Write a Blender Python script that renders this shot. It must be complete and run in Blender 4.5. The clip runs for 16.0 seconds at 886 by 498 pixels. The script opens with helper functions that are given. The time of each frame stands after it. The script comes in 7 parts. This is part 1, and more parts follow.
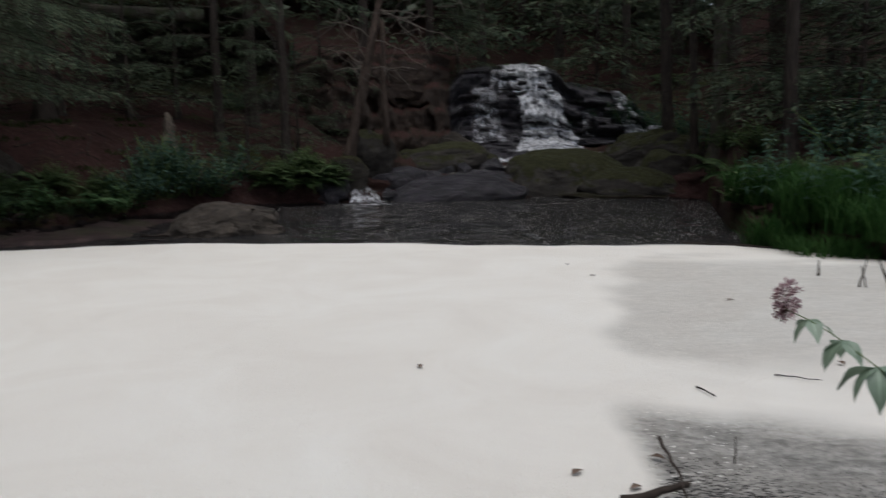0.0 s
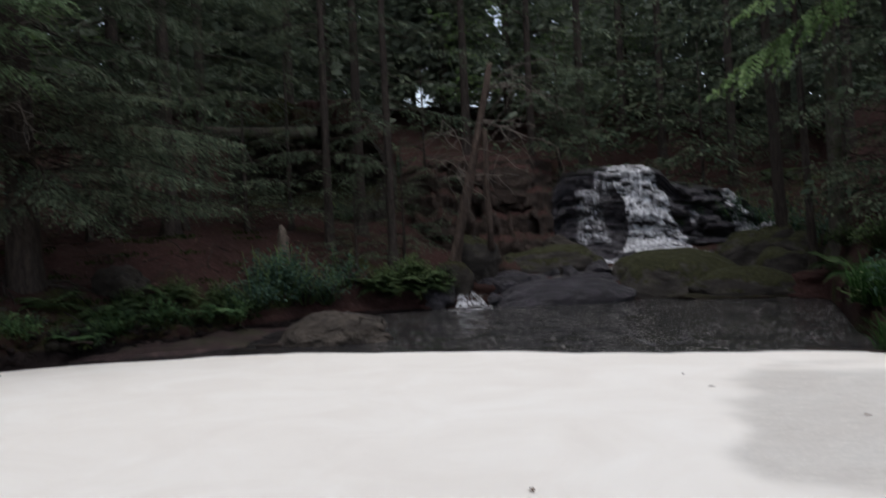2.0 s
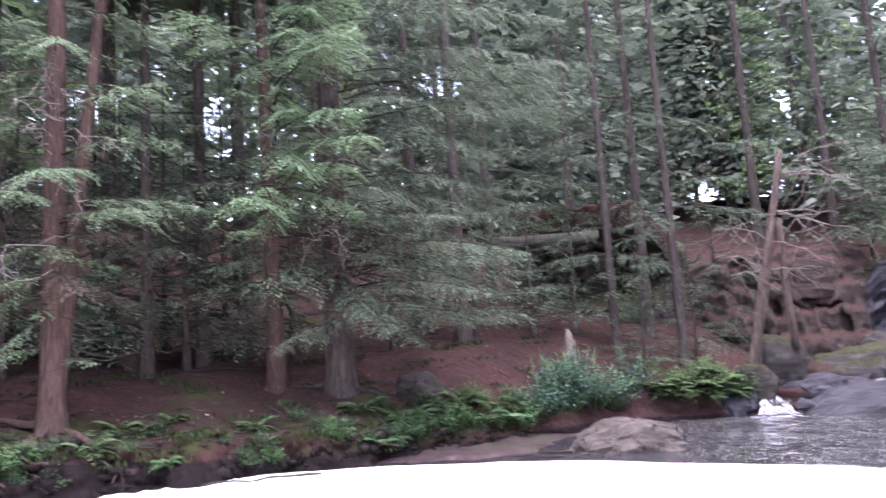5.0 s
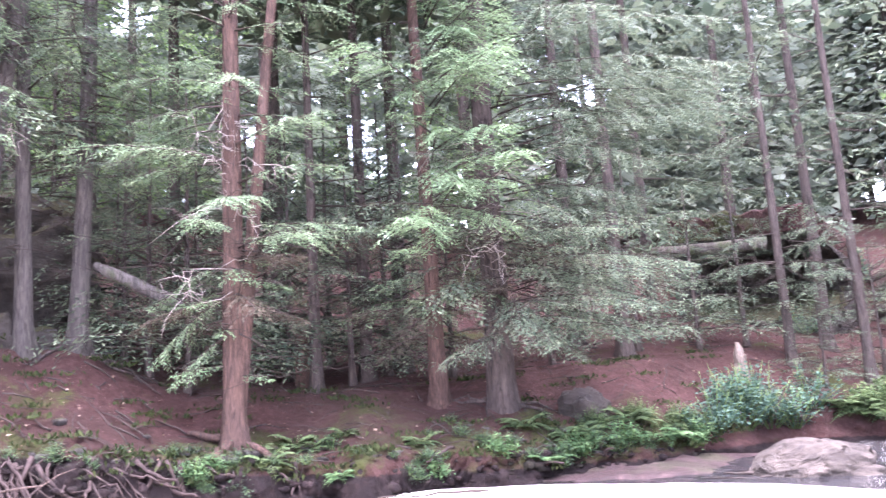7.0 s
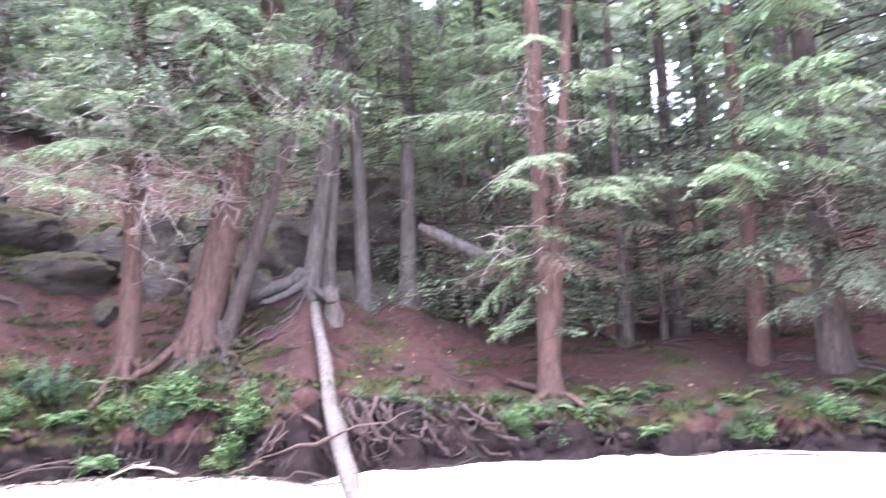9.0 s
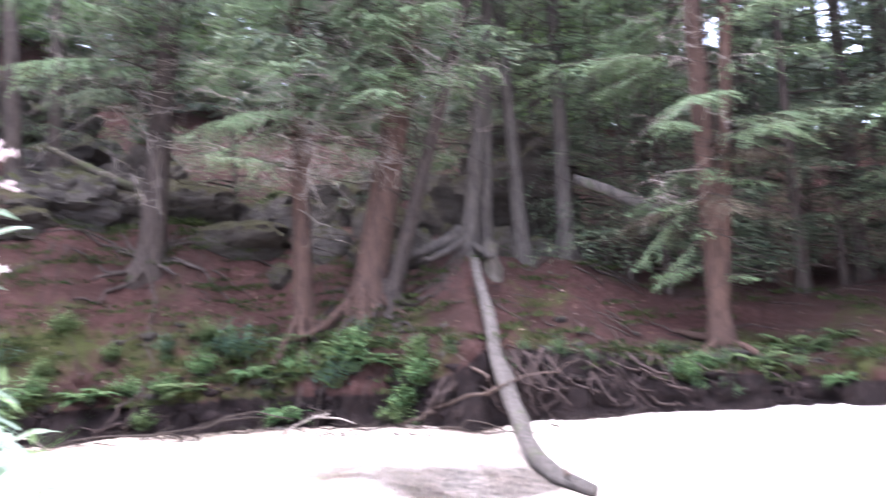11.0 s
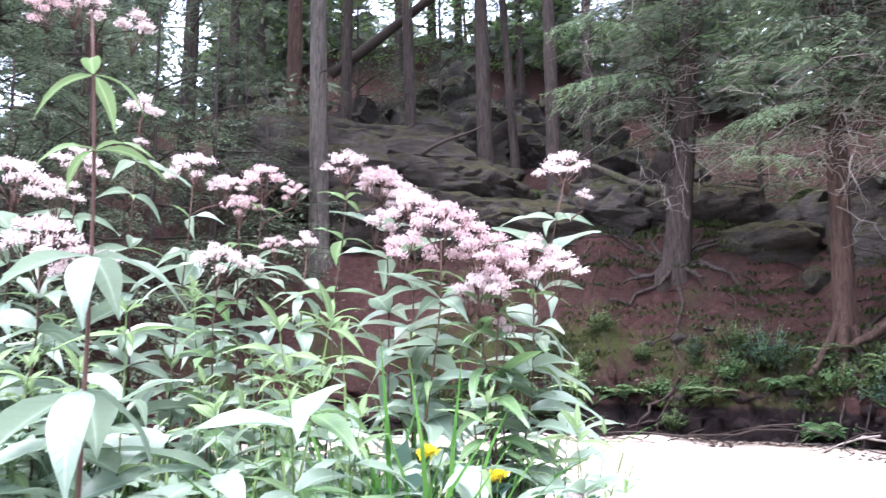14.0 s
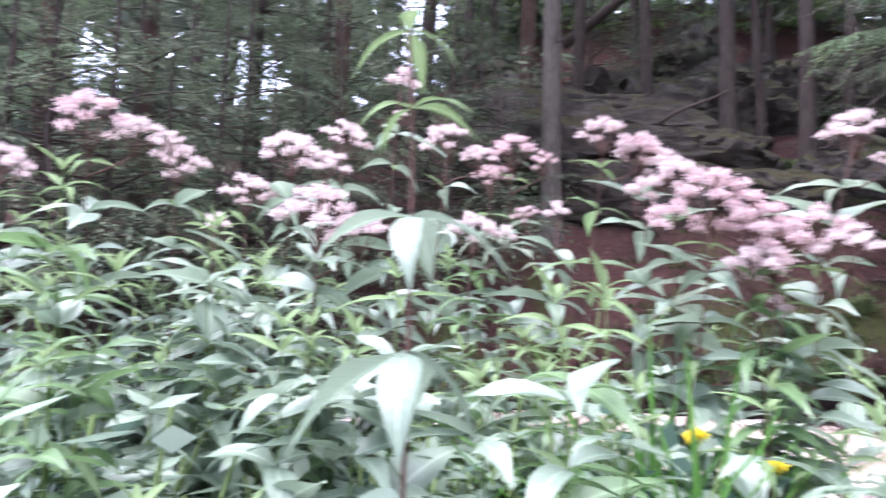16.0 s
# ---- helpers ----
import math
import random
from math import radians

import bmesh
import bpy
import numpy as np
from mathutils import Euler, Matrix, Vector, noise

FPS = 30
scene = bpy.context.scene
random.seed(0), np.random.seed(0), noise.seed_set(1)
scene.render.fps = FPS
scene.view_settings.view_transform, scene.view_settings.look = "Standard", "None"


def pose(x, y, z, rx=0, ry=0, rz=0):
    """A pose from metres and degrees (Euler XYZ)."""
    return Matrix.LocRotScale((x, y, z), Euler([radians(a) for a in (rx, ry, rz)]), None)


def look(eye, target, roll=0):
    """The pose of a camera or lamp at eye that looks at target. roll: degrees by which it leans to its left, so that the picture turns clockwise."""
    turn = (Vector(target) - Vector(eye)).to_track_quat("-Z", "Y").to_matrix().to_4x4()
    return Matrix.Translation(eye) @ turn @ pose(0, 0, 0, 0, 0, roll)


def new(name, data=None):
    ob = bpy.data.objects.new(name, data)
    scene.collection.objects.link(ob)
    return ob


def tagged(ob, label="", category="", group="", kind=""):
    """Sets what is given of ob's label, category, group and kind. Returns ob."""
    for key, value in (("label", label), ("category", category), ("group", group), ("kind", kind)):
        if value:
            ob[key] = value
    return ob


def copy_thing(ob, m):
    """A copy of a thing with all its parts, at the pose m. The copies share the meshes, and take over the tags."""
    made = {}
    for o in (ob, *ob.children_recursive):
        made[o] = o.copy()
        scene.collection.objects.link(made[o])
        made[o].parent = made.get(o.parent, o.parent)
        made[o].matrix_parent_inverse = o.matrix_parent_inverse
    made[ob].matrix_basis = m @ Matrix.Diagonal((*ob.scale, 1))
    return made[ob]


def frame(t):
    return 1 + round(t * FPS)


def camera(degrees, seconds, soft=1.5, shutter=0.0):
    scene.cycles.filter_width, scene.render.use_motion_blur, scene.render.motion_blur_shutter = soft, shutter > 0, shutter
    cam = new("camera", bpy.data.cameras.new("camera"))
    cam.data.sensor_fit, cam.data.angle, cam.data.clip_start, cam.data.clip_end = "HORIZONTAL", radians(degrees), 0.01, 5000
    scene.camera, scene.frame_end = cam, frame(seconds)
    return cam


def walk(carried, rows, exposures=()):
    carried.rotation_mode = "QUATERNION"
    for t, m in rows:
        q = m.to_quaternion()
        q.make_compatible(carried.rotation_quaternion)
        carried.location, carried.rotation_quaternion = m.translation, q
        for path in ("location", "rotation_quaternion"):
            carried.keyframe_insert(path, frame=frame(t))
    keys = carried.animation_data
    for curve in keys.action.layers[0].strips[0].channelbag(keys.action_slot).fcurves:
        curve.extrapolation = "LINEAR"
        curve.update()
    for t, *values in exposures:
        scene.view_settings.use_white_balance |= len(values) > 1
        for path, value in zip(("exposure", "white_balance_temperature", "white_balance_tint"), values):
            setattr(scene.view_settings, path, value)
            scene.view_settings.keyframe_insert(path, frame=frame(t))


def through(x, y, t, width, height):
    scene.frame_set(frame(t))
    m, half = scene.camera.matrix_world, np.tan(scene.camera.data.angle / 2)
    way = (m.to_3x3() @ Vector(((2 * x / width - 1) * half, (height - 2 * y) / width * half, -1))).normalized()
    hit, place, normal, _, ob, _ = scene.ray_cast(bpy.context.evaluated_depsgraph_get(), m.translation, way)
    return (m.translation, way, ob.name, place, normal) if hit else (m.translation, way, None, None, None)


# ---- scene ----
cam = camera(58.4, 16.0, 1.35, 0.8)
PATH = [
    (0, (-0.104, -0.026, 1.399), (-0.193, 1.955, 1.137), -1.2),
    (0.5, (-0.107, -0.031, 1.402), (-0.299, 1.947, 1.179), -2.2),
    (1, (-0.08, -0.029, 1.43), (-0.281, 1.955, 1.279), -2.4),
    (1.5, (-0.066, -0.027, 1.448), (-0.341, 1.953, 1.372), -3.2),
    (2, (-0.121, 0.003, 1.482), (-0.464, 1.974, 1.481), -2.7),
    (2.5, (-0.131, -0.004, 1.522), (-0.535, 1.952, 1.636), -3.0),
    (3, (-0.118, -0.021, 1.533), (-0.516, 1.931, 1.712), -3.5),
    (3.5, (-0.101, -0.046, 1.526), (-0.63, 1.872, 1.729), -3.3),
    (4, (-0.106, -0.049, 1.522), (-0.812, 1.811, 1.727), -3.4),
    (4.5, (-0.12, -0.052, 1.512), (-0.961, 1.746, 1.755), -3.5),
    (5, (-0.119, -0.062, 1.514), (-1.1, 1.656, 1.807), -3.6),
    (5.2, (-0.13, -0.068, 1.525), (-1.137, 1.633, 1.829), -3.5),
    (7.3, (-0.312, -0.13, 1.57), (-1.611, 1.351, 1.917), -3.5),
    (7.5, (-0.309, -0.134, 1.573), (-1.623, 1.334, 1.918), -3.5),
    (8, (-0.256, -0.149, 1.616), (-1.693, 1.203, 1.941), -3.9),
    (8.5, (-0.262, -0.151, 1.609), (-1.881, 0.982, 1.921), -2.0),
    (8.7, (-0.268, -0.166, 1.608), (-1.958, 0.86, 1.91), -1.9),
    (10.8, (-0.326, -0.296, 1.48), (-2.207, 0.364, 1.64), -3.7),
    (11, (-0.338, -0.325, 1.489), (-2.245, 0.247, 1.677), -3.5),
    (11.5, (-0.352, -0.41, 1.492), (-2.311, -0.071, 1.706), -2.8),
    (12, (-0.329, -0.469, 1.496), (-2.31, -0.383, 1.763), -2.5),
    (12.5, (-0.346, -0.483, 1.495), (-2.326, -0.578, 1.762), -2.1),
    (13, (-0.383, -0.455, 1.495), (-2.328, -0.849, 1.743), -1.3),
    (13.5, (-0.391, -0.437, 1.492), (-2.284, -1.024, 1.759), -0.9),
    (14, (-0.386, -0.442, 1.491), (-2.255, -1.11, 1.733), -0.5),
    (14.5, (-0.381, -0.45, 1.491), (-2.227, -1.184, 1.717), -0.2),
    (15, (-0.382, -0.464, 1.489), (-2.184, -1.311, 1.68), 0.2),
    (15.5, (-0.387, -0.484, 1.489), (-2.11, -1.485, 1.668), 0.9),
    (16, (-0.402, -0.534, 1.488), (-2.014, -1.707, 1.656), 1.9),
]

EXPOSURES = [(0.0, 0.38, 6400, 8), (1.0, 0.38, 6400, 8), (1.5, 0.53, 6350, 9), (2.0, 0.65, 6300, 10), (2.5, 1.3, 5800, 22), (3.0, 1.9, 5600, 27),
             (3.5, 2.65, 5650, 28), (4.25, 3.05, 5700, 28), (5.0, 3.62, 5850, 32), (7.5, 4.84, 5900, 35), (8.7, 4.84, 5850, 33), (11.0, 3.88, 5900, 25), (12.5, 3.82, 5900, 21), (13.0, 3.68, 5900, 21), (14.5, 3.38, 5900, 23), (16.0, 3.18, 5900, 28)]
walk(cam, [(t, look(eye, target, roll)) for t, eye, target, roll in PATH], EXPOSURES)

# ---- light: overcast sky over the open pond ----
world = bpy.data.worlds.new("world")
scene.world = world
world.use_nodes = True
wn = world.node_tree.nodes
sky = wn.new("ShaderNodeTexSky")
sky.sky_type, sky.sun_disc = "NISHITA", False
sky.sun_elevation, sky.sun_rotation = radians(80), radians(142)
sky.dust_density, sky.air_density = 1.0, 1.0
pale = wn.new("ShaderNodeHueSaturation")
pale.inputs["Saturation"].default_value = 0.5
wn["Background"].inputs["Strength"].default_value = 0.13
world.node_tree.links.new(sky.outputs[0], pale.inputs["Color"])
world.node_tree.links.new(pale.outputs[0], wn["Background"].inputs["Color"])
sun = new("sun", bpy.data.lights.new("sun", "SUN"))
sun.data.energy, sun.data.angle, sun.data.color = 1.5, radians(60), (1.0, 0.98, 0.96)
sun.matrix_world = look((2.2, -2.9, 20), (0, 0, 0))

# ---- materials ----


def ramp_mix(nt, fac, stops):
    n = nt.nodes.new("ShaderNodeValToRGB")
    el = n.color_ramp.elements
    while len(el) < len(stops):
        el.new(0.5)
    for e, (p, c) in zip(el, stops):
        e.position, e.color = p, (*c, 1)
    nt.links.new(fac, n.inputs[0])
    return n.outputs[0]


def noise_node(nt, scale, detail=6.0, rough=0.6, vec=None, dist=0.0):
    n = nt.nodes.new("ShaderNodeTexNoise")
    n.inputs["Scale"].default_value, n.inputs["Detail"].default_value = scale, detail
    n.inputs["Roughness"].default_value, n.inputs["Distortion"].default_value = rough, dist
    if vec is not None:
        nt.links.new(vec, n.inputs["Vector"])
    return n.outputs["Fac"]


def math_node(nt, op, a, b=None, c=None, clamp=False):
    n = nt.nodes.new("ShaderNodeMath")
    n.operation, n.use_clamp = op, clamp
    for i, v in enumerate((a, b, c)):
        if v is None:
            continue
        if isinstance(v, (int, float)):
            n.inputs[i].default_value = v
        else:
            nt.links.new(v, n.inputs[i])
    return n.outputs[0]


def mix_color(nt, fac, a, b):
    n = nt.nodes.new("ShaderNodeMix")
    n.data_type = "RGBA"
    for key, v in ((0, fac), (6, a), (7, b)):
        if isinstance(v, tuple):
            n.inputs[key].default_value = (*v, 1)
        elif isinstance(v, (int, float)):
            n.inputs[key].default_value = v
        else:
            nt.links.new(v, n.inputs[key])
    return n.outputs[2]


def base_material(name, rough=0.8, spec=0.12):
    m = bpy.data.materials.new(name)
    m.use_nodes = True
    nt = m.node_tree
    b = nt.nodes["Principled BSDF"]
    b.inputs["Roughness"].default_value, b.inputs["Specular IOR Level"].default_value = rough, spec
    return m, nt, b


def add_bump(nt, b, height, strength, distance):
    n = nt.nodes.new("ShaderNodeBump")
    n.inputs["Strength"].default_value, n.inputs["Distance"].default_value = strength, distance
    nt.links.new(height, n.inputs["Height"])
    nt.links.new(n.outputs[0], b.inputs["Normal"])


def coords(nt, which="Object", scale=(1, 1, 1)):
    tc = nt.nodes.new("ShaderNodeTexCoord")
    mp = nt.nodes.new("ShaderNodeMapping")
    mp.inputs["Scale"].default_value = scale
    nt.links.new(tc.outputs[which], mp.inputs[0])
    return mp.outputs[0]


def world_pos(nt):
    return nt.nodes.new("ShaderNodeNewGeometry").outputs["Position"]


def leaf_material(name, dark, mid, light, rough=0.65, through=0.35, spec=0.07, big=0.7, veins=False):
    """Leaves whose colour varies from leaf to leaf and slowly through the crown; light passes through them."""
    m, nt, b = base_material(name, rough)
    geo = nt.nodes.new("ShaderNodeNewGeometry")
    n = noise_node(nt, big, 2.0, 0.5, geo.outputs["Position"])
    f = math_node(nt, "ADD", math_node(nt, "MULTIPLY", geo.outputs["Random Per Island"], 0.55), math_node(nt, "MULTIPLY", n, 0.6))
    col = ramp_mix(nt, f, [(0.2, dark), (0.55, mid), (0.95, light)])
    if veins:
        rib, along = nt.nodes.new("ShaderNodeAttribute"), nt.nodes.new("ShaderNodeAttribute")
        rib.attribute_name, along.attribute_name = "rib", "along"
        line = math_node(nt, "POWER", rib.outputs["Fac"], 14.0)
        side = math_node(nt, "SINE", math_node(nt, "ADD", math_node(nt, "MULTIPLY", along.outputs["Fac"], 75.0), math_node(nt, "MULTIPLY", rib.outputs["Fac"], 9.0)))
        side = math_node(nt, "POWER", math_node(nt, "MULTIPLY_ADD", side, 0.5, 0.5), 5.0)
        blotch = noise_node(nt, 38, 4, 0.65, geo.outputs["Position"])
        col = mix_color(nt, math_node(nt, "MULTIPLY", blotch, 0.45), col, tuple(0.55 * v for v in mid))
        col = mix_color(nt, math_node(nt, "MULTIPLY", side, 0.1), col, tuple(0.6 * v for v in mid))
        col = mix_color(nt, math_node(nt, "MULTIPLY", line, 0.7), col, tuple(min(0.6, 1.5 * v) for v in light))
        add_bump(nt, b, math_node(nt, "SUBTRACT", blotch, math_node(nt, "MULTIPLY", side, 0.12)), 0.4, 0.003)
    nt.links.new(col, b.inputs["Base Color"])
    b.inputs["Specular IOR Level"].default_value = spec
    tr = nt.nodes.new("ShaderNodeBsdfTranslucent")
    nt.links.new(col, tr.inputs["Color"])
    mx = nt.nodes.new("ShaderNodeMixShader")
    mx.inputs[0].default_value = through
    nt.links.new(b.outputs[0], mx.inputs[1])
    nt.links.new(tr.outputs[0], mx.inputs[2])
    nt.links.new(mx.outputs[0], nt.nodes["Material Output"].inputs["Surface"])
    return m


def bark_material(name, dark, light, moss=0.0):
    m, nt, b = base_material(name, 0.9)
    v = coords(nt, "Object", (1, 1, 0.12))
    ridges = noise_node(nt, 26, 9, 0.75, v, 0.9)
    patches = noise_node(nt, 2.2, 5, 0.6, world_pos(nt))
    col = ramp_mix(nt, ridges, [(0.4, dark), (0.52, tuple((a + 2 * b) / 3 for a, b in zip(dark, light))), (0.66, tuple(1.3 * x for x in light))])
    grey = tuple(0.75 * x + 0.03 for x in light)
    col = mix_color(nt, math_node(nt, "MULTIPLY", patches, 0.55), col, grey)
    if moss:
        mask = ramp_mix(nt, noise_node(nt, 3.1, 6, 0.7, world_pos(nt)), [(0.62 - 0.15 * moss, (0, 0, 0)), (0.75, (1, 1, 1))])
        col = mix_color(nt, mask, col, (0.05, 0.07, 0.02))
    nt.links.new(col, b.inputs["Base Color"])
    add_bump(nt, b, ridges, 1.0, 0.06)
    return m


def rock_material(name, dark, light, moss=0.0, rough=0.75, strata=1.0, green=(0.034, 0.034, 0.0145)):
    m, nt, b = base_material(name, rough, 0.5 if rough < 0.5 else 0.2)
    v = coords(nt, "Object", (1, 1, 2.6 * strata))
    n1 = noise_node(nt, 2.4, 9, 0.68, v, 0.3)
    n2 = noise_node(nt, 17, 6, 0.7, world_pos(nt))
    col = ramp_mix(nt, n1, [(0.3, dark), (0.55, tuple((a + c) / 2 for a, c in zip(dark, light))), (0.75, light)])
    col = mix_color(nt, math_node(nt, "MULTIPLY", n2, 0.35), col, tuple(0.6 * x for x in dark))
    if moss:
        geo = nt.nodes.new("ShaderNodeNewGeometry")
        sep = nt.nodes.new("ShaderNodeSeparateXYZ")
        nt.links.new(geo.outputs["Normal"], sep.inputs[0])
        mn = noise_node(nt, 3.3, 7, 0.7, geo.outputs["Position"])
        f = math_node(nt, "ADD", math_node(nt, "MULTIPLY", sep.outputs[2], 0.6), math_node(nt, "MULTIPLY", mn, 1.2))
        mask = ramp_mix(nt, f, [(1.05 - 0.55 * moss, (0, 0, 0)), (1.2 - 0.45 * moss, (1, 1, 1))])
        mcol = ramp_mix(nt, noise_node(nt, 14, 7, 0.75, geo.outputs["Position"]), [(0.3, tuple(0.4 * x for x in green)), (0.5, green), (0.7, tuple(2.0 * x for x in green))])
        col = mix_color(nt, mask, col, mcol)
        rg = mix_color(nt, mask, (rough,) * 3, (0.95,) * 3)
        nt.links.new(rg, b.inputs["Roughness"])
    nt.links.new(col, b.inputs["Base Color"])
    h = math_node(nt, "ADD", n1, math_node(nt, "MULTIPLY", n2, 0.35))
    fine = noise_node(nt, 48, 5, 0.75, world_pos(nt))
    add_bump(nt, b, math_node(nt, "ADD", h, math_node(nt, "MULTIPLY", fine, 0.25)), 1.0, 0.12)
    return m


def ground_material():
    """Red-brown needles with moss; where the bank is cut, bare peaty soil, its dark tone also painting the undercut's
    shade.
    """
    m, nt, b = base_material("forest_ground", 0.95)
    p = world_pos(nt)
    n1, n2, n3 = noise_node(nt, 0.9, 5, 0.6, p), noise_node(nt, 9, 8, 0.75, p), noise_node(nt, 60, 4, 0.7, p)
    col = ramp_mix(nt, n2, [(0.3, (0.018, 0.0092, 0.0083)), (0.5, (0.052, 0.0245, 0.022)), (0.7, (0.103, 0.054, 0.048))])
    col = mix_color(nt, math_node(nt, "MULTIPLY", n3, 0.5), col, (0.075, 0.036, 0.0285))
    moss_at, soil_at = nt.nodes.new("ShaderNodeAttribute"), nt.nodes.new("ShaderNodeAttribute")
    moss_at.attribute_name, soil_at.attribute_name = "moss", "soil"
    f = math_node(nt, "ADD", math_node(nt, "MULTIPLY", n1, 0.7), math_node(nt, "MULTIPLY", n2, 0.4))
    f = math_node(nt, "ADD", f, math_node(nt, "MULTIPLY", moss_at.outputs["Fac"], 0.115))
    moss = ramp_mix(nt, f, [(0.61, (0, 0, 0)), (0.7, (0.95, 0.95, 0.95))])
    mcol = ramp_mix(nt, n3, [(0.3, (0.02, 0.026, 0.008)), (0.7, (0.075, 0.085, 0.024))])
    col = mix_color(nt, moss, col, mcol)
    bits = ramp_mix(nt, noise_node(nt, 24, 2, 0.4, p), [(0.71, (0, 0, 0)), (0.74, (1, 1, 1))])
    col = mix_color(nt, bits, col, (0.16, 0.105, 0.082))
    damp = ramp_mix(nt, noise_node(nt, 0.45, 6, 0.65, p, 0.8), [(0.42, (0, 0, 0)), (0.62, (0.5, 0.5, 0.5))])
    col = mix_color(nt, damp, col, (0.022, 0.014, 0.011))
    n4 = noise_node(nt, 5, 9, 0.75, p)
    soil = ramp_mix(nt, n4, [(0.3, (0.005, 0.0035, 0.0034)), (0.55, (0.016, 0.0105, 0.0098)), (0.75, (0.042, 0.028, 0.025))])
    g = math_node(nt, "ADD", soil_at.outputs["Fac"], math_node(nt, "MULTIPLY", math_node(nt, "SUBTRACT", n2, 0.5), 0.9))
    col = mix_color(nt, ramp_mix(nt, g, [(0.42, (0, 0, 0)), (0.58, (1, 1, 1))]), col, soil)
    nt.links.new(col, b.inputs["Base Color"])
    add_bump(nt, b, math_node(nt, "ADD", n2, math_node(nt, "MULTIPLY", n3, 0.5)), 1.0, 0.09)
    return m


def soil_material(name="bank_soil", k=1.0, rough=0.9):
    m, nt, b = base_material(name, rough)
    p = world_pos(nt)
    n1, n2 = noise_node(nt, 5, 9, 0.75, p), noise_node(nt, 1.2, 4, 0.6, p)
    col = ramp_mix(nt, n1, [(0.3, (0.005 * k, 0.0035 * k, 0.0034 * k)), (0.55, (0.016 * k, 0.0105 * k, 0.0098 * k)), (0.75, (0.042 * k, 0.028 * k, 0.025 * k))])
    green = ramp_mix(nt, n2, [(0.52, (0, 0, 0)), (0.62, (0.6, 0.6, 0.6))])
    col = mix_color(nt, green, col, (0.014 * k, 0.014 * k, 0.008 * k))
    nt.links.new(col, b.inputs["Base Color"])
    add_bump(nt, b, n1, 1.0, 0.06)
    return m


def water_material():
    """Dark peaty water; where the foam lies on it the surface is cream and dull."""
    m, nt, b = base_material("pond_water", 0.05, 0.5)
    b.inputs["Base Color"].default_value = (0.007, 0.0055, 0.006, 1)
    b.inputs["IOR"].default_value = 1.33
    p = world_pos(nt)
    stretched = coords(nt, "Object", (0.55, 1.5, 1))
    rip = math_node(nt, "ADD", noise_node(nt, 5, 4, 0.6, stretched, 0.4), math_node(nt, "MULTIPLY", noise_node(nt, 17, 5, 0.72, stretched, 0.6), 0.55))
    add_bump(nt, b, rip, 1.0, 0.07)
    foam = nt.nodes.new("ShaderNodeBsdfPrincipled")
    f1, f2, f3 = noise_node(nt, 1.1, 6, 0.6, p, 0.8), noise_node(nt, 30, 6, 0.75, p), noise_node(nt, 9, 5, 0.6, stretched, 1.0)
    fc = ramp_mix(nt, f1, [(0.3, (0.7, 0.645, 0.58)), (0.5, (0.735, 0.685, 0.62)), (0.72, (0.77, 0.728, 0.667))])
    # tan foam, darkened beyond its own tint for tree shade and strong exposure
    at0 = nt.nodes.new("ShaderNodeAttribute")
    at0.attribute_name = "tan_dim"
    fc = mix_color(nt, math_node(nt, "MULTIPLY", at0.outputs["Fac"], math_node(nt, "ADD", 0.55, math_node(nt, "MULTIPLY", f3, 0.8)), clamp=True), fc, (0.27, 0.21, 0.16))
    nt.links.new(fc, foam.inputs["Base Color"])
    foam.inputs["Roughness"].default_value = 0.85
    bp = nt.nodes.new("ShaderNodeBump")
    bp.inputs["Strength"].default_value, bp.inputs["Distance"].default_value = 0.8, 0.02
    nt.links.new(math_node(nt, "ADD", math_node(nt, "ADD", f2, math_node(nt, "MULTIPLY", noise_node(nt, 75, 3, 0.7, p), 0.6)), math_node(nt, "MULTIPLY", f3, 0.4)), bp.inputs["Height"])
    nt.links.new(bp.outputs[0], foam.inputs["Normal"])
    at1, at2 = nt.nodes.new("ShaderNodeAttribute"), nt.nodes.new("ShaderNodeAttribute")
    at1.attribute_name, at2.attribute_name = "foam", "fleck"
    a = at1.outputs["Fac"]
    rest = math_node(nt, "SUBTRACT", 1.0, a)
    mid = math_node(nt, "MULTIPLY", a, math_node(nt, "MULTIPLY", rest, rest))
    mixn = math_node(nt, "ADD", math_node(nt, "MULTIPLY", f2, 0.55), math_node(nt, "MULTIPLY", f3, 0.45))
    fac = math_node(nt, "ADD", a, math_node(nt, "MULTIPLY", math_node(nt, "MULTIPLY", math_node(nt, "SUBTRACT", mixn, 0.5), mid), 8.5), clamp=True)
    vor = nt.nodes.new("ShaderNodeTexVoronoi")
    vor.inputs["Scale"].default_value = 30.0
    nt.links.new(stretched, vor.inputs["Vector"])
    near_seed = math_node(nt, "LESS_THAN", math_node(nt, "ADD", vor.outputs["Distance"], math_node(nt, "MULTIPLY", f2, 0.25)), 0.3)
    streak = math_node(nt, "GREATER_THAN", math_node(nt, "ADD", f3, math_node(nt, "MULTIPLY", noise_node(nt, 1.3, 3, 0.5, p), 0.7)), 0.79)
    fleck = math_node(nt, "MULTIPLY", math_node(nt, "MULTIPLY", near_seed, streak), at2.outputs["Fac"])
    at3 = nt.nodes.new("ShaderNodeAttribute")
    at3.attribute_name = "holes"
    pit = nt.nodes.new("ShaderNodeTexVoronoi")
    pit.inputs["Scale"].default_value = 62.0
    nt.links.new(stretched, pit.inputs["Vector"])
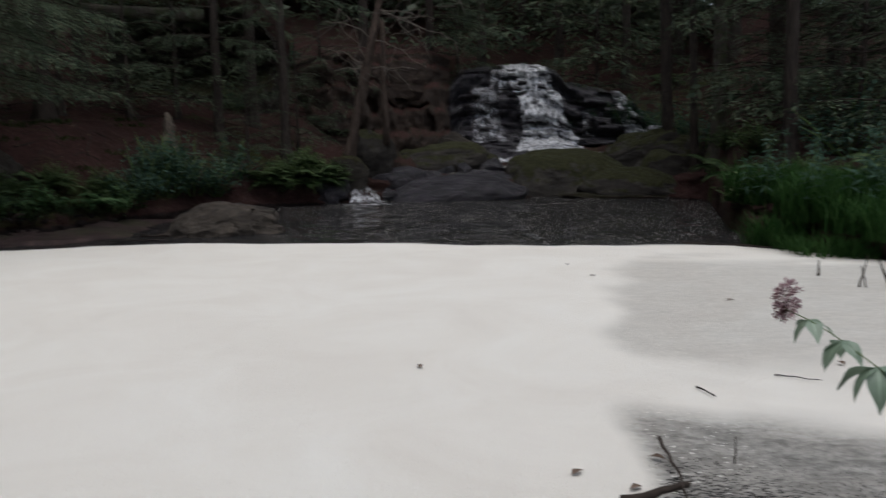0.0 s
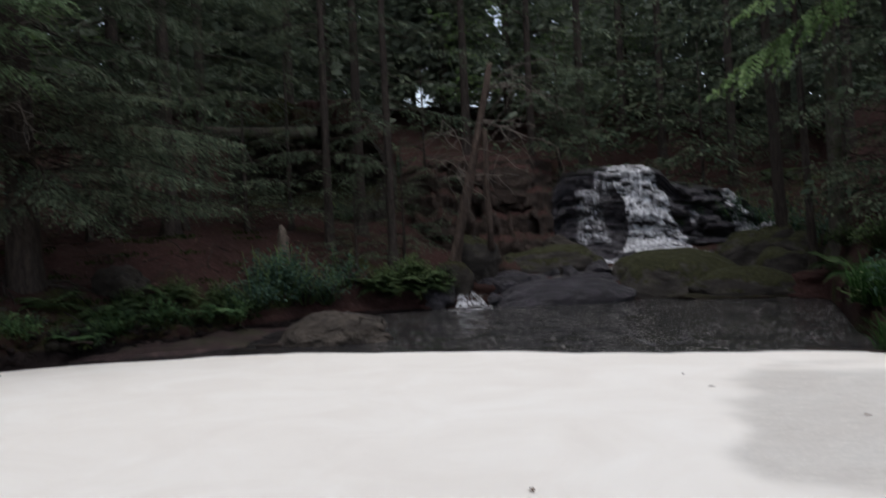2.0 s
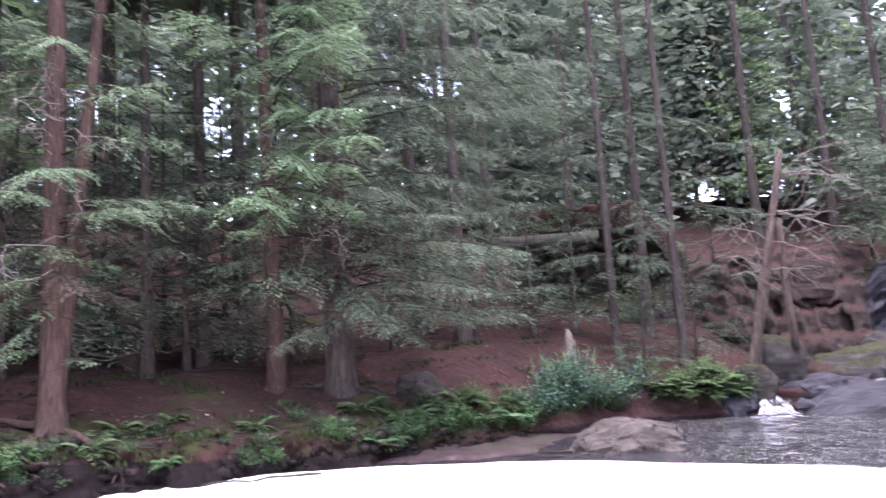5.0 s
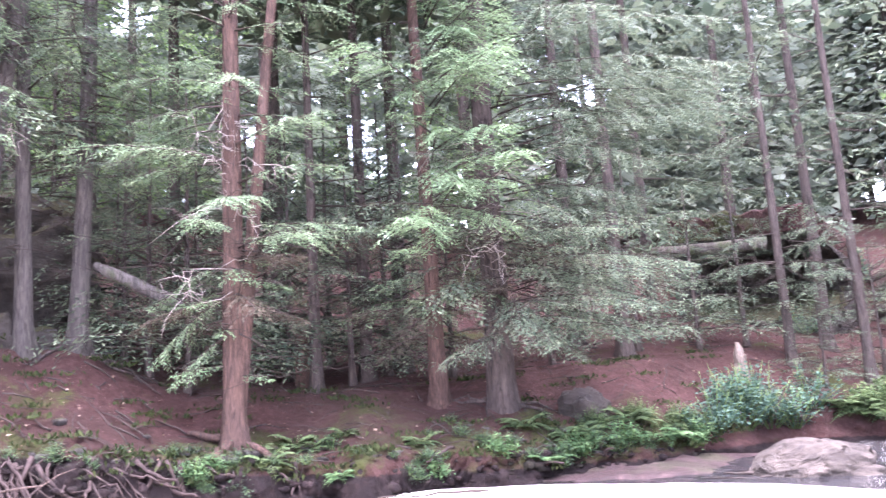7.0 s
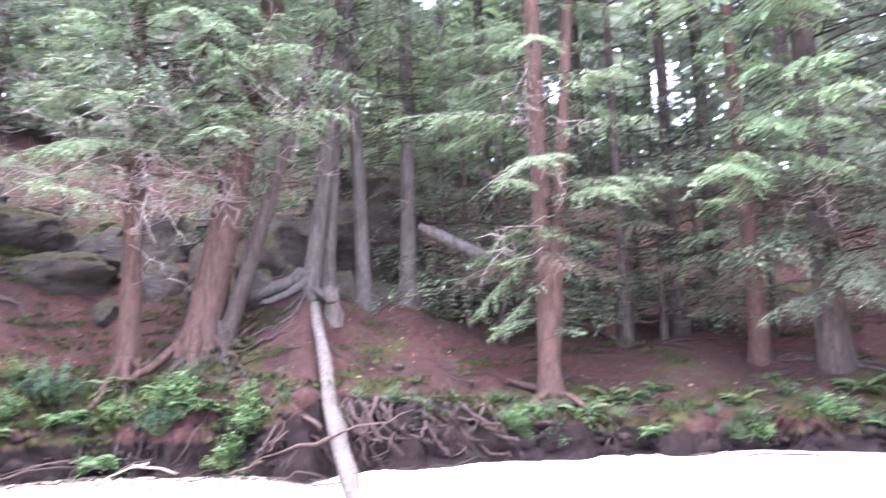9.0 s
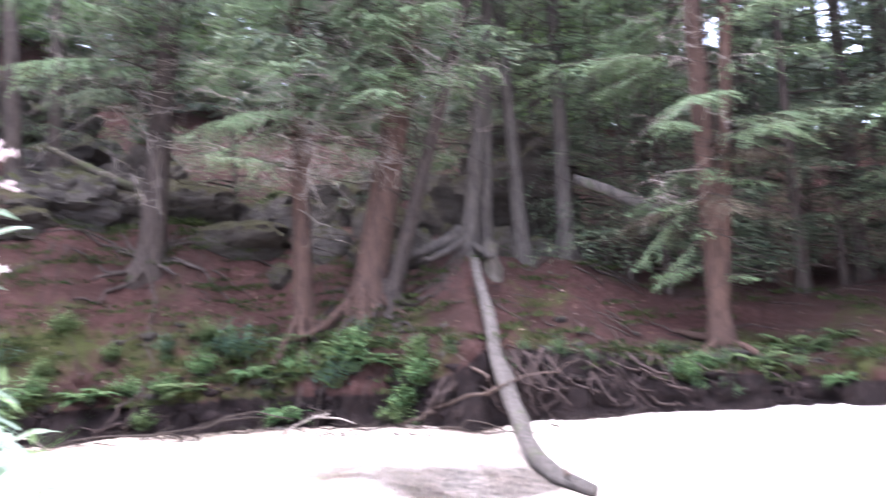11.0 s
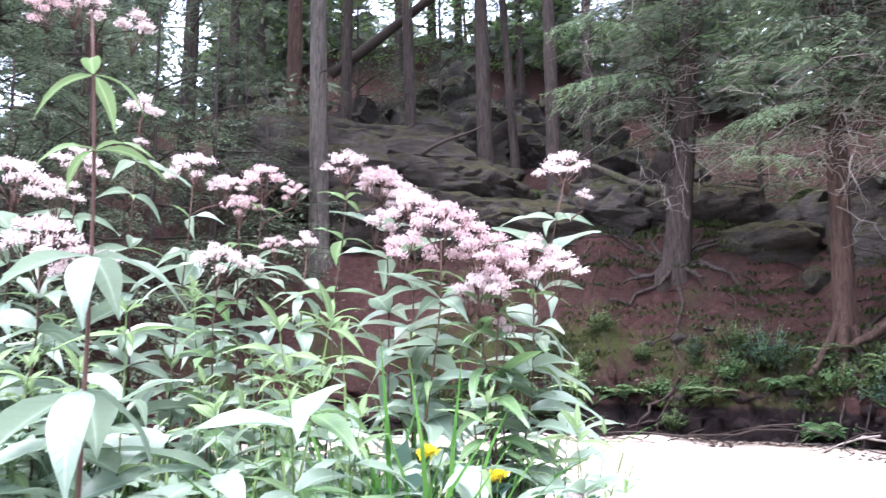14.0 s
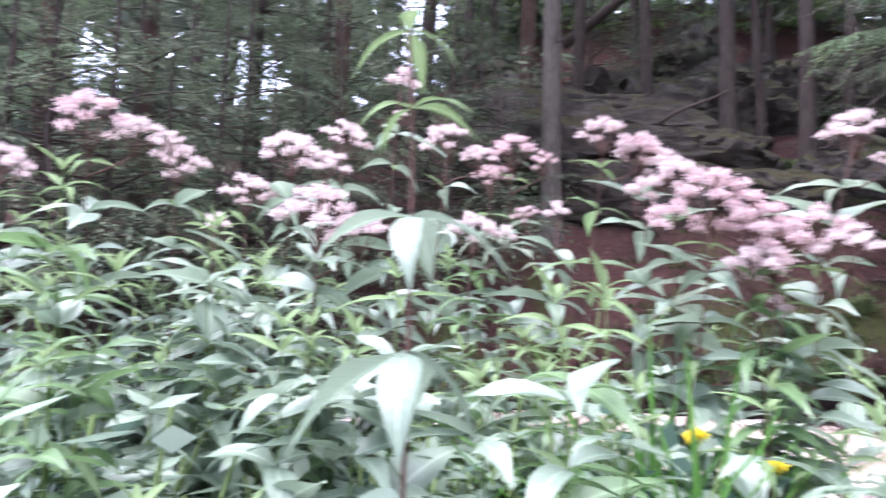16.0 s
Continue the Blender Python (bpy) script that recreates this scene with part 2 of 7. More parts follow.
    pits = math_node(nt, "LESS_THAN", math_node(nt, "ADD", pit.outputs["Distance"], math_node(nt, "MULTIPLY", f2, 0.3)), math_node(nt, "MULTIPLY", at3.outputs["Fac"], 0.66))
    fac = math_node(nt, "MULTIPLY", fac, math_node(nt, "SUBTRACT", 1.0, math_node(nt, "MULTIPLY", pits, 0.9)))
    fac = math_node(nt, "MAXIMUM", fac, math_node(nt, "MULTIPLY", fleck, 0.9))
    mx = nt.nodes.new("ShaderNodeMixShader")
    nt.links.new(fac, mx.inputs[0])
    nt.links.new(b.outputs[0], mx.inputs[1])
    nt.links.new(foam.outputs[0], mx.inputs[2])
    nt.links.new(mx.outputs[0], nt.nodes["Material Output"].inputs["Surface"])
    return m


def white_water_material(name="falling_water", gap=0.435, scale=(13, 13, 0.9)):
    """Broken white water: strands along the fall, dark gaps between them."""
    m, nt, b = base_material(name, 0.45)
    strand = noise_node(nt, 1.0, 5, 0.62, coords(nt, "Object", scale), 0.6)
    wide = noise_node(nt, 1.0, 3, 0.5, coords(nt, "Object", tuple(0.28 * v for v in scale)), 0.8)
    spray = noise_node(nt, 13, 5, 0.75, world_pos(nt))
    f = math_node(nt, "ADD", math_node(nt, "ADD", math_node(nt, "MULTIPLY", strand, 0.45), math_node(nt, "MULTIPLY", wide, 0.32)), math_node(nt, "MULTIPLY", spray, 0.23))
    nt.links.new(ramp_mix(nt, f, [(gap, (0.4, 0.39, 0.42)), (gap + 0.1, (0.66, 0.65, 0.67)), (gap + 0.2, (0.88, 0.87, 0.88))]), b.inputs["Base Color"])
    al = ramp_mix(nt, f, [(gap - 0.045, (0.0, 0.0, 0.0)), (gap + 0.015, (0.5, 0.5, 0.5)), (gap + 0.09, (0.97, 0.97, 0.97))])
    tr = nt.nodes.new("ShaderNodeBsdfTransparent")
    mx = nt.nodes.new("ShaderNodeMixShader")
    nt.links.new(al, mx.inputs[0])
    nt.links.new(tr.outputs[0], mx.inputs[1])
    nt.links.new(b.outputs[0], mx.inputs[2])
    nt.links.new(mx.outputs[0], nt.nodes["Material Output"].inputs["Surface"])
    add_bump(nt, b, f, 1.0, 0.15)
    return m


def plain(name, colour, rough=0.7, vary=0.25, scale=30):
    m, nt, b = base_material(name, rough)
    n = noise_node(nt, scale, 4, 0.6, world_pos(nt))
    lo, hi = tuple(c * (1 - vary) for c in colour), tuple(min(1, c * (1 + vary)) for c in colour)
    nt.links.new(ramp_mix(nt, n, [(0.3, lo), (0.7, hi)]), b.inputs["Base Color"])
    add_bump(nt, b, n, 0.4, 0.01)
    return m


HEMLOCK = leaf_material("hemlock_needles", (0.023, 0.039, 0.027), (0.074, 0.096, 0.061), (0.16, 0.186, 0.117))
CEDAR = leaf_material("cedar_sprays", (0.04, 0.066, 0.036), (0.112, 0.157, 0.088), (0.19, 0.243, 0.138))
# own colour of the bright cedar; elsewhere it paints light on shore boughs
BRIGHTCEDAR = leaf_material("bright_cedar_sprays", (0.052, 0.085, 0.043), (0.113, 0.167, 0.086), (0.187, 0.253, 0.138))
# far leaves paled towards grey: haze and backlight are put into the colour
FARLEAF = leaf_material("haze_paled_leaves", (0.065, 0.08, 0.06), (0.155, 0.182, 0.14), (0.27, 0.305, 0.235), through=0.58)
DRYTWIG = leaf_material("browned_needles", (0.03, 0.024, 0.016), (0.06, 0.049, 0.034), (0.1, 0.085, 0.06))
MAPLE = leaf_material("broad_leaves", (0.055, 0.095, 0.038), (0.12, 0.19, 0.07), (0.21, 0.29, 0.12), through=0.5)
HERB = leaf_material("herb_leaves", (0.02, 0.036, 0.02), (0.046, 0.075, 0.042), (0.1, 0.14, 0.08))
SHRUB = leaf_material("shrub_leaves", (0.02, 0.042, 0.03), (0.042, 0.08, 0.056), (0.09, 0.14, 0.1))
FERN = leaf_material("fern_leaves", (0.03, 0.048, 0.022), (0.07, 0.105, 0.046), (0.14, 0.18, 0.08))
GRASS = leaf_material("grass_blades", (0.01, 0.03, 0.008), (0.023, 0.062, 0.016), (0.055, 0.115, 0.032))
WEED = leaf_material("weed_leaves", (0.13, 0.19, 0.125), (0.205, 0.28, 0.195), (0.3, 0.375, 0.28), rough=0.4, spec=0.6, big=3.0, veins=True)
WEEDNEW = leaf_material("young_weed_leaves", (0.1, 0.165, 0.06), (0.155, 0.23, 0.1), (0.24, 0.315, 0.17), through=0.4, veins=True)
PINK = leaf_material("pink_florets", (0.34, 0.2, 0.21), (0.55, 0.41, 0.41), (0.74, 0.63, 0.61), rough=0.8, spec=0.1)
PALE = leaf_material("pale_florets", (0.4, 0.3, 0.29), (0.6, 0.49, 0.475), (0.76, 0.68, 0.66), rough=0.8, spec=0.1)
YELLOW = leaf_material("yellow_florets", (0.6, 0.45, 0.02), (0.75, 0.6, 0.03), (0.8, 0.7, 0.08))
BARK = bark_material("grey_brown_bark", (0.007, 0.0055, 0.0045), (0.075, 0.056, 0.046))
GREYBARK = bark_material("pale_grey_bark", (0.012, 0.01, 0.0085), (0.088, 0.074, 0.063))
REDBARK = bark_material("reddish_bark", (0.011, 0.0065, 0.005), (0.098, 0.056, 0.041))
MOSSBARK = bark_material("mossy_bark", (0.025, 0.02, 0.016), (0.12, 0.1, 0.082), moss=1.0)
STUMPWOOD = bark_material("splintered_wood", (0.04, 0.03, 0.024), (0.2, 0.155, 0.12))
BIRCHLOG = bark_material("mottled_log_bark", (0.018, 0.0145, 0.012), (0.13, 0.113, 0.1), moss=0.35)
DEADWOOD = bark_material("weathered_wood", (0.022, 0.018, 0.015), (0.125, 0.106, 0.09))
SNAGWOOD = bark_material("bare_brown_wood", (0.025, 0.017, 0.013), (0.12, 0.083, 0.065))
TWIG = plain("twig_bark", (0.038, 0.029, 0.024), 0.9)
ROOTBARK = plain("root_bark", (0.034, 0.024, 0.021), 0.9, 0.5, 12)
PALETWIG = plain("bare_twigs", (0.2, 0.172, 0.15), 0.9)
STEM = plain("purple_stems", (0.085, 0.048, 0.038), 0.6)
GREENSTEM = plain("green_stems", (0.1, 0.15, 0.05), 0.6)
SNAGTWIG = plain("pale_dead_twigs", (0.13, 0.108, 0.092), 0.9)
WETROCK = rock_material("wet_rock", (0.01, 0.0085, 0.0105), (0.082, 0.07, 0.083), rough=0.28, strata=1.2)
GREYROCK = rock_material("grey_rock", (0.014, 0.0115, 0.01), (0.095, 0.076, 0.06), rough=0.7, strata=0.6)
TANROCK = rock_material("tan_rock", (0.016, 0.013, 0.011), (0.15, 0.12, 0.096), rough=0.75, strata=1.0)
MOSSROCK = rock_material("mossy_rock", (0.016, 0.0135, 0.012), (0.1, 0.084, 0.072), moss=0.33, rough=0.6, green=(0.031, 0.031, 0.0125))
LEDGEROCK = rock_material("ledge_rock", (0.014, 0.0115, 0.0095), (0.085, 0.07, 0.056), moss=0.4, green=(0.032, 0.029, 0.0125))
REDROCK = rock_material("rusty_rock", (0.022, 0.016, 0.013), (0.1, 0.066, 0.052), moss=0.3, green=(0.022, 0.019, 0.01))
GROUND, SOIL, MUD, WATERMAT = ground_material(), soil_material(), soil_material("wet_mud", 3.2, 0.5), water_material()
WHITE = white_water_material("falling_water", 0.425, (22, 22, 3.0))
THINWHITE = white_water_material("thin_falling_water", 0.5, (26, 26, 1.6))
CASCADE = white_water_material("spilling_water", 0.49, (15, 15, 4))
FROTH = white_water_material("froth", 0.5, (7, 7, 7))

# ---- building helpers ----
CX, CY, WATER = -0.2, -0.3, 0.25
rng = np.random.default_rng(7)


def polar(az, r):
    """A place by its bearing (degrees to the left of +y) and distance from the standing place."""
    return CX - r * math.sin(radians(az)), CY + r * math.cos(radians(az))


def mesh_from(name, verts, faces, material, smooth=False):
    verts = np.asarray(verts, dtype=np.float32).reshape(-1, 3)
    me = bpy.data.meshes.new(name)
    if isinstance(faces, np.ndarray):
        k = faces.shape[1]
        me.vertices.add(len(verts))
        me.vertices.foreach_set("co", verts.ravel())
        me.loops.add(faces.size)
        me.loops.foreach_set("vertex_index", faces.astype(np.int32).ravel())
        me.polygons.add(len(faces))
        me.polygons.foreach_set("loop_start", np.arange(0, faces.size, k, dtype=np.int32))
        me.update(calc_edges=True)
    else:
        me.from_pydata(verts.tolist(), [], faces)
    mats = material if isinstance(material, (list, tuple)) else [material]
    for mt in mats:
        me.materials.append(mt)
    if smooth:
        me.polygons.foreach_set("use_smooth", np.ones(len(me.polygons), dtype=bool))
    return me


def quads(n):
    return np.arange(4 * n, dtype=np.int32).reshape(-1, 4)


def part(name, me, parent, label="", m=None):
    ob = new(name, me)
    ob.parent = parent
    if m is not None:
        ob.matrix_basis = m
    if label:
        ob["label"] = label
    if name in MANY:
        ob["kind"] = "stuff"
    return ob


MANY = {"crown", "branchwork", "bough", "limb", "foliage", "stemwork", "flower_head", "stalkwork", "froth", "frond_bundle", "twigwork"}


def thing(name, label, category, place=None, group="", kind=""):
    ob = new(name)
    ob.empty_display_size = 0.1
    if place is not None:
        ob.location = place
    return tagged(ob, label, category, group, kind)


def tube_data(points, radii, sides=8, seed=0, rough=0.0):
    """A tapered tube along points: its vertices and faces."""
    pts = np.asarray(points, float)
    n = len(pts)
    tang = np.gradient(pts, axis=0)
    tang /= np.linalg.norm(tang, axis=1, keepdims=True) + 1e-9
    up = np.array([0.0, 0, 1]) if abs(tang[0][2]) < 0.8 else np.array([0.0, 1, 0])
    verts = []
    rs = np.random.default_rng(seed)
    wob = 1 + rough * rs.standard_normal((n, sides)) if rough else np.ones((n, sides))
    for i in range(n):
        a = np.cross(tang[i], up)
        a /= np.linalg.norm(a) + 1e-9
        c = np.cross(a, tang[i])
        th = np.arange(sides) * 2 * math.pi / sides
        verts.append(pts[i] + radii[i] * wob[i][:, None] * (np.cos(th)[:, None] * a + np.sin(th)[:, None] * c))
    faces = []
    for i in range(n - 1):
        for j in range(sides):
            k = (j + 1) % sides
            faces.append((i * sides + j, i * sides + k, (i + 1) * sides + k, (i + 1) * sides + j))
    faces.append(tuple(range(sides))[::-1])
    faces.append(tuple((n - 1) * sides + j for j in range(sides)))
    return np.concatenate(verts), faces


def tubes_mesh(name, items, material, sides=5, smooth=True, rough=0.0):
    """One mesh of many tubes; items: (points, radii)."""
    vs, fs, base = [], [], 0
    for i, (p, r) in enumerate(items):
        v, f = tube_data(p, r, sides, i, rough)
        vs.append(v)
        fs += [tuple(base + q for q in face) for face in f]
        base += len(v)
    return mesh_from(name, np.concatenate(vs), fs, material, smooth)


def crooked(a, b, n=7, bend=0.06, sag=0.0, rs=rng):
    """A crooked line from a to b."""
    a, b = np.array(a, float), np.array(b, float)
    s = np.linspace(0, 1, n)[:, None]
    length = np.linalg.norm(b - a)
    off = np.cumsum(rs.standard_normal((n, 3)), axis=0) * bend * length / n
    off -= off[0] + (off[-1] - off[0]) * s
    p = a + (b - a) * s + off
    p[:, 2] -= (sag * length * 4 * s * (1 - s))[:, 0]
    return p


# ---- the lie of the land ----
SHORE = [(-180, 3.0), (-110, 3.0), (-70, 4.5), (-40, 6.8), (-27, 8.4), (-23, 8.8), (-19, 9.7), (-17.3, 11.0), (-16, 16.0), (-13, 17.0),
         (-4, 17.2), (5, 17.0), (9, 16.6), (14, 16.0), (18, 15.0), (23, 13.3), (28, 12.0), (36, 11.2), (48, 10.5), (56, 10.2),
         (66, 9.8), (72, 9.4), (80, 10.4), (88, 11.1), (100, 11.5), (112, 11.4), (122, 11.0), (135, 10.0), (150, 8.0), (165, 4.0), (180, 3.0)]
NEAR = [(-180, 5.0), (-110, 5.0), (-80, 1.6), (-40, 1.35), (0, 1.3), (60, 1.4), (88, 1.7), (98, 2.6), (112, 3.0), (135, 3.3), (150, 4.0), (163, 6.0), (180, 5.0)]
BANK = [(-180, 0.6), (-60, 0.6), (-30, 0.55), (-18, 0.6), (-13, 0.6), (0, 0.6), (9, 0.75), (16, 0.9), (24, 0.5), (32, 0.62), (40, 0.72), (50, 0.76), (58, 0.86), (64, 1.02),
        (71, 1.15), (80, 1.2), (86, 1.0), (95, 0.85), (112, 0.7), (125, 0.7), (150, 0.6), (180, 0.6)]
RISE3 = [(-180, 0.8), (-30, 0.8), (-18, 0.85), (-12, 1.1), (0, 1.0), (6, 1.3), (12, 1.75), (20, 1.95), (30, 1.75), (38, 1.68), (50, 1.55), (58, 1.7),
         (66, 2.35), (74, 2.6), (84, 2.7), (92, 3.4), (102, 3.4), (115, 3.0), (130, 2.4), (150, 1.5), (180, 0.9)]
RISE8 = [(-180, 1.2), (-30, 1.3), (-12, 2.6), (-3, 3.4), (4, 3.6), (12, 3.4), (22, 3.0), (34, 2.5), (50, 2.3), (60, 3.0), (68, 4.2), (80, 4.6), (92, 5.2),
         (104, 6.2), (118, 6.2), (132, 5.2), (150, 3.0), (180, 1.4)]
RISE20 = [(-180, 2.5), (-30, 4.0), (-12, 7.5), (0, 8.0), (15, 8.0), (30, 7.6), (48, 7.5), (60, 8.5), (75, 9.0), (92, 10.5), (100, 12.8), (110, 14.0), (118, 13.4), (125, 10.5),
          (140, 7.5), (180, 2.5)]


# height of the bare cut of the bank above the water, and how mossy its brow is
# the dark soil below this height also paints in the shade of the undercut
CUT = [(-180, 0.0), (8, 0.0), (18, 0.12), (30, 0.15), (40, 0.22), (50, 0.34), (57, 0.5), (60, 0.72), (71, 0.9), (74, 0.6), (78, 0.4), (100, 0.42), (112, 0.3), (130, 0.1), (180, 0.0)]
MOSSY = [(-180, 0.3), (20, 0.4), (30, 0.9), (56, 1.0), (60, 0.5), (72, 0.3), (75, 1.0), (104, 1.0), (116, 0.5), (180, 0.3)]


def table(rows, az):
    a, v = zip(*rows)
    return np.interp(az, a, v)


def land(x, y):
    """Height of the ground."""
    dx, dy = x - CX, y - CY
    az, r = np.degrees(np.arctan2(-dx, dy)), np.hypot(dx, dy)
    shore, near = table(SHORE, az), table(NEAR, az)
    ragged = 0.15 * np.sin(az * 0.7 + 1) + 0.07 * np.sin(az * 1.3 + 2 * np.sin(az * 0.37))
    s = r - shore + ragged * np.clip((az - 20) / 6, 0, 1) * np.clip((130 - az) / 8, 0, 1)
    zb, z3, z8, z20 = (table(t, az) for t in (BANK, RISE3, RISE8, RISE20))
    knots = [-1.2, -0.4, -0.05, 0.12, 0.3, 0.5, 3, 8, 20, 60, 3000]
    lev = [WATER - 0.6 + 0 * zb, WATER - 0.3 + 0 * zb, WATER - 0.04 + 0 * zb, WATER + 0.25 * (zb - WATER), WATER + 0.75 * (zb - WATER), zb, z3, z8, z20, z20 + 4, z20 + 8]
    z = np.where(s <= knots[0], lev[0], lev[-1])
    for i in range(len(knots) - 1):
        f = np.clip((s - knots[i]) / (knots[i + 1] - knots[i]), 0, 1)
        z = np.where((s > knots[i]) & (s <= knots[i + 1]), lev[i] + (lev[i + 1] - lev[i]) * f, z)
    zn = WATER + np.clip((near - r) * 0.8, -0.6, 0.25) + np.clip(near - r - 0.3, 0, 1) * 0.05
    return np.maximum(z, zn)


def bumpy(x, y, z):
    s = noise.fractal(Vector((x * 0.55, y * 0.55, 3.1)), 1.0, 2.1, 4) * 0.11 + noise.fractal(Vector((x * 2.4, y * 2.4, 9.0)), 0.9, 2.2, 3) * 0.035
    return s * min(1.0, max(0.0, (z - WATER + 0.35) / 0.6))


def ground_at(az, r):
    x, y = polar(az, r)
    z = float(land(np.array(x), np.array(y)))
    return Vector((x, y, z + bumpy(x, y, z)))


def build_ground():
    azs = np.concatenate([np.arange(-180, -40, 3.0), np.arange(-40, 22, 0.5), np.arange(22, 126, 0.32), np.arange(126, 165, 0.6), np.arange(165, 180, 3.0)])
    offs = np.concatenate([[-0.9, -0.5, -0.2, -0.05], np.arange(0.02, 0.7, 0.07), np.arange(0.75, 3, 0.16), np.arange(3.1, 9, 0.32),
                           np.arange(9.5, 21, 1.0), [24, 28, 34, 42, 55, 75, 120, 300, 900, 3000]])
    verts, n = [], 0
    for az in azs:
        near, shore = float(table(NEAR, az)), float(table(SHORE, az))
        a0 = max(shore - 1.2, near + 0.9)
        rr = np.concatenate([np.linspace(0.02, max(near - 0.5, 0.3), 6), np.linspace(near - 0.4, near + 0.8, 9), np.linspace(near + 0.9, a0, 4)[1:], np.maximum(shore + offs, a0 + 0.001 * np.arange(len(offs)) + 0.01)])
        n = len(rr)
        x, y = CX - rr * math.sin(radians(az)), CY + rr * math.cos(radians(az))
        z = land(x, y)
        z = z + np.array([bumpy(a, b, c) for a, b, c in zip(x, y, z)])
        for j in range(n - len(offs) + 3, n - len(offs) + 15):
            p = Vector((x[j] * 3.1, y[j] * 3.1, z[j] * 9.0))
            d = 0.2 * noise.fractal(p, 0.8, 2.1, 4) + 0.16 * abs(noise.noise(p * 1.7)) - 0.05
            x[j] += d * math.sin(radians(az))
            y[j] -= d * math.cos(radians(az))
            z[j] += 0.05 * noise.noise(p * 2.3)
        verts += list(zip(x, y, z))
    m, faces = len(azs), []
    for i in range(m):
        k = (i + 1) % m
        for j in range(n - 1):
            faces.append((i * n + j, i * n + j + 1, k * n + j + 1, k * n + j))
    me = mesh_from("ground", verts, faces, GROUND, True)
    v = np.array(verts)
    dx, dy = v[:, 0] - CX, v[:, 1] - CY
    az, r = np.degrees(np.arctan2(-dx, dy)), np.hypot(dx, dy)
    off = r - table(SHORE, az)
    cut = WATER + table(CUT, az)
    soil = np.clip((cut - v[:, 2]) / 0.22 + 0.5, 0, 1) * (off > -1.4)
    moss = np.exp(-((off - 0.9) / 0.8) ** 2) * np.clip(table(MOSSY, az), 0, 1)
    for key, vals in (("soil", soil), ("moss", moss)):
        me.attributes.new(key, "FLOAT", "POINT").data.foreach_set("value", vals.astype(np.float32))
    tagged(new("ground", me), "forest floor of red-brown needles with moss and an eroded bank", "ground", kind="structure")


def smooth01(v):
    v = np.clip(v, 0, 1)
    return v * v * (3 - 2 * v)


FOAM_EDGE = [(-180, 3), (-40, 7), (-27, 8.5), (-19, 9.3), (-12, 9.2), (-6, 9.05), (0, 9.2), (7, 9.6), (13, 9.9), (20, 10.42), (26, 10.68), (31, 10.95), (36, 11.0), (42, 11.1), (47, 11.6),
             (60, 12), (180, 14)]


def build_water():
    azs = np.arange(-102, 160, 0.6)
    verts, foam, fleck, tan_dim, holes, n = [], [], [], [], [], 0
    for az in azs:
        near, shore = float(table(NEAR, az)), float(table(SHORE, az))
        rr = np.concatenate([np.linspace(0.9, 9.0, 72), np.linspace(9.1, 17.8, 84)])
        n = len(rr)
        x, y = CX - rr * math.sin(radians(az)), CY + rr * math.cos(radians(az))
        nz = np.array([noise.fractal(Vector((a * 0.8, b * 0.8, 0)), 1.0, 2.0, 4) for a, b in zip(x, y)])
        nf = np.array([noise.fractal(Vector((a * 0.5, b * 2.2, 4)), 0.9, 2.0, 3) for a, b in zip(x, y)])
        f = smooth01((table(FOAM_EDGE, az) + 0.12 * nz - rr) / 0.22 + 0.5)
        grey = smooth01((-10.5 + 2.6 * nz - az) / 2.6 + 0.3) * smooth01((rr - 4.1 + 0.5 * nz) / 0.7) * smooth01((8.6 + 0.6 * nf - rr) / 0.8)
        dark = smooth01((-13.0 + 3 * nz - az + 2.0 * (rr - 2.4)) / 3.0) * smooth01((3.75 + 0.25 * nz - rr) / 0.35)
        log_gap = smooth01(1.6 - np.hypot((az - 74) / 7.5, (rr - 6.6) / 1.0) + 0.6 * nz) * 0.85
        shade = smooth01((rr - 9.9 + nf) / 1.2) * smooth01(1 - abs(az - 69) / 7.0) * 0.35
        thin = smooth01((nf - 0.22) / 0.3) * smooth01((az - 62) / 12) * 0.35
        f = f * (1 - 0.3 * grey) * (1 - 0.7 * dark) * (1 - log_gap) * (1 - shade) * (1 - thin)
        rip = np.array([noise.noise(Vector((a * 1.6, b * 4.5, 7))) + 0.5 * noise.noise(Vector((a * 5, b * 9, 3))) for a, b in zip(x, y)])
        verts += [(a, b, WATER + 0.015 * c + 0.016 * d * (1 - c)) for a, b, c, d in zip(x, y, f, rip)]
        foam += f.tolist()
        holes += (dark * smooth01((3.55 + 0.3 * nz - rr) / 0.7)).tolist()
        # tan streaks towards the far bank, with the foam's dimming painted in
        tan_dim += (smooth01((az - 42) / 36) * np.clip(0.85 + 0.4 * nf + 0.3 * nz, 0.55, 1) + 0 * rr).tolist()
        fleck += (smooth01((az + 24) / 8) * smooth01((16 - az) / 4) * np.ones(n)).tolist()
    m, faces = len(azs), []
    idx = np.arange(m * n).reshape(m, n)
    faces = np.stack([idx[:-1, :-1], idx[:-1, 1:], idx[1:, 1:], idx[1:, :-1]], -1).reshape(-1, 4)
    me = mesh_from("water", verts, faces, WATERMAT, True)
    for key, vals in (("foam", foam), ("fleck", fleck), ("tan_dim", tan_dim), ("holes", holes)):
        me.attributes.new(key, "FLOAT", "POINT").data.foreach_set("value", np.array(vals, dtype=np.float32))
    tagged(new("pond_water", me), "dark pond under a thick sheet of cream foam", "water", kind="structure")


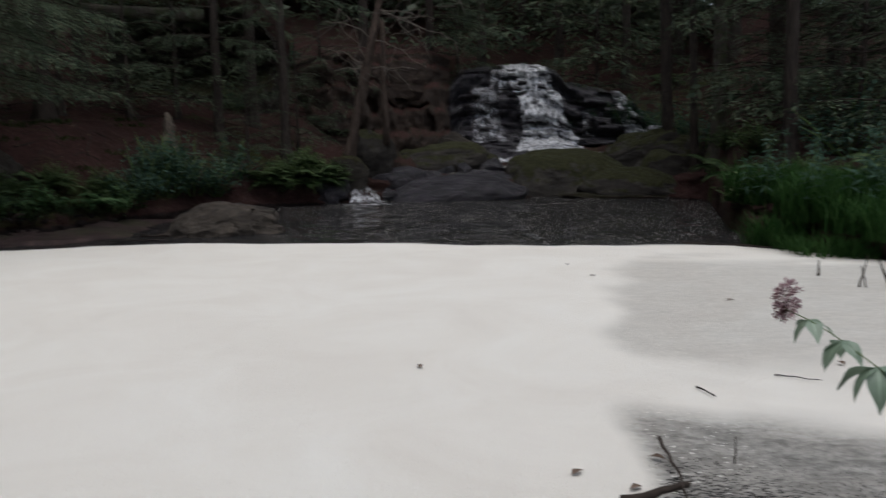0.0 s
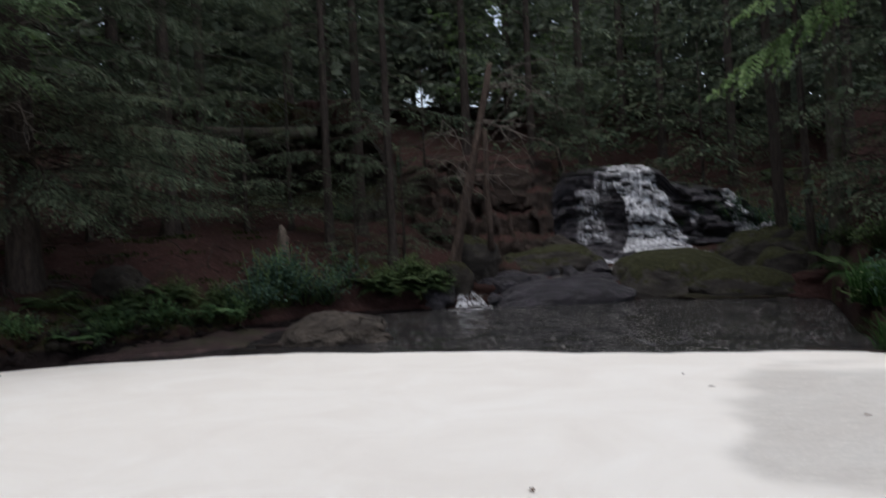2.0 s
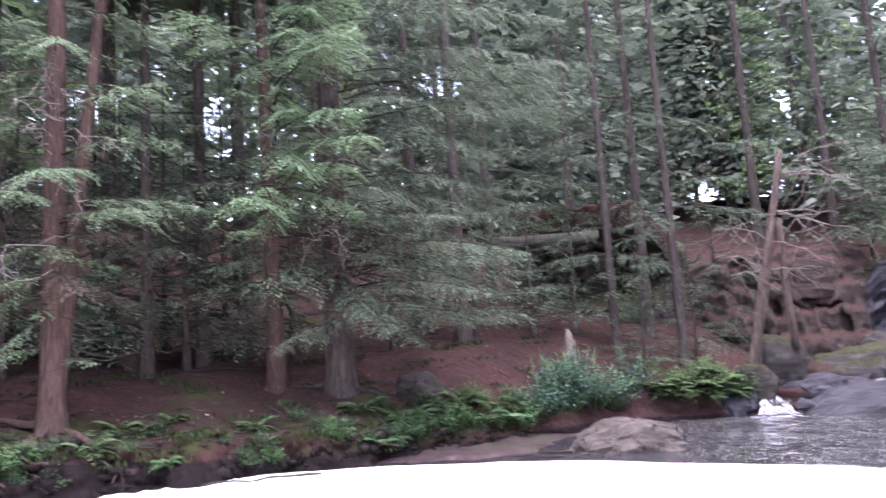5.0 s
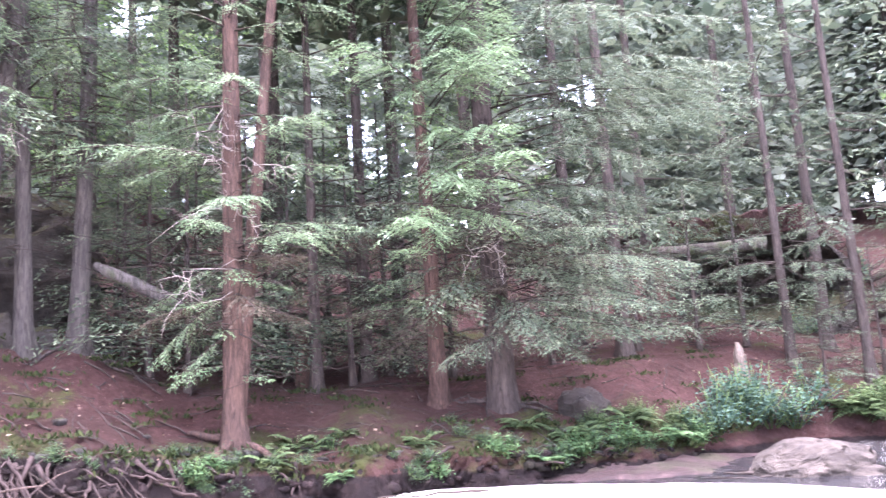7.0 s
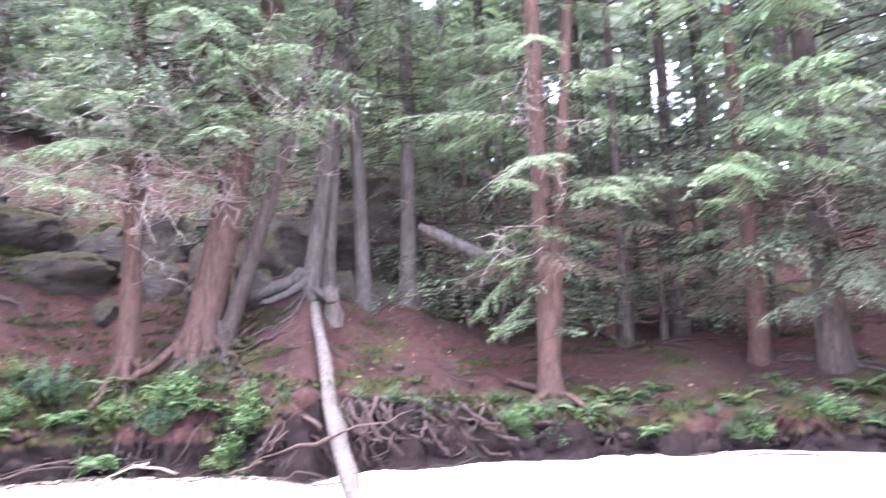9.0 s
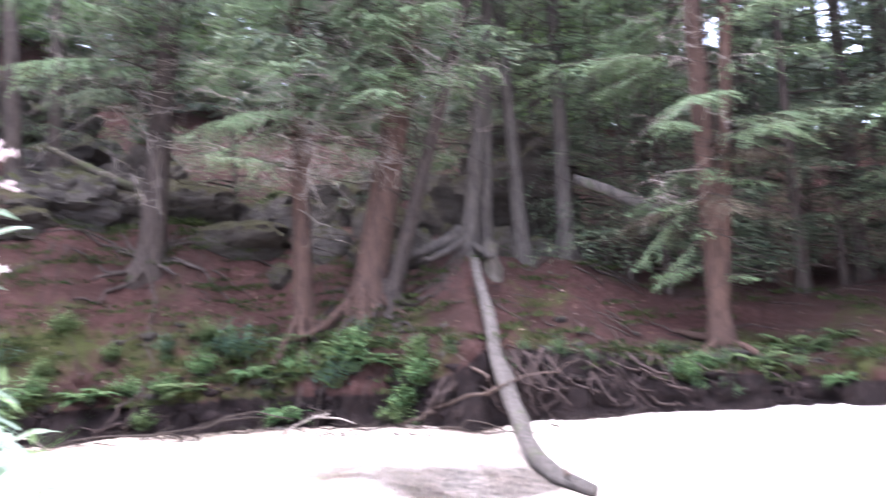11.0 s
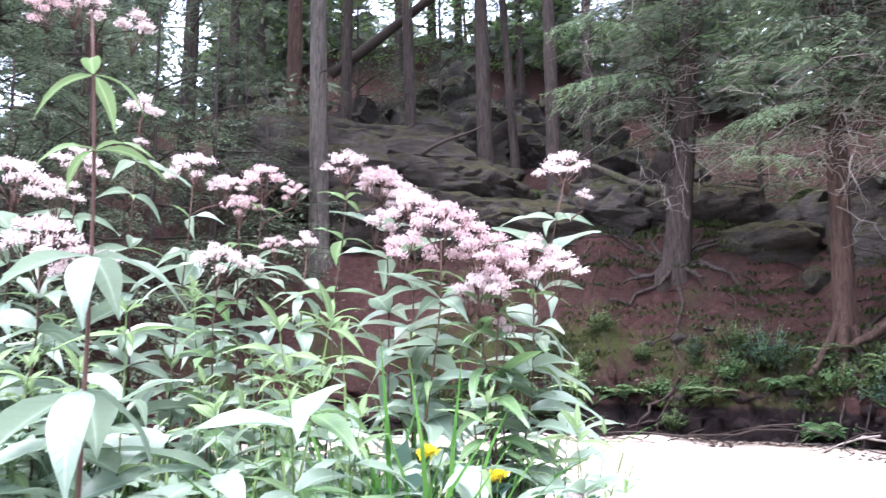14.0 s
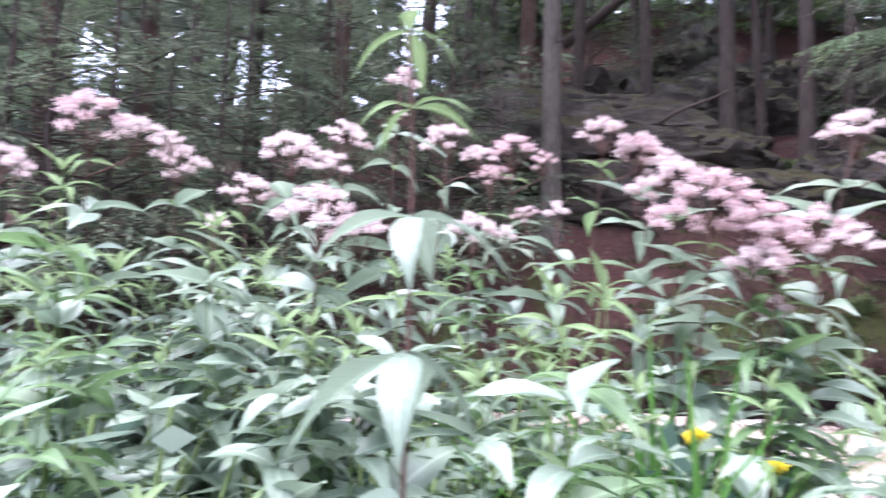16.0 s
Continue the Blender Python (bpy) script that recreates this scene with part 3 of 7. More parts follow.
def mud_shelf():
    """Flat of wet mud that stands just out of the water between the boulder and the bank."""
    vs, rows, cols = [], 40, 22
    for i in range(rows):
        az = 19.5 + 16.5 * i / (rows - 1)
        inner, outer = float(np.interp(az, (19.5, 22, 27, 32, 36), (11.9, 11.5, 11.15, 11.1, 11.1))), float(table(SHORE, az)) + 0.45
        inner += 0.15 * noise.noise(Vector((az * 0.9, 2, 0)))
        for j in range(cols):
            q = j / (cols - 1)
            x, y = polar(az, inner + (outer - inner) * q)
            edge = min(1.0, 8 * q, 3.0 * min(i, rows - 1 - i) / rows)
            vs.append((x, y, WATER - 0.09 + 0.13 * edge + 0.1 * q * q + 0.03 * noise.fractal(Vector((x * 2.5, y * 2.5, 0)), 1, 2, 4)))
    idx = np.arange(rows * cols).reshape(rows, cols)
    f = np.stack([idx[:-1, :-1], idx[:-1, 1:], idx[1:, 1:], idx[1:, :-1]], -1).reshape(-1, 4)
    tagged(new("mud_shelf", mesh_from("mud_shelf", vs, f[:, ::-1], MUD, True)), "flat shelf of wet brown mud beside the boulder", "ground", kind="structure")


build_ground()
build_water()
mud_shelf()

# ---- foliage ----


def leaflets(base, direction, length, width, rs, flat=0.35, up=None):
    """Rhombic leaflets: arrays of bases and directions to an array of quads."""
    d = direction / (np.linalg.norm(direction, axis=1, keepdims=True) + 1e-9)
    if up is None:
        up = np.array([0, 0, 1.0])
    up = up + flat * rs.standard_normal((len(base), 3))
    side = np.cross(d, up)
    side /= np.linalg.norm(side, axis=1, keepdims=True) + 1e-9
    L, W = length[:, None], width[:, None]
    return np.stack([base, base + 0.45 * L * d + W * side, base + L * d, base + 0.45 * L * d - W * side], 1)


def bough_leaves(rs, length, step, leaf, width, reach, droop, lift=0.1, start=0.12, hang=0.24, dense=2.2):
    """The leaflets of one bough that grows along +x: feathery side twigs that droop, each in a plane of its own."""
    base, dirs, ups = [], [], []
    for s in np.arange(start, 1.0, step / length):
        x = np.array([s * length, 0, lift * length * s - droop * length * s * s])
        along = np.array([1, 0, lift - 2 * droop * s])
        for sign in (-1, 1):
            if rs.random() < 0.15:
                continue
            tl = reach * length * (0.25 + 1.1 * s * (1 - s) * 2) * rs.uniform(0.5, 1.25) * (1 - 0.6 * max(0, s - 0.7) / 0.3)
            ang = radians(rs.uniform(35, 60))
            tw = along * math.cos(ang) + np.array([0, sign, 0]) * math.sin(ang) + np.array([0, 0, rs.uniform(-0.45, 0.0)])
            plane = np.array([0.25, 0, 1.0]) + np.array([0, sign, 0]) * rs.uniform(0.2, 1.1) + 0.35 * rs.standard_normal(3)
            across = np.cross(plane, tw)
            across /= np.linalg.norm(across) + 1e-9
            k = max(3, int(tl / leaf * dense))
            for j in range(k):
                q = (j + rs.uniform(0.3, 0.7)) / k
                base.append(x + tw * tl * q + np.array([0, 0, -hang * tl * q * q]))
                dirs.append(tw + 0.62 * (1 if (j % 2) else -1) * across + [0, 0, -hang * (0.3 + q)])
                ups.append(plane)
        base.append(x)
        dirs.append(along + 0.3 * rs.standard_normal(3))
        ups.append(np.array([0, 0, 1.0]))
    base, dirs, ups = np.array(base), np.array(dirs), np.array(ups)
    n = len(base)
    return leaflets(base, dirs, leaf * rs.uniform(0.7, 1.3, n), width * rs.uniform(0.75, 1.25, n), rs, 0.25, ups)


def turned(q, yaw, pitch, scale, at):
    c, s = math.cos(yaw), math.sin(yaw)
    cp, sp = math.cos(pitch), math.sin(pitch)
    rot = np.array([[c, -s, 0], [s, c, 0], [0, 0, 1]]) @ np.array([[cp, 0, -sp], [0, 1, 0], [sp, 0, cp]])
    return (q * scale) @ rot.T + at


def crown_template(seed, height, low, spread, count, step, leaf, width, reach=0.33, droop=0.22, lift=0.12, dead=18, mat=HEMLOCK, dense=2.2):
    """Meshes of a conifer's crown: its leaves, its limbs with bare dead twigs below."""
    rs = np.random.default_rng(seed)
    kinds = [bough_leaves(rs, 2.0, step, leaf, width, reach, droop, lift, dense=dense) for _ in range(6)]
    out, limbs = [], []
    for i in range(count):
        f = (i + rs.uniform(0, 1)) / count
        if rs.random() < 0.12:
            continue
        z = low + (height - low) * f ** 1.35
        ln = spread * (1 - f) ** 0.75 * rs.uniform(0.65, 1.15) + 0.35
        yaw, pitch = i * 2.4 + rs.uniform(-0.5, 0.5), rs.uniform(-0.15, 0.12) + 0.35 * f
        k = ln / 2.0
        out.append(turned(kinds[i % 6] * [1, 1, 1], yaw, pitch, k, np.array([0, 0, z])))
        if i % 2 or ln < 0.8:
            continue
        s = np.linspace(0, 0.9, 4)
        axis = np.stack([s * 2, 0 * s, lift * 2 * s - droop * 2 * s * s], 1)
        limbs.append((turned(axis, yaw, pitch, k, np.array([0, 0, z])), np.linspace(0.008 + 0.007 * ln, 0.003, 4)))
    for i in range(dead):
        z, ln, yaw = rs.uniform(1.0, low + 2.0), rs.uniform(0.4, 1.7), rs.uniform(0, 6.28)
        tip = np.array([ln * math.cos(yaw), ln * math.sin(yaw), z + rs.uniform(-0.45, 0.1) * ln])
        p = crooked((0, 0, z), tip, 5, 0.3, 0.0, rs)
        limbs.append((p, np.linspace(0.013, 0.003, 5)))
        for _ in range(2):
            b = p[rs.integers(2, 4)]
            limbs.append((crooked(b, b + rs.uniform(-0.4, 0.4, 3) * [1, 1, 0.6], 4, 0.3, 0, rs), np.linspace(0.007, 0.002, 4)))
    v = np.concatenate(out).reshape(-1, 3)
    return mesh_from("crown", v, quads(len(v) // 4), mat), tubes_mesh("limbs", limbs, TWIG, 3)


NEAR_HEMLOCK = [crown_template(s, 15, lo, sp, n, 0.13, 0.1, 0.012, 0.38) for s, lo, sp, n in ((11, 1.8, 2.7, 40), (12, 3.4, 2.2, 30))]
NEAR_CEDAR = [crown_template(s, 15, lo, 2.0, n, 0.11, 0.082, 0.0108, 0.34, 0.3, 0.25, mat=CEDAR) for s, lo, n in ((21, 1.8, 52), (22, 3.6, 32))]
FAR_HEMLOCK = [crown_template(s, 15, lo, sp, n, 0.28, 0.2, 0.027, 0.42, dead=5, dense=1.5) for s, lo, sp, n in ((31, 0.7, 3.0, 50), (32, 2.2, 2.7, 44), (33, 5.0, 2.3, 30))]
FAR_LIGHT = [crown_template(s, 14, 1.2, 2.8, 70, 0.24, 0.12, 0.033, 0.42, 0.05, 0.3, dead=4, mat=MAPLE, dense=1.4) for s in (41,)]
SAPLING = [crown_template(51, 3.2, 0.3, 1.3, 40, 0.15, 0.1, 0.0145, 0.38, 0.25, 0.2, dead=4, dense=1.5)]


def trunk_mesh(height, dia, lean=(0, 0), seed=0, mat=BARK, bend=0.015, flare=1.0, sides=12):
    rs = np.random.default_rng(seed)
    s = np.concatenate([[-0.03, 0.0, 0.012, 0.03, 0.06], np.linspace(0.11, 1, 13)])
    wob = np.cumsum(rs.standard_normal((len(s), 2)) * bend * 0.25, axis=0)
    p = np.stack([lean[0] * s * height + wob[:, 0], lean[1] * s * height + wob[:, 1], s * height], 1)
    rad = dia / 2 * (1 - 0.78 * np.clip(s, 0, 1)) * (1 + flare * 0.5 * np.exp(-np.clip(s, 0, 1) * height / 0.22))
    v, f = tube_data(p, rad, sides, seed, 0.03)
    v = v.reshape(len(s), sides, 3)
    ridge = 1 + 0.22 * flare * np.exp(-np.clip(s, 0, 1) * height / 0.35)[:, None] * np.sin(np.arange(sides) * 2 * math.pi * 4 / sides + rs.uniform(0, 6))[None, :]
    v = p[:, None] + (v - p[:, None]) * ridge[..., None]
    return mesh_from("trunk", v.reshape(-1, 3), f, mat, True)


def tree(az, r, dia, height, crown, lean=(0, 0), seed=0, mat=BARK, name="hemlock_tree", label="", turn=None, k=None, flare=1.0, sink=0.05, unit=15):
    rs = np.random.default_rng(seed + 500)
    g = ground_at(az, r)
    g.z -= sink
    top = thing(name, label or "tall hemlock with grey-brown bark and drooping dark green sprays", "tree", g, "trees of the forest")
    part("trunk", trunk_mesh(height, dia, lean, seed, mat, flare=flare), top)
    if crown is not None:
        k = k or height / unit
        m = pose(0, 0, 0, 0, 0, turn if turn is not None else rs.uniform(0, 360)) @ Matrix.Diagonal((k, k, height / unit, 1))
        m = Matrix(((1, 0, lean[0], 0), (0, 1, lean[1], 0), (0, 0, 1, 0), (0, 0, 0, 1))) @ m
        for nm, me in zip(("crown", "branchwork"), crown):
            part(nm, me, top, m=m)
    return top


def bough(parent, start, end, seed, mat=HEMLOCK, leaf=0.085, width=0.015, step=0.1, reach=0.34, droop=0.18, twigs=4):
    """A large single bough from start to end, in the thing's own axes."""
    rs = np.random.default_rng(seed)
    a, b = Vector(start), Vector(end)
    d = b - a
    ln = d.length
    q = bough_leaves(rs, ln, step, leaf, width, reach, droop, droop * 0.9, 0.22)
    yaw, pitch = math.atan2(d.y, d.x), math.asin(d.z / ln)
    v = turned(q.reshape(-1, 3), yaw, pitch, 1.0, np.array(a))
    spray = part("bough", mesh_from("bough", v, quads(len(v) // 4), mat), parent)
    s = np.linspace(0, 1, 8)
    axis = np.stack([s * ln, 0 * s, droop * 0.9 * ln * s - droop * ln * s * s], 1)
    items = [(turned(axis, yaw, pitch, 1.0, np.array(a)), np.linspace(0.018, 0.003, 8))]
    for _ in range(twigs):
        p = items[0][0][rs.integers(2, 6)]
        items.append((crooked(p, p + rs.uniform(-0.6, 0.6, 3) * [1, 1, 0.5], 5, 0.35, 0, rs), np.linspace(0.008, 0.002, 5)))
    part("limb", tubes_mesh("limb", items, TWIG, 3), spray)




def fringe(top, count, z0, z1, length, seed, mat=HEMLOCK, toward=None, spread=180, twigs=6, leaf=0.07, width=0.009):
    """Boughs that hang round a trunk between two heights; toward: the side that bears most."""
    rs = np.random.default_rng(seed)
    for i in range(count):
        z = rs.uniform(z0, z1)
        yaw = radians((toward if toward is not None else 0) + rs.uniform(-spread, spread))
        ln = length * rs.uniform(0.55, 1.15)
        a = (0, 0, z)
        b = (ln * math.cos(yaw), ln * math.sin(yaw), z + ln * rs.uniform(-0.35, 0.05))
        bough(top, a, b, seed * 50 + i, mat, leaf, width, 0.06, 0.36, rs.uniform(0.1, 0.28), twigs)


def bare_twigs(top, count, z0, z1, length, seed, toward, spread=70):
    """Bare, curling dead twigs on the lower trunk."""
    rs = np.random.default_rng(seed)
    items = []
    for i in range(count):
        z, yaw, ln = rs.uniform(z0, z1), radians(toward + rs.uniform(-spread, spread)), length * rs.uniform(0.4, 1.1)
        p = crooked((0, 0, z), (ln * math.cos(yaw), ln * math.sin(yaw), z - ln * rs.uniform(0.0, 0.7)), 8, 0.6, -0.12, rs)
        items.append((p, np.linspace(0.008, 0.0025, 8)))
        for _ in range(4):
            b = p[rs.integers(2, 7)]
            items.append((crooked(b, b + rs.uniform(-0.45, 0.45, 3), 6, 0.9, 0, rs), np.linspace(0.0055, 0.0018, 6)))
    part("twigwork", tubes_mesh("twigwork", items, PALETWIG, 4), top)


# ---- the trees that stand out ----
H, Cd, F = NEAR_HEMLOCK, NEAR_CEDAR, FAR_HEMLOCK
t1 = tree(55.0, 11.3, 0.33, 15, Cd[1], (-0.004, 0.006), 1, REDBARK, "cedar_tree", "twin-stemmed reddish cedar with thin flat sprays on the bank")
part("second_trunk", trunk_mesh(14, 0.22, (0.055, 0.08), 2, REDBARK, flare=0.6), t1, "slimmer stem leaning away from the first")
for i, (s, e) in enumerate((((0, 0, 2.6), (-0.9, -0.7, 2.0)), ((0.1, 0, 2.2), (-0.6, -0.9, 1.2)), ((0, 0, 3.4), (1.2, -0.4, 3.2)), ((0, 0, 1.6), (-0.3, -0.8, 0.9)),
                            ((0, 0, 4.2), (1.9, 0.2, 4.3)), ((0, 0, 4.6), (-1.9, -0.6, 4.5)), ((0, 0, 3.0), (0.8, -1.2, 2.9)))):
    bough(t1, s, e, 60 + i, CEDAR, 0.062, 0.0095, 0.05)
t2 = tree(36.6, 13.0, 0.46, 16, H[0], (0.0, 0.0), 3, BARK, flare=0.4, label="broad hemlock whose long boughs hang over the bank")
R = lambda az, r, z: Vector((*polar(az, r), z)) - t2.location
rs = np.random.default_rng(77)
for i in range(60):
    z0 = 2.4 + 6.0 * (i / 60) ** 1.2
    az2 = rs.uniform(16.5 if z0 > 4.6 else 21.5, 33) if i % 4 else rs.uniform(33, 43)
    drop = rs.uniform(0.0, 0.9)
    bough(t2, R(35.5, 12.8, z0), R(az2, rs.uniform(10.7, 12.2), z0 - drop), 80 + i, HEMLOCK, 0.07, 0.0085, 0.055, 0.25, 0.2)
for i in range(12):
    z0 = 2.3 + 1.2 * i / 12
    bough(t2, R(35, 12.9, z0 + 0.3), R(rs.uniform(23, 33), rs.uniform(11.4, 12.6), z0 - rs.uniform(0.1, 0.5)), 780 + i, HEMLOCK, 0.07, 0.0085, 0.055, 0.28, 0.22)
t2b = tree(41.0, 13.4, 0.3, 13, Cd[0], (0.03, -0.05), 5, REDBARK, "cedar_tree", "bright yellow-green cedar leaning towards the pond", k=0.72)
R = lambda az, r, z: Vector((*polar(az, r), z)) - t2b.location
for i in range(34):
    z0 = 3.6 + 5.0 * i / 34
    bough(t2b, R(40.5, 12.1, z0), R(rs.uniform(33, 47), rs.uniform(9.8, 11.2), z0 + rs.uniform(-0.7, 0.3)), 110 + i, BRIGHTCEDAR, 0.07, 0.0115, 0.055, 0.34, 0.2)
LEANLABEL = "leaning cedar trunk rooted in the eroded bank"
ta = tree(83.7, 11.75, 0.3, 13, Cd[1], (-0.02, 0.02), 7, REDBARK, "cedar_tree", "slender cedar with bare twigs and exposed roots", flare=1.0)
tb = tree(79.3, 11.8, 0.5, 16, H[1], (0.03, 0.2), 8, REDBARK, "hemlock_tree", "thick leaning trunk with mossy foot on the bank", flare=0.8)
tc = tree(77.8, 11.75, 0.24, 12, Cd[1], (0.06, 0.3), 9, BARK, "cedar_tree", LEANLABEL, flare=1.0)
td = tree(71.8, 12.2, 0.26, 14, H[1], (0.03, 0.14), 10, GREYBARK, label="slim curved hemlock above the fallen log", flare=1.0)
tree(70.6, 12.4, 0.22, 14, None, (0.0, 0.07), 11, GREYBARK, label="slim bare trunk beside the fallen log")
te = tree(67.9, 12.8, 0.24, 15, H[1], (0.0, -0.03), 12, GREYBARK)
tf = tree(64.8, 13.1, 0.28, 15, H[1], (0.0, 0.02), 13, GREYBARK)
tg = tree(93.8, 13.6, 0.44, 16, H[1], (-0.01, 0.1), 14, BARK, label="straight hemlock with spreading surface roots", flare=0.8)
tree(118.8, 14.1, 0.36, 17, F[2], (0.0, -0.015), 15, DEADWOOD, label="straight grey trunk rising behind the flowers")
tree(112.0, 18.0, 0.3, 16, F[2], (0.01, -0.03), 16)
tree(106.7, 17.0, 0.36, 16, F[2], (0.0, -0.02), 17)
tree(104.5, 17.4, 0.22, 15, F[2], (0.0, -0.06), 18)
tree(101.8, 16.0, 0.32, 16, F[2], (0.0, -0.01), 19)
tree(99.5, 16.8, 0.24, 15, F[2], (0.0, 0.02), 20)
tree(117.0, 18.6, 0.28, 15, F[2], (0.0, 0.02), 21)
tree(125.0, 19.0, 0.28, 15, F[1], (0.0, 0.02), 22)
tq = tree(128.0, 16.0, 0.36, 14, F[0], (0.0, 0.02), 23, label="dark hemlock with boughs to the ground")
tl = tree(134.0, 13.5, 0.34, 14, Cd[0], (0.0, 0.0), 24, REDBARK, "cedar_tree", "bushy cedar at the forest edge")
tm = tree(140.0, 13.0, 0.3, 13, H[0], (0.0, 0.0), 25, label="dark hemlock with boughs to the ground")
tn = tree(147.0, 12.0, 0.3, 13, Cd[0], (0.0, 0.0), 26, REDBARK, "cedar_tree", "bushy cedar at the forest edge")
to = tree(153.0, 11.0, 0.3, 13, Cd[0], (0.0, 0.0), 27, REDBARK, "cedar_tree", "bushy cedar at the forest edge")
tree(144.0, 17.0, 0.3, 15, F[0], (0.0, 0.0), 28)
th = tree(13.0, 17.3, 0.2, 15, H[1], (0.0, 0.0), 29)
ti = tree(17.4, 17.4, 0.2, 15, F[2], (0.0, 0.0), 30)
tree(15.2, 19.0, 0.26, 16, F[2], (0.0, 0.0), 31)
tree(25.8, 20.0, 0.3, 16, H[0], (0.0, 0.0), 32)
tree(31.2, 17.8, 0.3, 16, H[0], (0.0, 0.0), 33)
tree(28.0, 16.0, 0.28, 15, H[0], (0.0, 0.0), 34)
tree(46.0, 14.8, 0.26, 15, H[0], (0.0, 0.0), 35)
tree(49.5, 14.0, 0.2, 14, H[0], (0.0, 0.0), 36)
tree(52.0, 16.6, 0.34, 16, H[0], (0.0, 0.0), 37)
tree(43.5, 16.5, 0.34, 16, H[0], (0.0, 0.0), 38)
tree(59.0, 17.0, 0.32, 16, H[0], (0.0, 0.0), 39)
tree(58.0, 13.4, 0.12, 5, SAPLING[0], (0.0, 0.0), 40, label="young hemlock with low dark boughs", k=1.4, unit=3.2)
tree(60.5, 13.6, 0.12, 5, SAPLING[0], (0.0, 0.0), 41, label="young hemlock with low dark boughs", k=1.4, unit=3.2)
tree(-16.6, 17.3, 0.31, 16, F[2], (0.0, 0.0), 42, MOSSBARK, label="lichen-spotted trunk beside the waterfall")
tree(-15.2, 17.6, 0.17, 15, F[2], (-0.03, 0.0), 43)
tree(-13.4, 18.6, 0.26, 16, F[2], (-0.035, 0.0), 44)
tree(-20.0, 16.8, 0.3, 16, H[0], (0.0, 0.0), 45)
tree(-23.5, 15.5, 0.3, 16, H[0], (0.0, 0.0), 46)
tree(-27.0, 17.0, 0.3, 16, F[0], (0.0, 0.0), 47)
tree(-10.5, 25.5, 0.3, 16, F[0], (0.0, 0.0), 48)
tree(-6.0, 27.0, 0.3, 16, F[0], (0.0, 0.0), 49)
tree(-0.6, 25.5, 0.3, 16, F[0], (0.0, 0.0), 50)
tl1 = tree(2.9, 22.8, 0.24, 15, F[2], (0.0, 0.0), 51)
tree(7.5, 23.5, 0.3, 15, F[2], (0.0, 0.0), 52)
tree(-17.5, 22.5, 0.28, 15, F[1], (0.0, 0.0), 53)
tree(-3.4, 29.0, 0.3, 15, F[0], (0.0, 0.0), 54)

# lower boughs of the trees along the shore (bearings: 0 is +x, counter-clockwise)
fringe(t1, 16, 2.6, 7.5, 1.7, 1, CEDAR, -35, 110)
fringe(ta, 20, 2.3, 6.5, 1.6, 2, CEDAR, 0, 100)
fringe(tb, 26, 2.6, 6.5, 2.0, 3, CEDAR, -10, 100)
fringe(tc, 16, 2.4, 6.0, 1.6, 4, CEDAR, -10, 110)
fringe(td, 14, 2.9, 6.5, 1.5, 5, HEMLOCK, -20, 120)
fringe(te, 14, 2.6, 6.5, 1.5, 6, HEMLOCK, -20, 140)
fringe(tf, 16, 2.0, 6.5, 1.6, 7, CEDAR, -30, 140)
fringe(tg, 22, 1.9, 6.5, 2.1, 8, HEMLOCK, 0, 110)
fringe(th, 9, 1.6, 3.4, 1.3, 9, HEMLOCK, -140, 60)
fringe(ti, 8, 1.6, 5.0, 1.5, 10, HEMLOCK, -70, 110)
for i, tt in enumerate((tl, tm, tn, to, tq)):
    fringe(tt, 20, 0.6, 6.0, 2.2, 20 + i, HEMLOCK if tt in (tm, tq) else CEDAR, 60, 120)
R = lambda az, r, z: Vector((*polar(az, r), z)) - tl1.location
rs = np.random.default_rng(78)
for i in range(22):
    z0 = 3.9 + 2.6 * i / 22
    bough(tl1, R(2.6, 22.4, z0 + 0.3), R(rs.uniform(-4.0, 3.5), rs.uniform(20.6, 21.6), z0 + rs.uniform(-0.25, 0.15)), 700 + i, HEMLOCK, 0.1, 0.014, 0.09, 0.34, 0.2)
fringe(t2b, 16, 1.0, 3.4, 1.7, 31, DRYTWIG, -45, 120)
fringe(t2, 10, 1.2, 3.0, 1.6, 32, DRYTWIG, -60, 110)
fringe(t1, 8, 1.4, 3.0, 1.3, 33, DRYTWIG, -40, 120)
fringe(t1, 8, 1.0, 2.6, 0.9, 34, BRIGHTCEDAR, -60, 100)
# brighter sprays put a lit look into the colour of these upper boughs
fringe(ta, 14, 2.8, 6.4, 1.7, 51, BRIGHTCEDAR, 0, 100)
fringe(tc, 10, 3.0, 6.4, 1.7, 55, BRIGHTCEDAR, 0, 100)
fringe(td, 10, 3.4, 6.4, 1.6, 56, CEDAR, -10, 100)
fringe(tb, 16, 3.0, 6.4, 1.9, 52, BRIGHTCEDAR, 0, 100)
fringe(tg, 20, 2.9, 6.6, 2.1, 53, BRIGHTCEDAR, 10, 90)
fringe(tf, 6, 2.6, 5.0, 1.6, 54, BRIGHTCEDAR, -30, 90)
bare_twigs(ta, 22, 1.7, 4.5, 1.5, 11, 0)
bare_twigs(tg, 26, 1.2, 4.0, 1.9, 12, 10)
bare_twigs(tb, 18, 2.0, 5.0, 1.7, 13, -10)
bare_twigs(tc, 12, 2.0, 4.5, 1.5, 16, -10)
bare_twigs(ta, 16, 2.2, 4.6, 1.7, 41, 0, 100)
bare_twigs(tb, 18, 2.2, 4.8, 1.9, 42, 0, 100)
bare_twigs(tg, 16, 2.4, 5.2, 2.0, 43, 0, 100)
bare_twigs(td, 12, 2.0, 4.5, 1.5, 17, -20)
bare_twigs(t1, 10, 2.0, 5.0, 1.3, 14, -40)
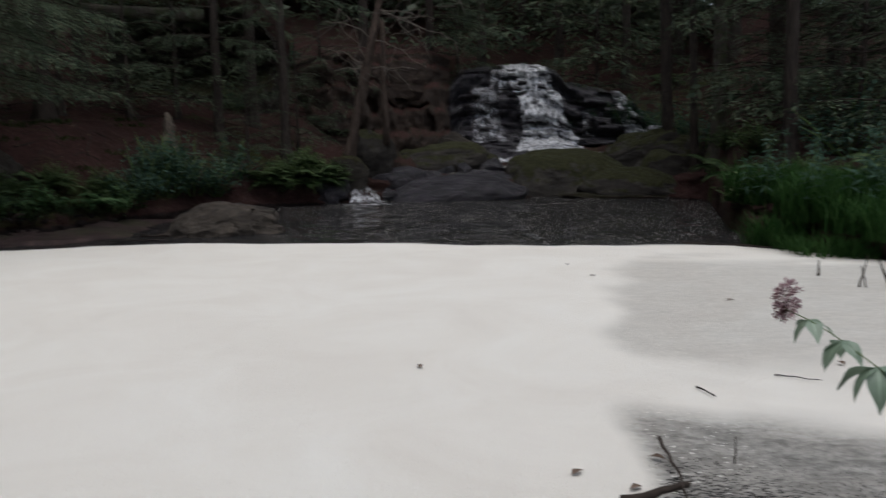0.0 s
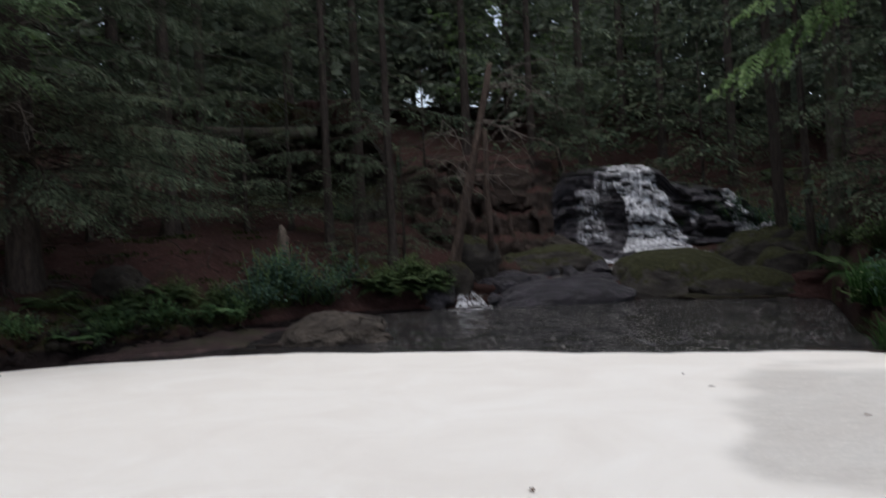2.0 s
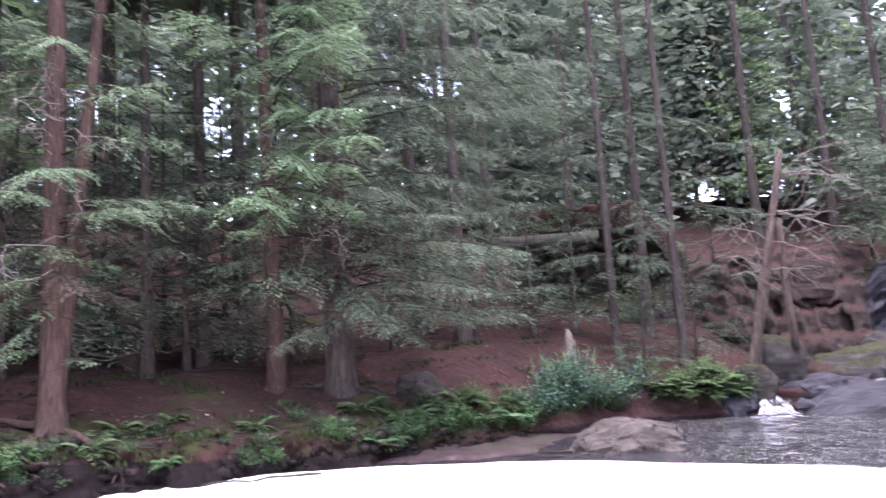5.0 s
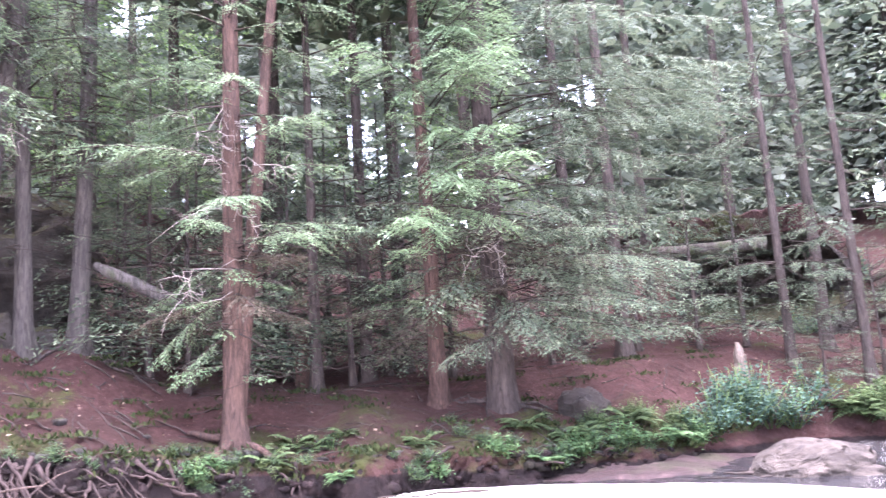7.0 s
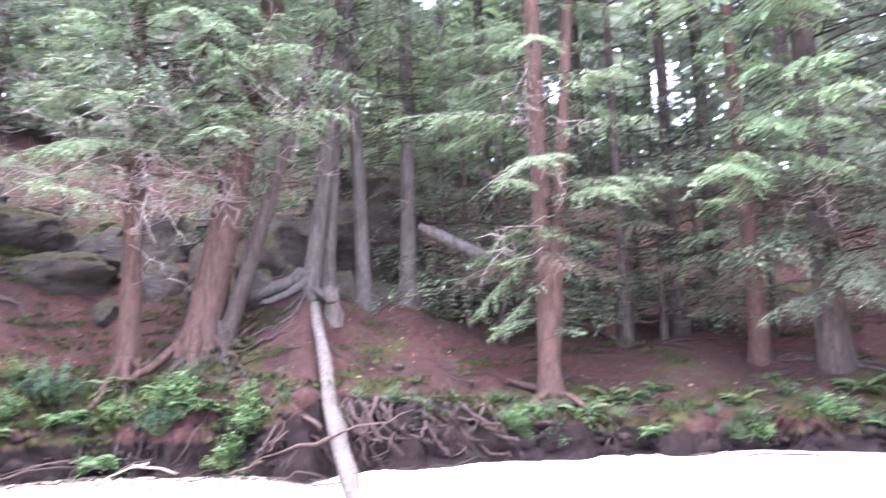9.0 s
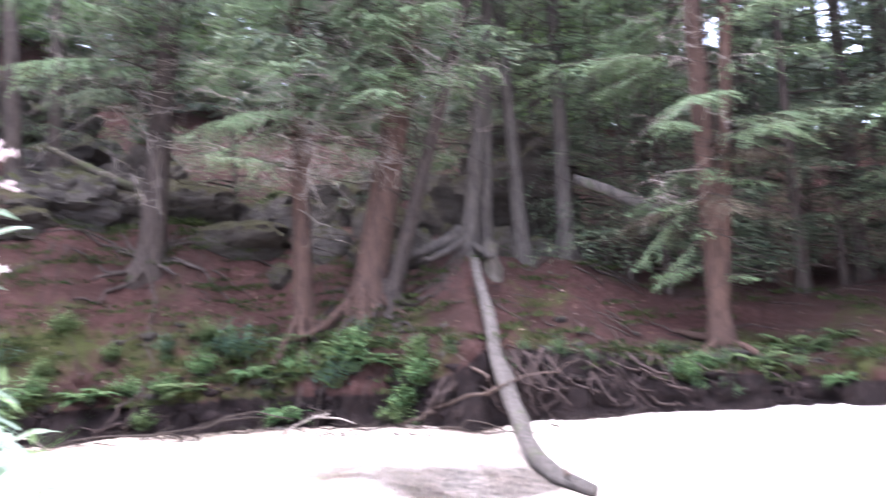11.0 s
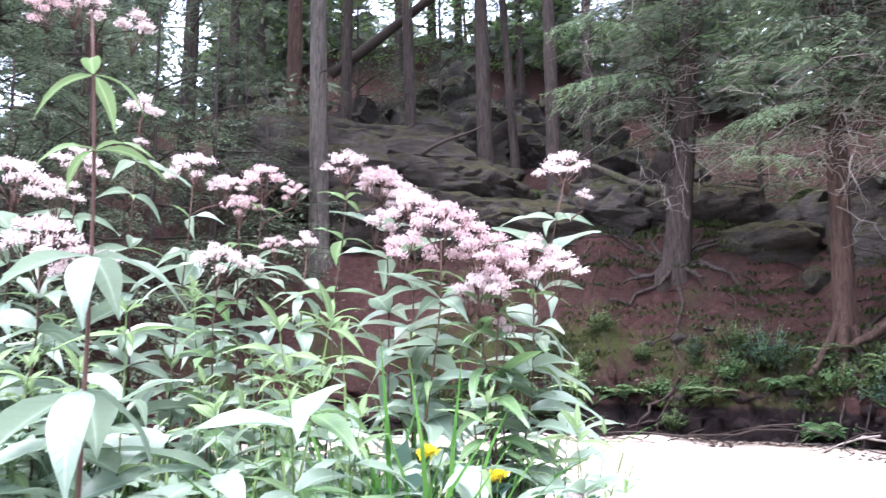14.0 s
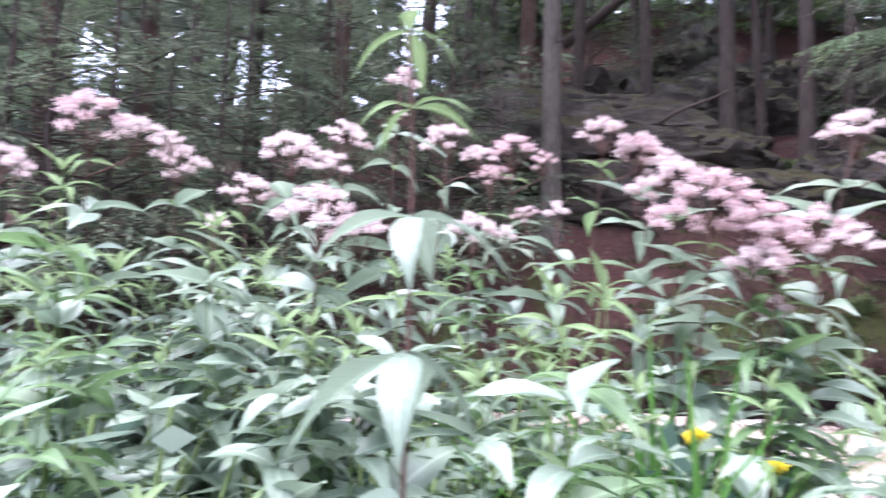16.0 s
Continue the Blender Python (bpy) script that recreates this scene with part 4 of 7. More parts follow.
bare_twigs(t2, 14, 1.6, 4.5, 2.0, 15, -40)

# broad-leaved bough that reaches over the stream
t3 = tree(-21.0, 13.2, 0.22, 11, None, (-0.02, -0.02), 56, BARK, "maple_tree", "young broad-leaved tree with bright green boughs over the stream")
R = lambda az, r, z: Vector((*polar(az, r), z)) - t3.location
for i, (az, r, z0, az2, r2, z2) in enumerate(((-20, 13, 5.0, -9.2, 12.0, 3.5), (-20, 13, 5.6, -11, 12, 4.5), (-20, 13, 5.9, -13, 11.8, 5.2), (-20, 13, 5.2, -14, 12, 4.2), (-20, 13, 6.5, -15, 12, 6.0), (-21, 13, 5.5, -19, 11.0, 4.7), (-20, 13, 4.8, -11.5, 12.3, 3.9),
                                              (-21, 13, 6.5, -23, 11, 6.0), (-21, 13, 7.4, -17, 11.5, 7.0))):
    bough(t3, R(az, r, z0), R(az2, r2, z2), 140 + i, MAPLE, 0.09, 0.026, 0.1, 0.3, 0.18)

# ---- the rest of the forest ----


def forest():
    rs = np.random.default_rng(5)
    stock = []
    for i, (cr, mat, nm, lab) in enumerate(((F[0], BARK, "hemlock_tree", "hemlock deep in the dim forest"), (F[1], BARK, "hemlock_tree", "hemlock deep in the dim forest"),
                                            (F[2], REDBARK, "pine_tree", "tall bare-stemmed conifer deep in the forest"), (FAR_LIGHT[0], BARK, "maple_tree", "light green broad-leaved tree behind the conifers"), (F[1], MOSSBARK, "hemlock_tree", "hemlock deep in the dim forest"))):
        stock.append(tree(20 + 9 * i, 26 + 2 * i, rs.uniform(0.26, 0.38), 16 + i * 0.6, cr, (rs.uniform(-0.02, 0.02), rs.uniform(-0.02, 0.02)), 200 + i, mat, nm, lab))
    spots = [(o.location.x, o.location.y) for o in scene.objects if o.parent is None and o.name.split(".")[0].endswith("_tree")]
    made = 0
    for _ in range(6000):
        if made >= 36:
            break
        az, r = rs.uniform(-70, 168), 15 + 34 * rs.random() ** 0.8
        if r < table(SHORE, az) + 5 or (-9 < az < 5 and r < 27) or (97 < az < 119 and r < 32) or (-40 > az and r > 35):
            continue
        x, y = polar(az, r)
        if min(math.hypot(x - a, y - b) for a, b in spots) < 1.5 + 0.035 * r:
            continue
        spots.append((x, y))
        g = ground_at(az, r)
        g.z -= 0.08
        kind = 3 if rs.random() < 0.22 and r > 25 else int(rs.choice([0, 0, 1, 4, 4, 2]))
        s = rs.uniform(0.8, 1.2)
        copy_thing(stock[kind], Matrix.Translation(g) @ pose(0, 0, 0, rs.uniform(-2, 2), rs.uniform(-2, 2), rs.uniform(0, 360)) @ Matrix.Diagonal((s, s, s, 1)))
        made += 1
    for az, r, s in ((104, 25, 0.8), (108.5, 27, 0.85), (113, 25, 0.8), (117, 27, 0.85), (99, 26, 0.85), (110.5, 31, 1.0), (94, 27, 0.9), (62, 24, 0.9), (66, 26, 1.0), (70, 29, 1.0), (56, 28, 0.95), (101, 30, 1.0), (88, 29, 1.0), (31, 31, 0.9), (4.5, 30, 0.9), (38, 26, 0.8), (123, 27, 0.9)):
        g = ground_at(az, r)
        copy_thing(stock[3], Matrix.Translation(g) @ pose(0, 0, 0, 0, 0, az * 7) @ Matrix.Diagonal((s, s, s, 1)))
    # unseen trees added behind the standing place; they close it and block light
    for az, r in ((-95, 16), (-120, 19), (-150, 20), (178, 18), (-75, 16), (-135, 24), (-170, 25), (-105, 24)):
        g = ground_at(az, r)
        copy_thing(stock[int(rs.integers(0, 3))], Matrix.Translation(g) @ pose(0, 0, 0, 0, 0, rs.uniform(0, 360)))


forest()


GAPS = ((110, 10, 25, 4), (128, 2.6, 21, 5), (140, 3, 16.5, 3), (151, 3, 15.5, 3), (62, 2.2, 26, 1.8), (29, 2.6, 20.5, 1.7), (-3.4, 2.9, 20.5, 3.6), (46, 2.2, 18, 2.0), (53, 2, 19, 2.0), (6.2, 0.8, 9.6, 2.8), (5.0, 0.8, 16, 1.2), (10.8, 1.1, 10.2, 2.0), (98, 4, 25, 3.5))


def in_gap(x, y, z, rs):
    """True in the thin places of the wood, through which the bright sky shows."""
    az, el = math.degrees(math.atan2(CX - x, y - CY)), math.degrees(math.atan2(z - 1.5, math.hypot(x - CX, y - CY)))
    return any(((az - a) / w) ** 2 + ((el - e) / h) ** 2 < rs.uniform(0.3, 1.15) for a, w, e, h in GAPS)


def far_woods():
    """The closed wood far behind the trunks: a deep belt of coarse boughs with gaps."""
    rs = np.random.default_rng(71)
    base, dirs, big = [], [], []
    for i in range(740):
        az, r = rs.uniform(-60, 165), rs.uniform(27, 62)
        g = ground_at(az, r)
        h, w = rs.uniform(11, 18) + 0.12 * (r - 30), rs.uniform(1.8, 3.2)
        n = 780 if -18 < az < 26 else 190
        if table(SHORE, az) + 13 > r:
            continue
        f = rs.random(n)
        th = rs.uniform(0, 6.28, n)
        rad = w * (1 - f) ** 0.7 * rs.uniform(0.3, 1.0, n)
        base.append(np.stack([g.x + rad * np.cos(th), g.y + rad * np.sin(th), g.z + 0.3 + h * f], 1))
        big.append(np.full(n, 0.84 if -18 < az < 26 else 1.45))
        dirs.append(np.stack([np.cos(th), np.sin(th), rs.uniform(-0.7, 0.0, n)], 1))
    base, dirs, big = np.concatenate(base), np.concatenate(dirs), np.concatenate(big)
    keep = np.array([not in_gap(*p, rs) for p in base])
    base, dirs, big = base[keep], dirs[keep], big[keep]
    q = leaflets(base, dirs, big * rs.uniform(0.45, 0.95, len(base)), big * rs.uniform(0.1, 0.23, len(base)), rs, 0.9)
    tagged(new("far_woods", mesh_from("far_woods", q.reshape(-1, 3), quads(len(q)), FARLEAF)), "closed wood far behind the trunks, its leaves paled like haze", "woods", kind="stuff")


far_woods()


def build_shade_canopy():
    """A roof of boughs added over the forest, mostly out of view, to shade it; it ends where the pond opens to the sky.
    """
    rs = np.random.default_rng(91)
    base, dirs = [], []
    while len(base) < 36000:
        az, r = rs.uniform(-60, 165), 13 + 30 * rs.random() ** 0.7
        # extra boughs above view at these bearings, added to darken the bank
        if len(base) > 30000:
            az, r = rs.uniform(34, 66), rs.uniform(9.5, 19)
        s = r - float(table(SHORE, az))
        if s < (3.8 if az > 66 else 0.5) or (-14 < az < 9 and r < 33):
            continue
        x, y = polar(az, r)
        g = float(land(np.array(x), np.array(y)))
        z = g + 7.5 + 6.0 * rs.random()
        if z - 1.5 < 0.46 * r and r < 24:
            z = 1.5 + 0.46 * r + rs.uniform(0.5, 5.0)
        if in_gap(x, y, z, rs):
            continue
        base.append((x, y, z))
        th = rs.uniform(0, 6.28)
        dirs.append((math.cos(th), math.sin(th), rs.uniform(-0.5, 0.1)))
    base, dirs = np.array(base), np.array(dirs)
    q = leaflets(base, dirs, rs.uniform(0.4, 0.9, len(base)), rs.uniform(0.07, 0.18, len(base)), rs, 1.2)
    tagged(new("forest_canopy", mesh_from("forest_canopy", q.reshape(-1, 3), quads(len(q)), HEMLOCK)), "dark green roof of conifer boughs, added mostly out of view as shade", "foliage", kind="stuff")


build_shade_canopy()
sap = tree(62.5, 15.0, 0.1, 3.6, SAPLING[0], (0, 0), 300, label="young hemlock growing in the understorey", k=1.1, unit=3.2)
rs = np.random.default_rng(9)
for az, r, s in ((47, 14.5, 1.2), (51.3, 15.5, 1.3), (54, 14.2, 1.1), (44.5, 15.6, 1.3), (62, 13.9, 1.0), (53, 17.3, 1.5), (48.5, 17.6, 1.5), (66.5, 16.5, 1.5), (71, 16.5, 1.5), (76, 17.5, 1.5), (57.5, 15.5, 1.2), (64, 16, 1.3), (68.5, 15.5, 1.2), (75, 15.5, 1.1), (122.5, 13.6, 1.15), (126, 13.0, 1.2), (130, 12.5, 1.2), (136.5, 11.8, 1.2), (134, 10.8, 1.1), (138.5, 10.6, 1.2), (142, 10.2, 1.2), (145.5, 9.8, 1.2), (149, 9.4, 1.2), (152.5, 9.2, 1.2), (155, 9.6, 1.3), (147.5, 10.6, 1.4), (140.5, 11.4, 1.4), (124, 15.2, 1.2), (20, 18, 1.2), (23, 17, 1), (27, 16.5, 1.1), (33, 15.5, 1),
                 (40, 15, 1.1), (46, 16.5, 1.2), (15.6, 16.7, 0.62), (12.2, 17.9, 0.7), (1, 23.2, 1.2), (-8.6, 24.0, 1.2), (-13.5, 23, 1.0), (-21, 15, 1.1), (-25, 14, 1.2), (-29, 13.5, 1.2), (-23.5, 16.5, 1.4), (-27, 15.5, 1.4), (-24.5, 18.5, 1.5), (-29, 17, 1.5), (10.5, 20.5, 1.0), (98, 18, 1.2), (88, 16.5, 1.1), (83, 16.8, 1.1), (110, 20.5, 1.3), (116, 21, 1.3)):
    g = ground_at(az, r)
    copy_thing(sap, Matrix.Translation(g) @ pose(0, 0, 0, 0, 0, rs.uniform(0, 360)) @ Matrix.Diagonal((s, s, s * rs.uniform(0.85, 1.2), 1)))

# ---- rocks and the waterfall ----


def rock(az, r, size, mat, label, z=None, turn=0.0, tilt=(0, 0), seed=0, detail=4, rough=0.22, name="rock", blocky=0.0, hull=0, groove=1.0):
    """A weathered rock; size: width across the view, depth, height above its bed."""
    bm = bmesh.new()
    if hull:
        rs = np.random.default_rng(seed + 9000)
        pts = rs.standard_normal((hull, 3))
        for p in pts / np.linalg.norm(pts, axis=1, keepdims=True) * rs.uniform(0.85, 1.08, (hull, 1)):
            bm.verts.new(p)
        bmesh.ops.convex_hull(bm, input=bm.verts[:])
        bmesh.ops.bevel(bm, geom=bm.edges[:], offset=0.05, segments=1, affect="EDGES")
        bmesh.ops.triangulate(bm, faces=bm.faces[:])
        bmesh.ops.subdivide_edges(bm, edges=bm.edges[:], cuts=2, use_grid_fill=True)
    else:
        bmesh.ops.create_icosphere(bm, subdivisions=detail, radius=1.0)
    off = Vector((seed * 3.7, seed * 1.3, seed * 7.1))
    for v in bm.verts:
        p = v.co.copy()
        if blocky:
            m = max(abs(p.x), abs(p.y), abs(p.z))
            p = p.lerp(p / m * 0.8, blocky)
        d = noise.fractal(p * 0.9 + off, 0.9, 2.1, 5) * rough * 1.6 + (abs(noise.noise(p * 2.1 + off)) - 0.2) * rough * 0.9
        layer = 0.05 * math.sin(p.z * 9 + 2 * noise.noise(p * 1.4 + off)) * rough * 3
        p = p * (1 + d) + Vector((p.x, p.y, 0)) * layer
        if blocky > 0.5:
            bed = math.floor(p.z * 3.2 + 0.5 * noise.noise(p * 0.8 + off))
            jut = noise.noise(Vector((bed * 3.7, math.floor(p.x * 1.6 + bed * 0.5) * 2.9, seed))) * 0.13
            p += Vector((p.x, p.y, 0)) * jut
            p.z = p.z * 0.55 + 0.45 * (bed + 0.5) / 3.2
        ridge = abs(noise.noise(p * 2.6 + off * 1.7))
        p *= 1 - 0.09 * groove * max(0.0, 1 - ridge / 0.09) + 0.035 * groove * noise.fractal(p * 6 + off, 0.8, 2.2, 3)
        v.co = Vector((p.x * size[0] / 2, p.y * size[1] / 2, p.z * size[2]))
    me = bpy.data.meshes.new(name)
    bm.to_mesh(me)
    bm.free()
    me.polygons.foreach_set("use_smooth", np.full(len(me.polygons), True, dtype=bool))
    me.set_sharp_from_angle(angle=radians(38))
    me.materials.append(mat)
    ob = new(name, me)
    x, y = polar(az, r)
    zz = z if z is not None else ground_at(az, r).z
    ob.matrix_world = pose(x, y, zz, tilt[0], tilt[1], az + turn)
    return tagged(ob, label, "rock", "rocks")


rock(17.6, 11.55, (1.62, 1.0, 0.46), TANROCK, "tan-topped angular boulder in the shallow water", WATER - 0.06, 4, (4, -9), 12, detail=5, rough=0.13, blocky=0.1, groove=0.8)
rock(14.6, 11.4, (0.7, 0.5, 0.15), TANROCK, "low flat stone beside the boulder", WATER - 0.02, 0, (0, 4), 24, 4, rough=0.18, blocky=0.3)
rock(1.3, 16.9, (3.0, 1.5, 0.56), WETROCK, "smooth dark wet boulder that splits the stream", WATER - 0.03, 0, (3, -4), 2, detail=6, rough=0.1, groove=0.3)
rock(-0.9, 17.9, (1.4, 0.8, 0.3), WETROCK, "dark wet stone behind the smooth boulder", 0.52, 0, (0, 3), 61, rough=0.18)
rock(4.9, 17.5, (1.3, 0.8, 0.28), WETROCK, "low dark wet stone in the stream", 0.62, 0, (0, 0), 3)
rock(10.1, 16.8, (0.8, 0.8, 0.34), WETROCK, "dark wet stone beside the small cascade", 0.35, 10, (0, 8), 4)
rock(1.8, 18.9, (2.6, 1.2, 0.56), MOSSROCK, "long moss-topped rock slab", 0.92, 4, (3, -2), 5, detail=5, rough=0.12, blocky=0.2, groove=0.4)
rock(-6.7, 18.1, (3.3, 2.1, 0.95), MOSSROCK, "broad moss-covered rock below the fall", 0.3, -4, (10, 5), 6, detail=5, rough=0.08, blocky=0.1, groove=0.12)
rock(-11.3, 17.3, (2.4, 1.4, 0.55), MOSSROCK, "moss-covered rock at the water's edge", 0.3, 6, (8, 4), 7, detail=5, rough=0.08, blocky=0.1, groove=0.12)
rock(-12.3, 18.8, (2.3, 1.4, 0.7), MOSSROCK, "moss-covered rock under the separate fall", 0.85, -6, (8, -6), 62, detail=5, rough=0.14, blocky=0.15, groove=0.4)
rock(-11.0, 16.9, (2.6, 0.7, 0.1), REDROCK, "low reddish shelf at the water's edge", WATER, 0, (0, 2), 63, rough=0.2, groove=0.4)
rock(-11.5, 18.7, (2.0, 1.2, 0.75), MOSSROCK, "moss-covered rock among the tree roots", 0.75, -10, (0, -8), 8)
rock(-13.6, 18.0, (1.6, 1.2, 0.6), MOSSROCK, "moss-covered rock among the tree roots", 0.55, 20, (0, 0), 9)
rock(7.0, 17.6, (1.0, 0.8, 0.62), MOSSROCK, "tall mossy rock at the foot of the bare tree", 1.15, 0, (0, 0), 10, 4, rough=0.16, blocky=0.45)
rock(8.9, 17.1, (0.8, 0.7, 0.5), LEDGEROCK, "dark rock at the foot of the bare tree", 0.75, 0, (0, 0), 11, 4, rough=0.16, blocky=0.4)
rock(4.6, 20.2, (1.0, 0.9, 0.55), REDROCK, "squared pale block jutting from the outcrop", 2.95, 8, (0, 6), 13, 4, rough=0.1, blocky=0.85)
rock(1.4, 19.6, (0.9, 0.5, 0.3), GREYROCK, "pale stone beside the fall", 1.35, 0, (0, 10), 12)


def outcrop():
    """Crag of stepped beds beside the fall, with needles lying on its treads."""
    cols, rows, back = 110, 64, 8
    vs = []
    for i in range(cols):
        az = 1.6 + 10.6 * i / (cols - 1)
        ends = 2.2 * max(0.0, (az - 9.6) / 2.6) ** 2 + 1.3 * max(0.0, (3.4 - az) / 1.8)
        for j in range(rows + back):
            t = min(1.0, j / (rows - 1))
            z = 0.75 + 2.95 * t
            p = Vector((az * 1.1, z * 1.3, 3.0))
            warp = 0.45 * noise.noise(p)
            bed = (z + 0.5 * warp) * 1.7
            k, f = math.floor(bed), bed - math.floor(bed)
            tread = k + max(0.0, (f - 0.72) / 0.28)
            block = math.floor(az * 0.6 + k * 0.43 + 0.9 * warp)
            r = 17.9 + 0.5 * tread + 0.5 * noise.noise(Vector((block * 1.7, k * 2.3, 1.5))) + 0.4 * warp + ends
            r += 0.09 * noise.fractal(Vector((az * 2.4, z * 3.0, 0)), 0.9, 2.1, 4)
            if j >= rows:
                r += 0.55 * (j - rows + 1)
                z += 0.1 * (j - rows + 1)
            vs.append((*polar(az, r), z + 0.05 * noise.noise(Vector((az * 3, r * 3, 1)))))
    n = rows + back
    idx = np.arange(cols * n).reshape(cols, n)
    f = np.stack([idx[:-1, :-1], idx[1:, :-1], idx[1:, 1:], idx[:-1, 1:]], -1).reshape(-1, 4)
    me = mesh_from("outcrop", vs, f[:, ::-1], [REDROCK, GROUND], False)
    up = np.zeros(len(me.polygons) * 3, dtype=np.float32)
    me.polygons.foreach_get("normal", up)
    me.polygons.foreach_set("material_index", (np.abs(up[2::3]) > 0.62).astype(np.int32))
    tagged(new("rock_outcrop", me), "rusty stepped crag beside the fall with needles on its ledges", "cliff", kind="structure")


outcrop()


def overhang():
    """Crag behind the hemlocks whose brow juts over a deep dark hollow."""
    cols, rows, back = 80, 40, 12
    vs = []
    for i in range(cols):
        az = 12.6 + 11.6 * i / (cols - 1)
        open_ = min(1.0, max(0.0, (az - 13.4) / 2.2), max(0.0, (24.0 - az) / 2.0))
        ends = 1.6 * max(0.0, (14.6 - az) / 2.0) ** 2
        crest = 5.3 - 1.2 * max(0.0, (15.4 - az) / 2.8) + 0.16 * noise.noise(Vector((az * 0.9, 4, 0)))
        for j in range(rows + back):
            t = min(1.0, j / (rows - 1))
            z = 2.2 + (crest - 2.2) * t
            roof = crest - 0.62 + 0.12 * noise.noise(Vector((az * 1.3, 7, 2)))
            hollow = max(0.0, min(1.0, (z - 2.7) / 0.7)) * max(0.0, min(1.0, (roof - z) / 0.12))
            bed = math.floor(z * 2.6 + 0.6 * noise.noise(Vector((az * 0.7, z, 5))))
            r = 20.3 + ends + 2.3 * open_ * hollow + 0.08 * noise.noise(Vector((math.floor(az * 0.8 + bed * 0.4) * 1.9, bed * 2.3, 4)))
            r += 0.2 * noise.fractal(Vector((az * 1.3, z * 1.6, 8)), 0.8, 2.1, 5)
            if j >= rows:
                k = j - rows + 1
                r, z = r + 0.03 * k + 0.06 * k * k, z + 0.12 * min(1.0, k / 3) - 0.04 * max(0, k - 3) + 0.06 * noise.noise(Vector((az * 1.5, k * 0.6, 3)))
            vs.append((*polar(az, r), z))
    n = rows + back
    idx = np.arange(cols * n).reshape(cols, n)
    f = np.stack([idx[:-1, :-1], idx[1:, :-1], idx[1:, 1:], idx[:-1, 1:]], -1).reshape(-1, 4)
    me = mesh_from("overhang", vs, f[:, ::-1], [LEDGEROCK, GROUND], True)
    row = np.tile(np.arange(n - 1), cols - 1)
    me.polygons.foreach_set("material_index", (row >= rows - 8).astype(np.int32))
    me.set_sharp_from_angle(angle=radians(35))
    tagged(new("rock_overhang", me), "mossy-browed crag jutting over a dark hollow behind the hemlocks", "cliff", kind="structure")


overhang()
rock(31.0, 13.2, (0.8, 0.6, 0.35), GREYROCK, "grey stone among the bank plants", 1.1, 0, (0, 0), 19)
for i, (az, r, w, h, z) in enumerate(((5.6, 17.3, 0.6, 0.22, 0.6), (3.0, 17.7, 0.7, 0.2, 0.68), (6.6, 17.6, 0.5, 0.25, 0.7), (0.6, 18.0, 0.6, 0.25, 0.75), (-1.2, 18.4, 0.8, 0.3, 0.8), (2.0, 18.2, 0.5, 0.2, 0.8), (5.7, 16.7, 0.45, 0.2, 0.4),
                                      (-3.5, 18.9, 0.7, 0.3, 0.95), (-0.6, 19.4, 0.6, 0.3, 1.1), (9.4, 16.9, 0.7, 0.35, 0.5), (-2.2, 17.4, 0.5, 0.2, 0.5), (10.4, 17.0, 0.8, 0.4, 0.55))):
    rock(az, r, (w, w * 0.7, h), WETROCK, "small dark wet stone in the stream bed", z, 31 * i, (0, 5), 90 + i, 3, 0.08, hull=16 + i % 5)
# ledges of the far slope
rock(69.0, 14.8, (2.2, 1.6, 1.15), LEDGEROCK, "dark overhanging ledge of bedded rock", 3.5, 0, (0, 6), 20, rough=0.16, blocky=0.8)
rock(67.5, 15.2, (2.4, 1.4, 0.7), LEDGEROCK, "dark overhanging ledge of bedded rock", 4.6, 10, (0, 10), 21, blocky=0.8)
rock(65.8, 14.6, (1.3, 1.0, 0.42), LEDGEROCK, "squared block under the ledge", 3.45, -8, (0, 4), 22, rough=0.1, blocky=0.9)
rock(71.8, 14.6, (1.6, 1.2, 1.2), LEDGEROCK, "dark bedded rock behind the leaning trees", 3.0, 10, (0, 0), 23, blocky=0.7)
for i, (az, r, w, h) in enumerate(((81.5, 13.6, 1.0, 0.55), (79.2, 13.2, 0.75, 0.4), (77.0, 13.2, 0.9, 0.5), (75.2, 13.0, 0.8, 0.5), (73.6, 12.8, 0.7, 0.45), (69.6, 12.9, 0.7, 0.5), (67.0, 13.2, 0.6, 0.4), (82.3, 14.4, 1.5, 0.9), (78.0, 14.4, 1.6, 0.9), (63.8, 14.2, 0.7, 0.35), (74.5, 14.4, 1.4, 0.9), (85.0, 13.4, 0.6, 0.3))):
    rock(az, r, (w, w * 0.8, h), LEDGEROCK if i % 3 else MOSSROCK, "mossy grey boulder on the needle slope", None, 37 * i, (0, 5), 30 + i, 3, 0.07, hull=18 + i % 4)
rock(116.5, 16.3, (5.6, 2.6, 1.15), LEDGEROCK, "great whale-backed slab of mossy bedded rock", 4.95, 4, (0, -2), 50, detail=6, rough=0.12, blocky=0.5)
rock(109.0, 15.9, (3.2, 1.8, 0.75), LEDGEROCK, "bedded rock ledge under the trees", 4.45, -6, (0, 5), 51, detail=5, rough=0.2, blocky=0.4)
rock(112.5, 15.0, (3.6, 1.6, 0.75), LEDGEROCK, "bedded rock ledge under the trees", 3.7, 5, (0, 3), 52, detail=5, rough=0.2, blocky=0.4)
rock(104.0, 14.9, (2.8, 1.6, 0.6), LEDGEROCK, "bedded rock ledge under the trees", 3.6, 0, (0, 8), 53, detail=5, rough=0.2, blocky=0.4)
rock(99.0, 15.2, (2.2, 1.4, 0.7), MOSSROCK, "mossy bedded rock above the slope", 3.9, 0, (0, 8), 54, detail=5, rough=0.26, blocky=0.35)
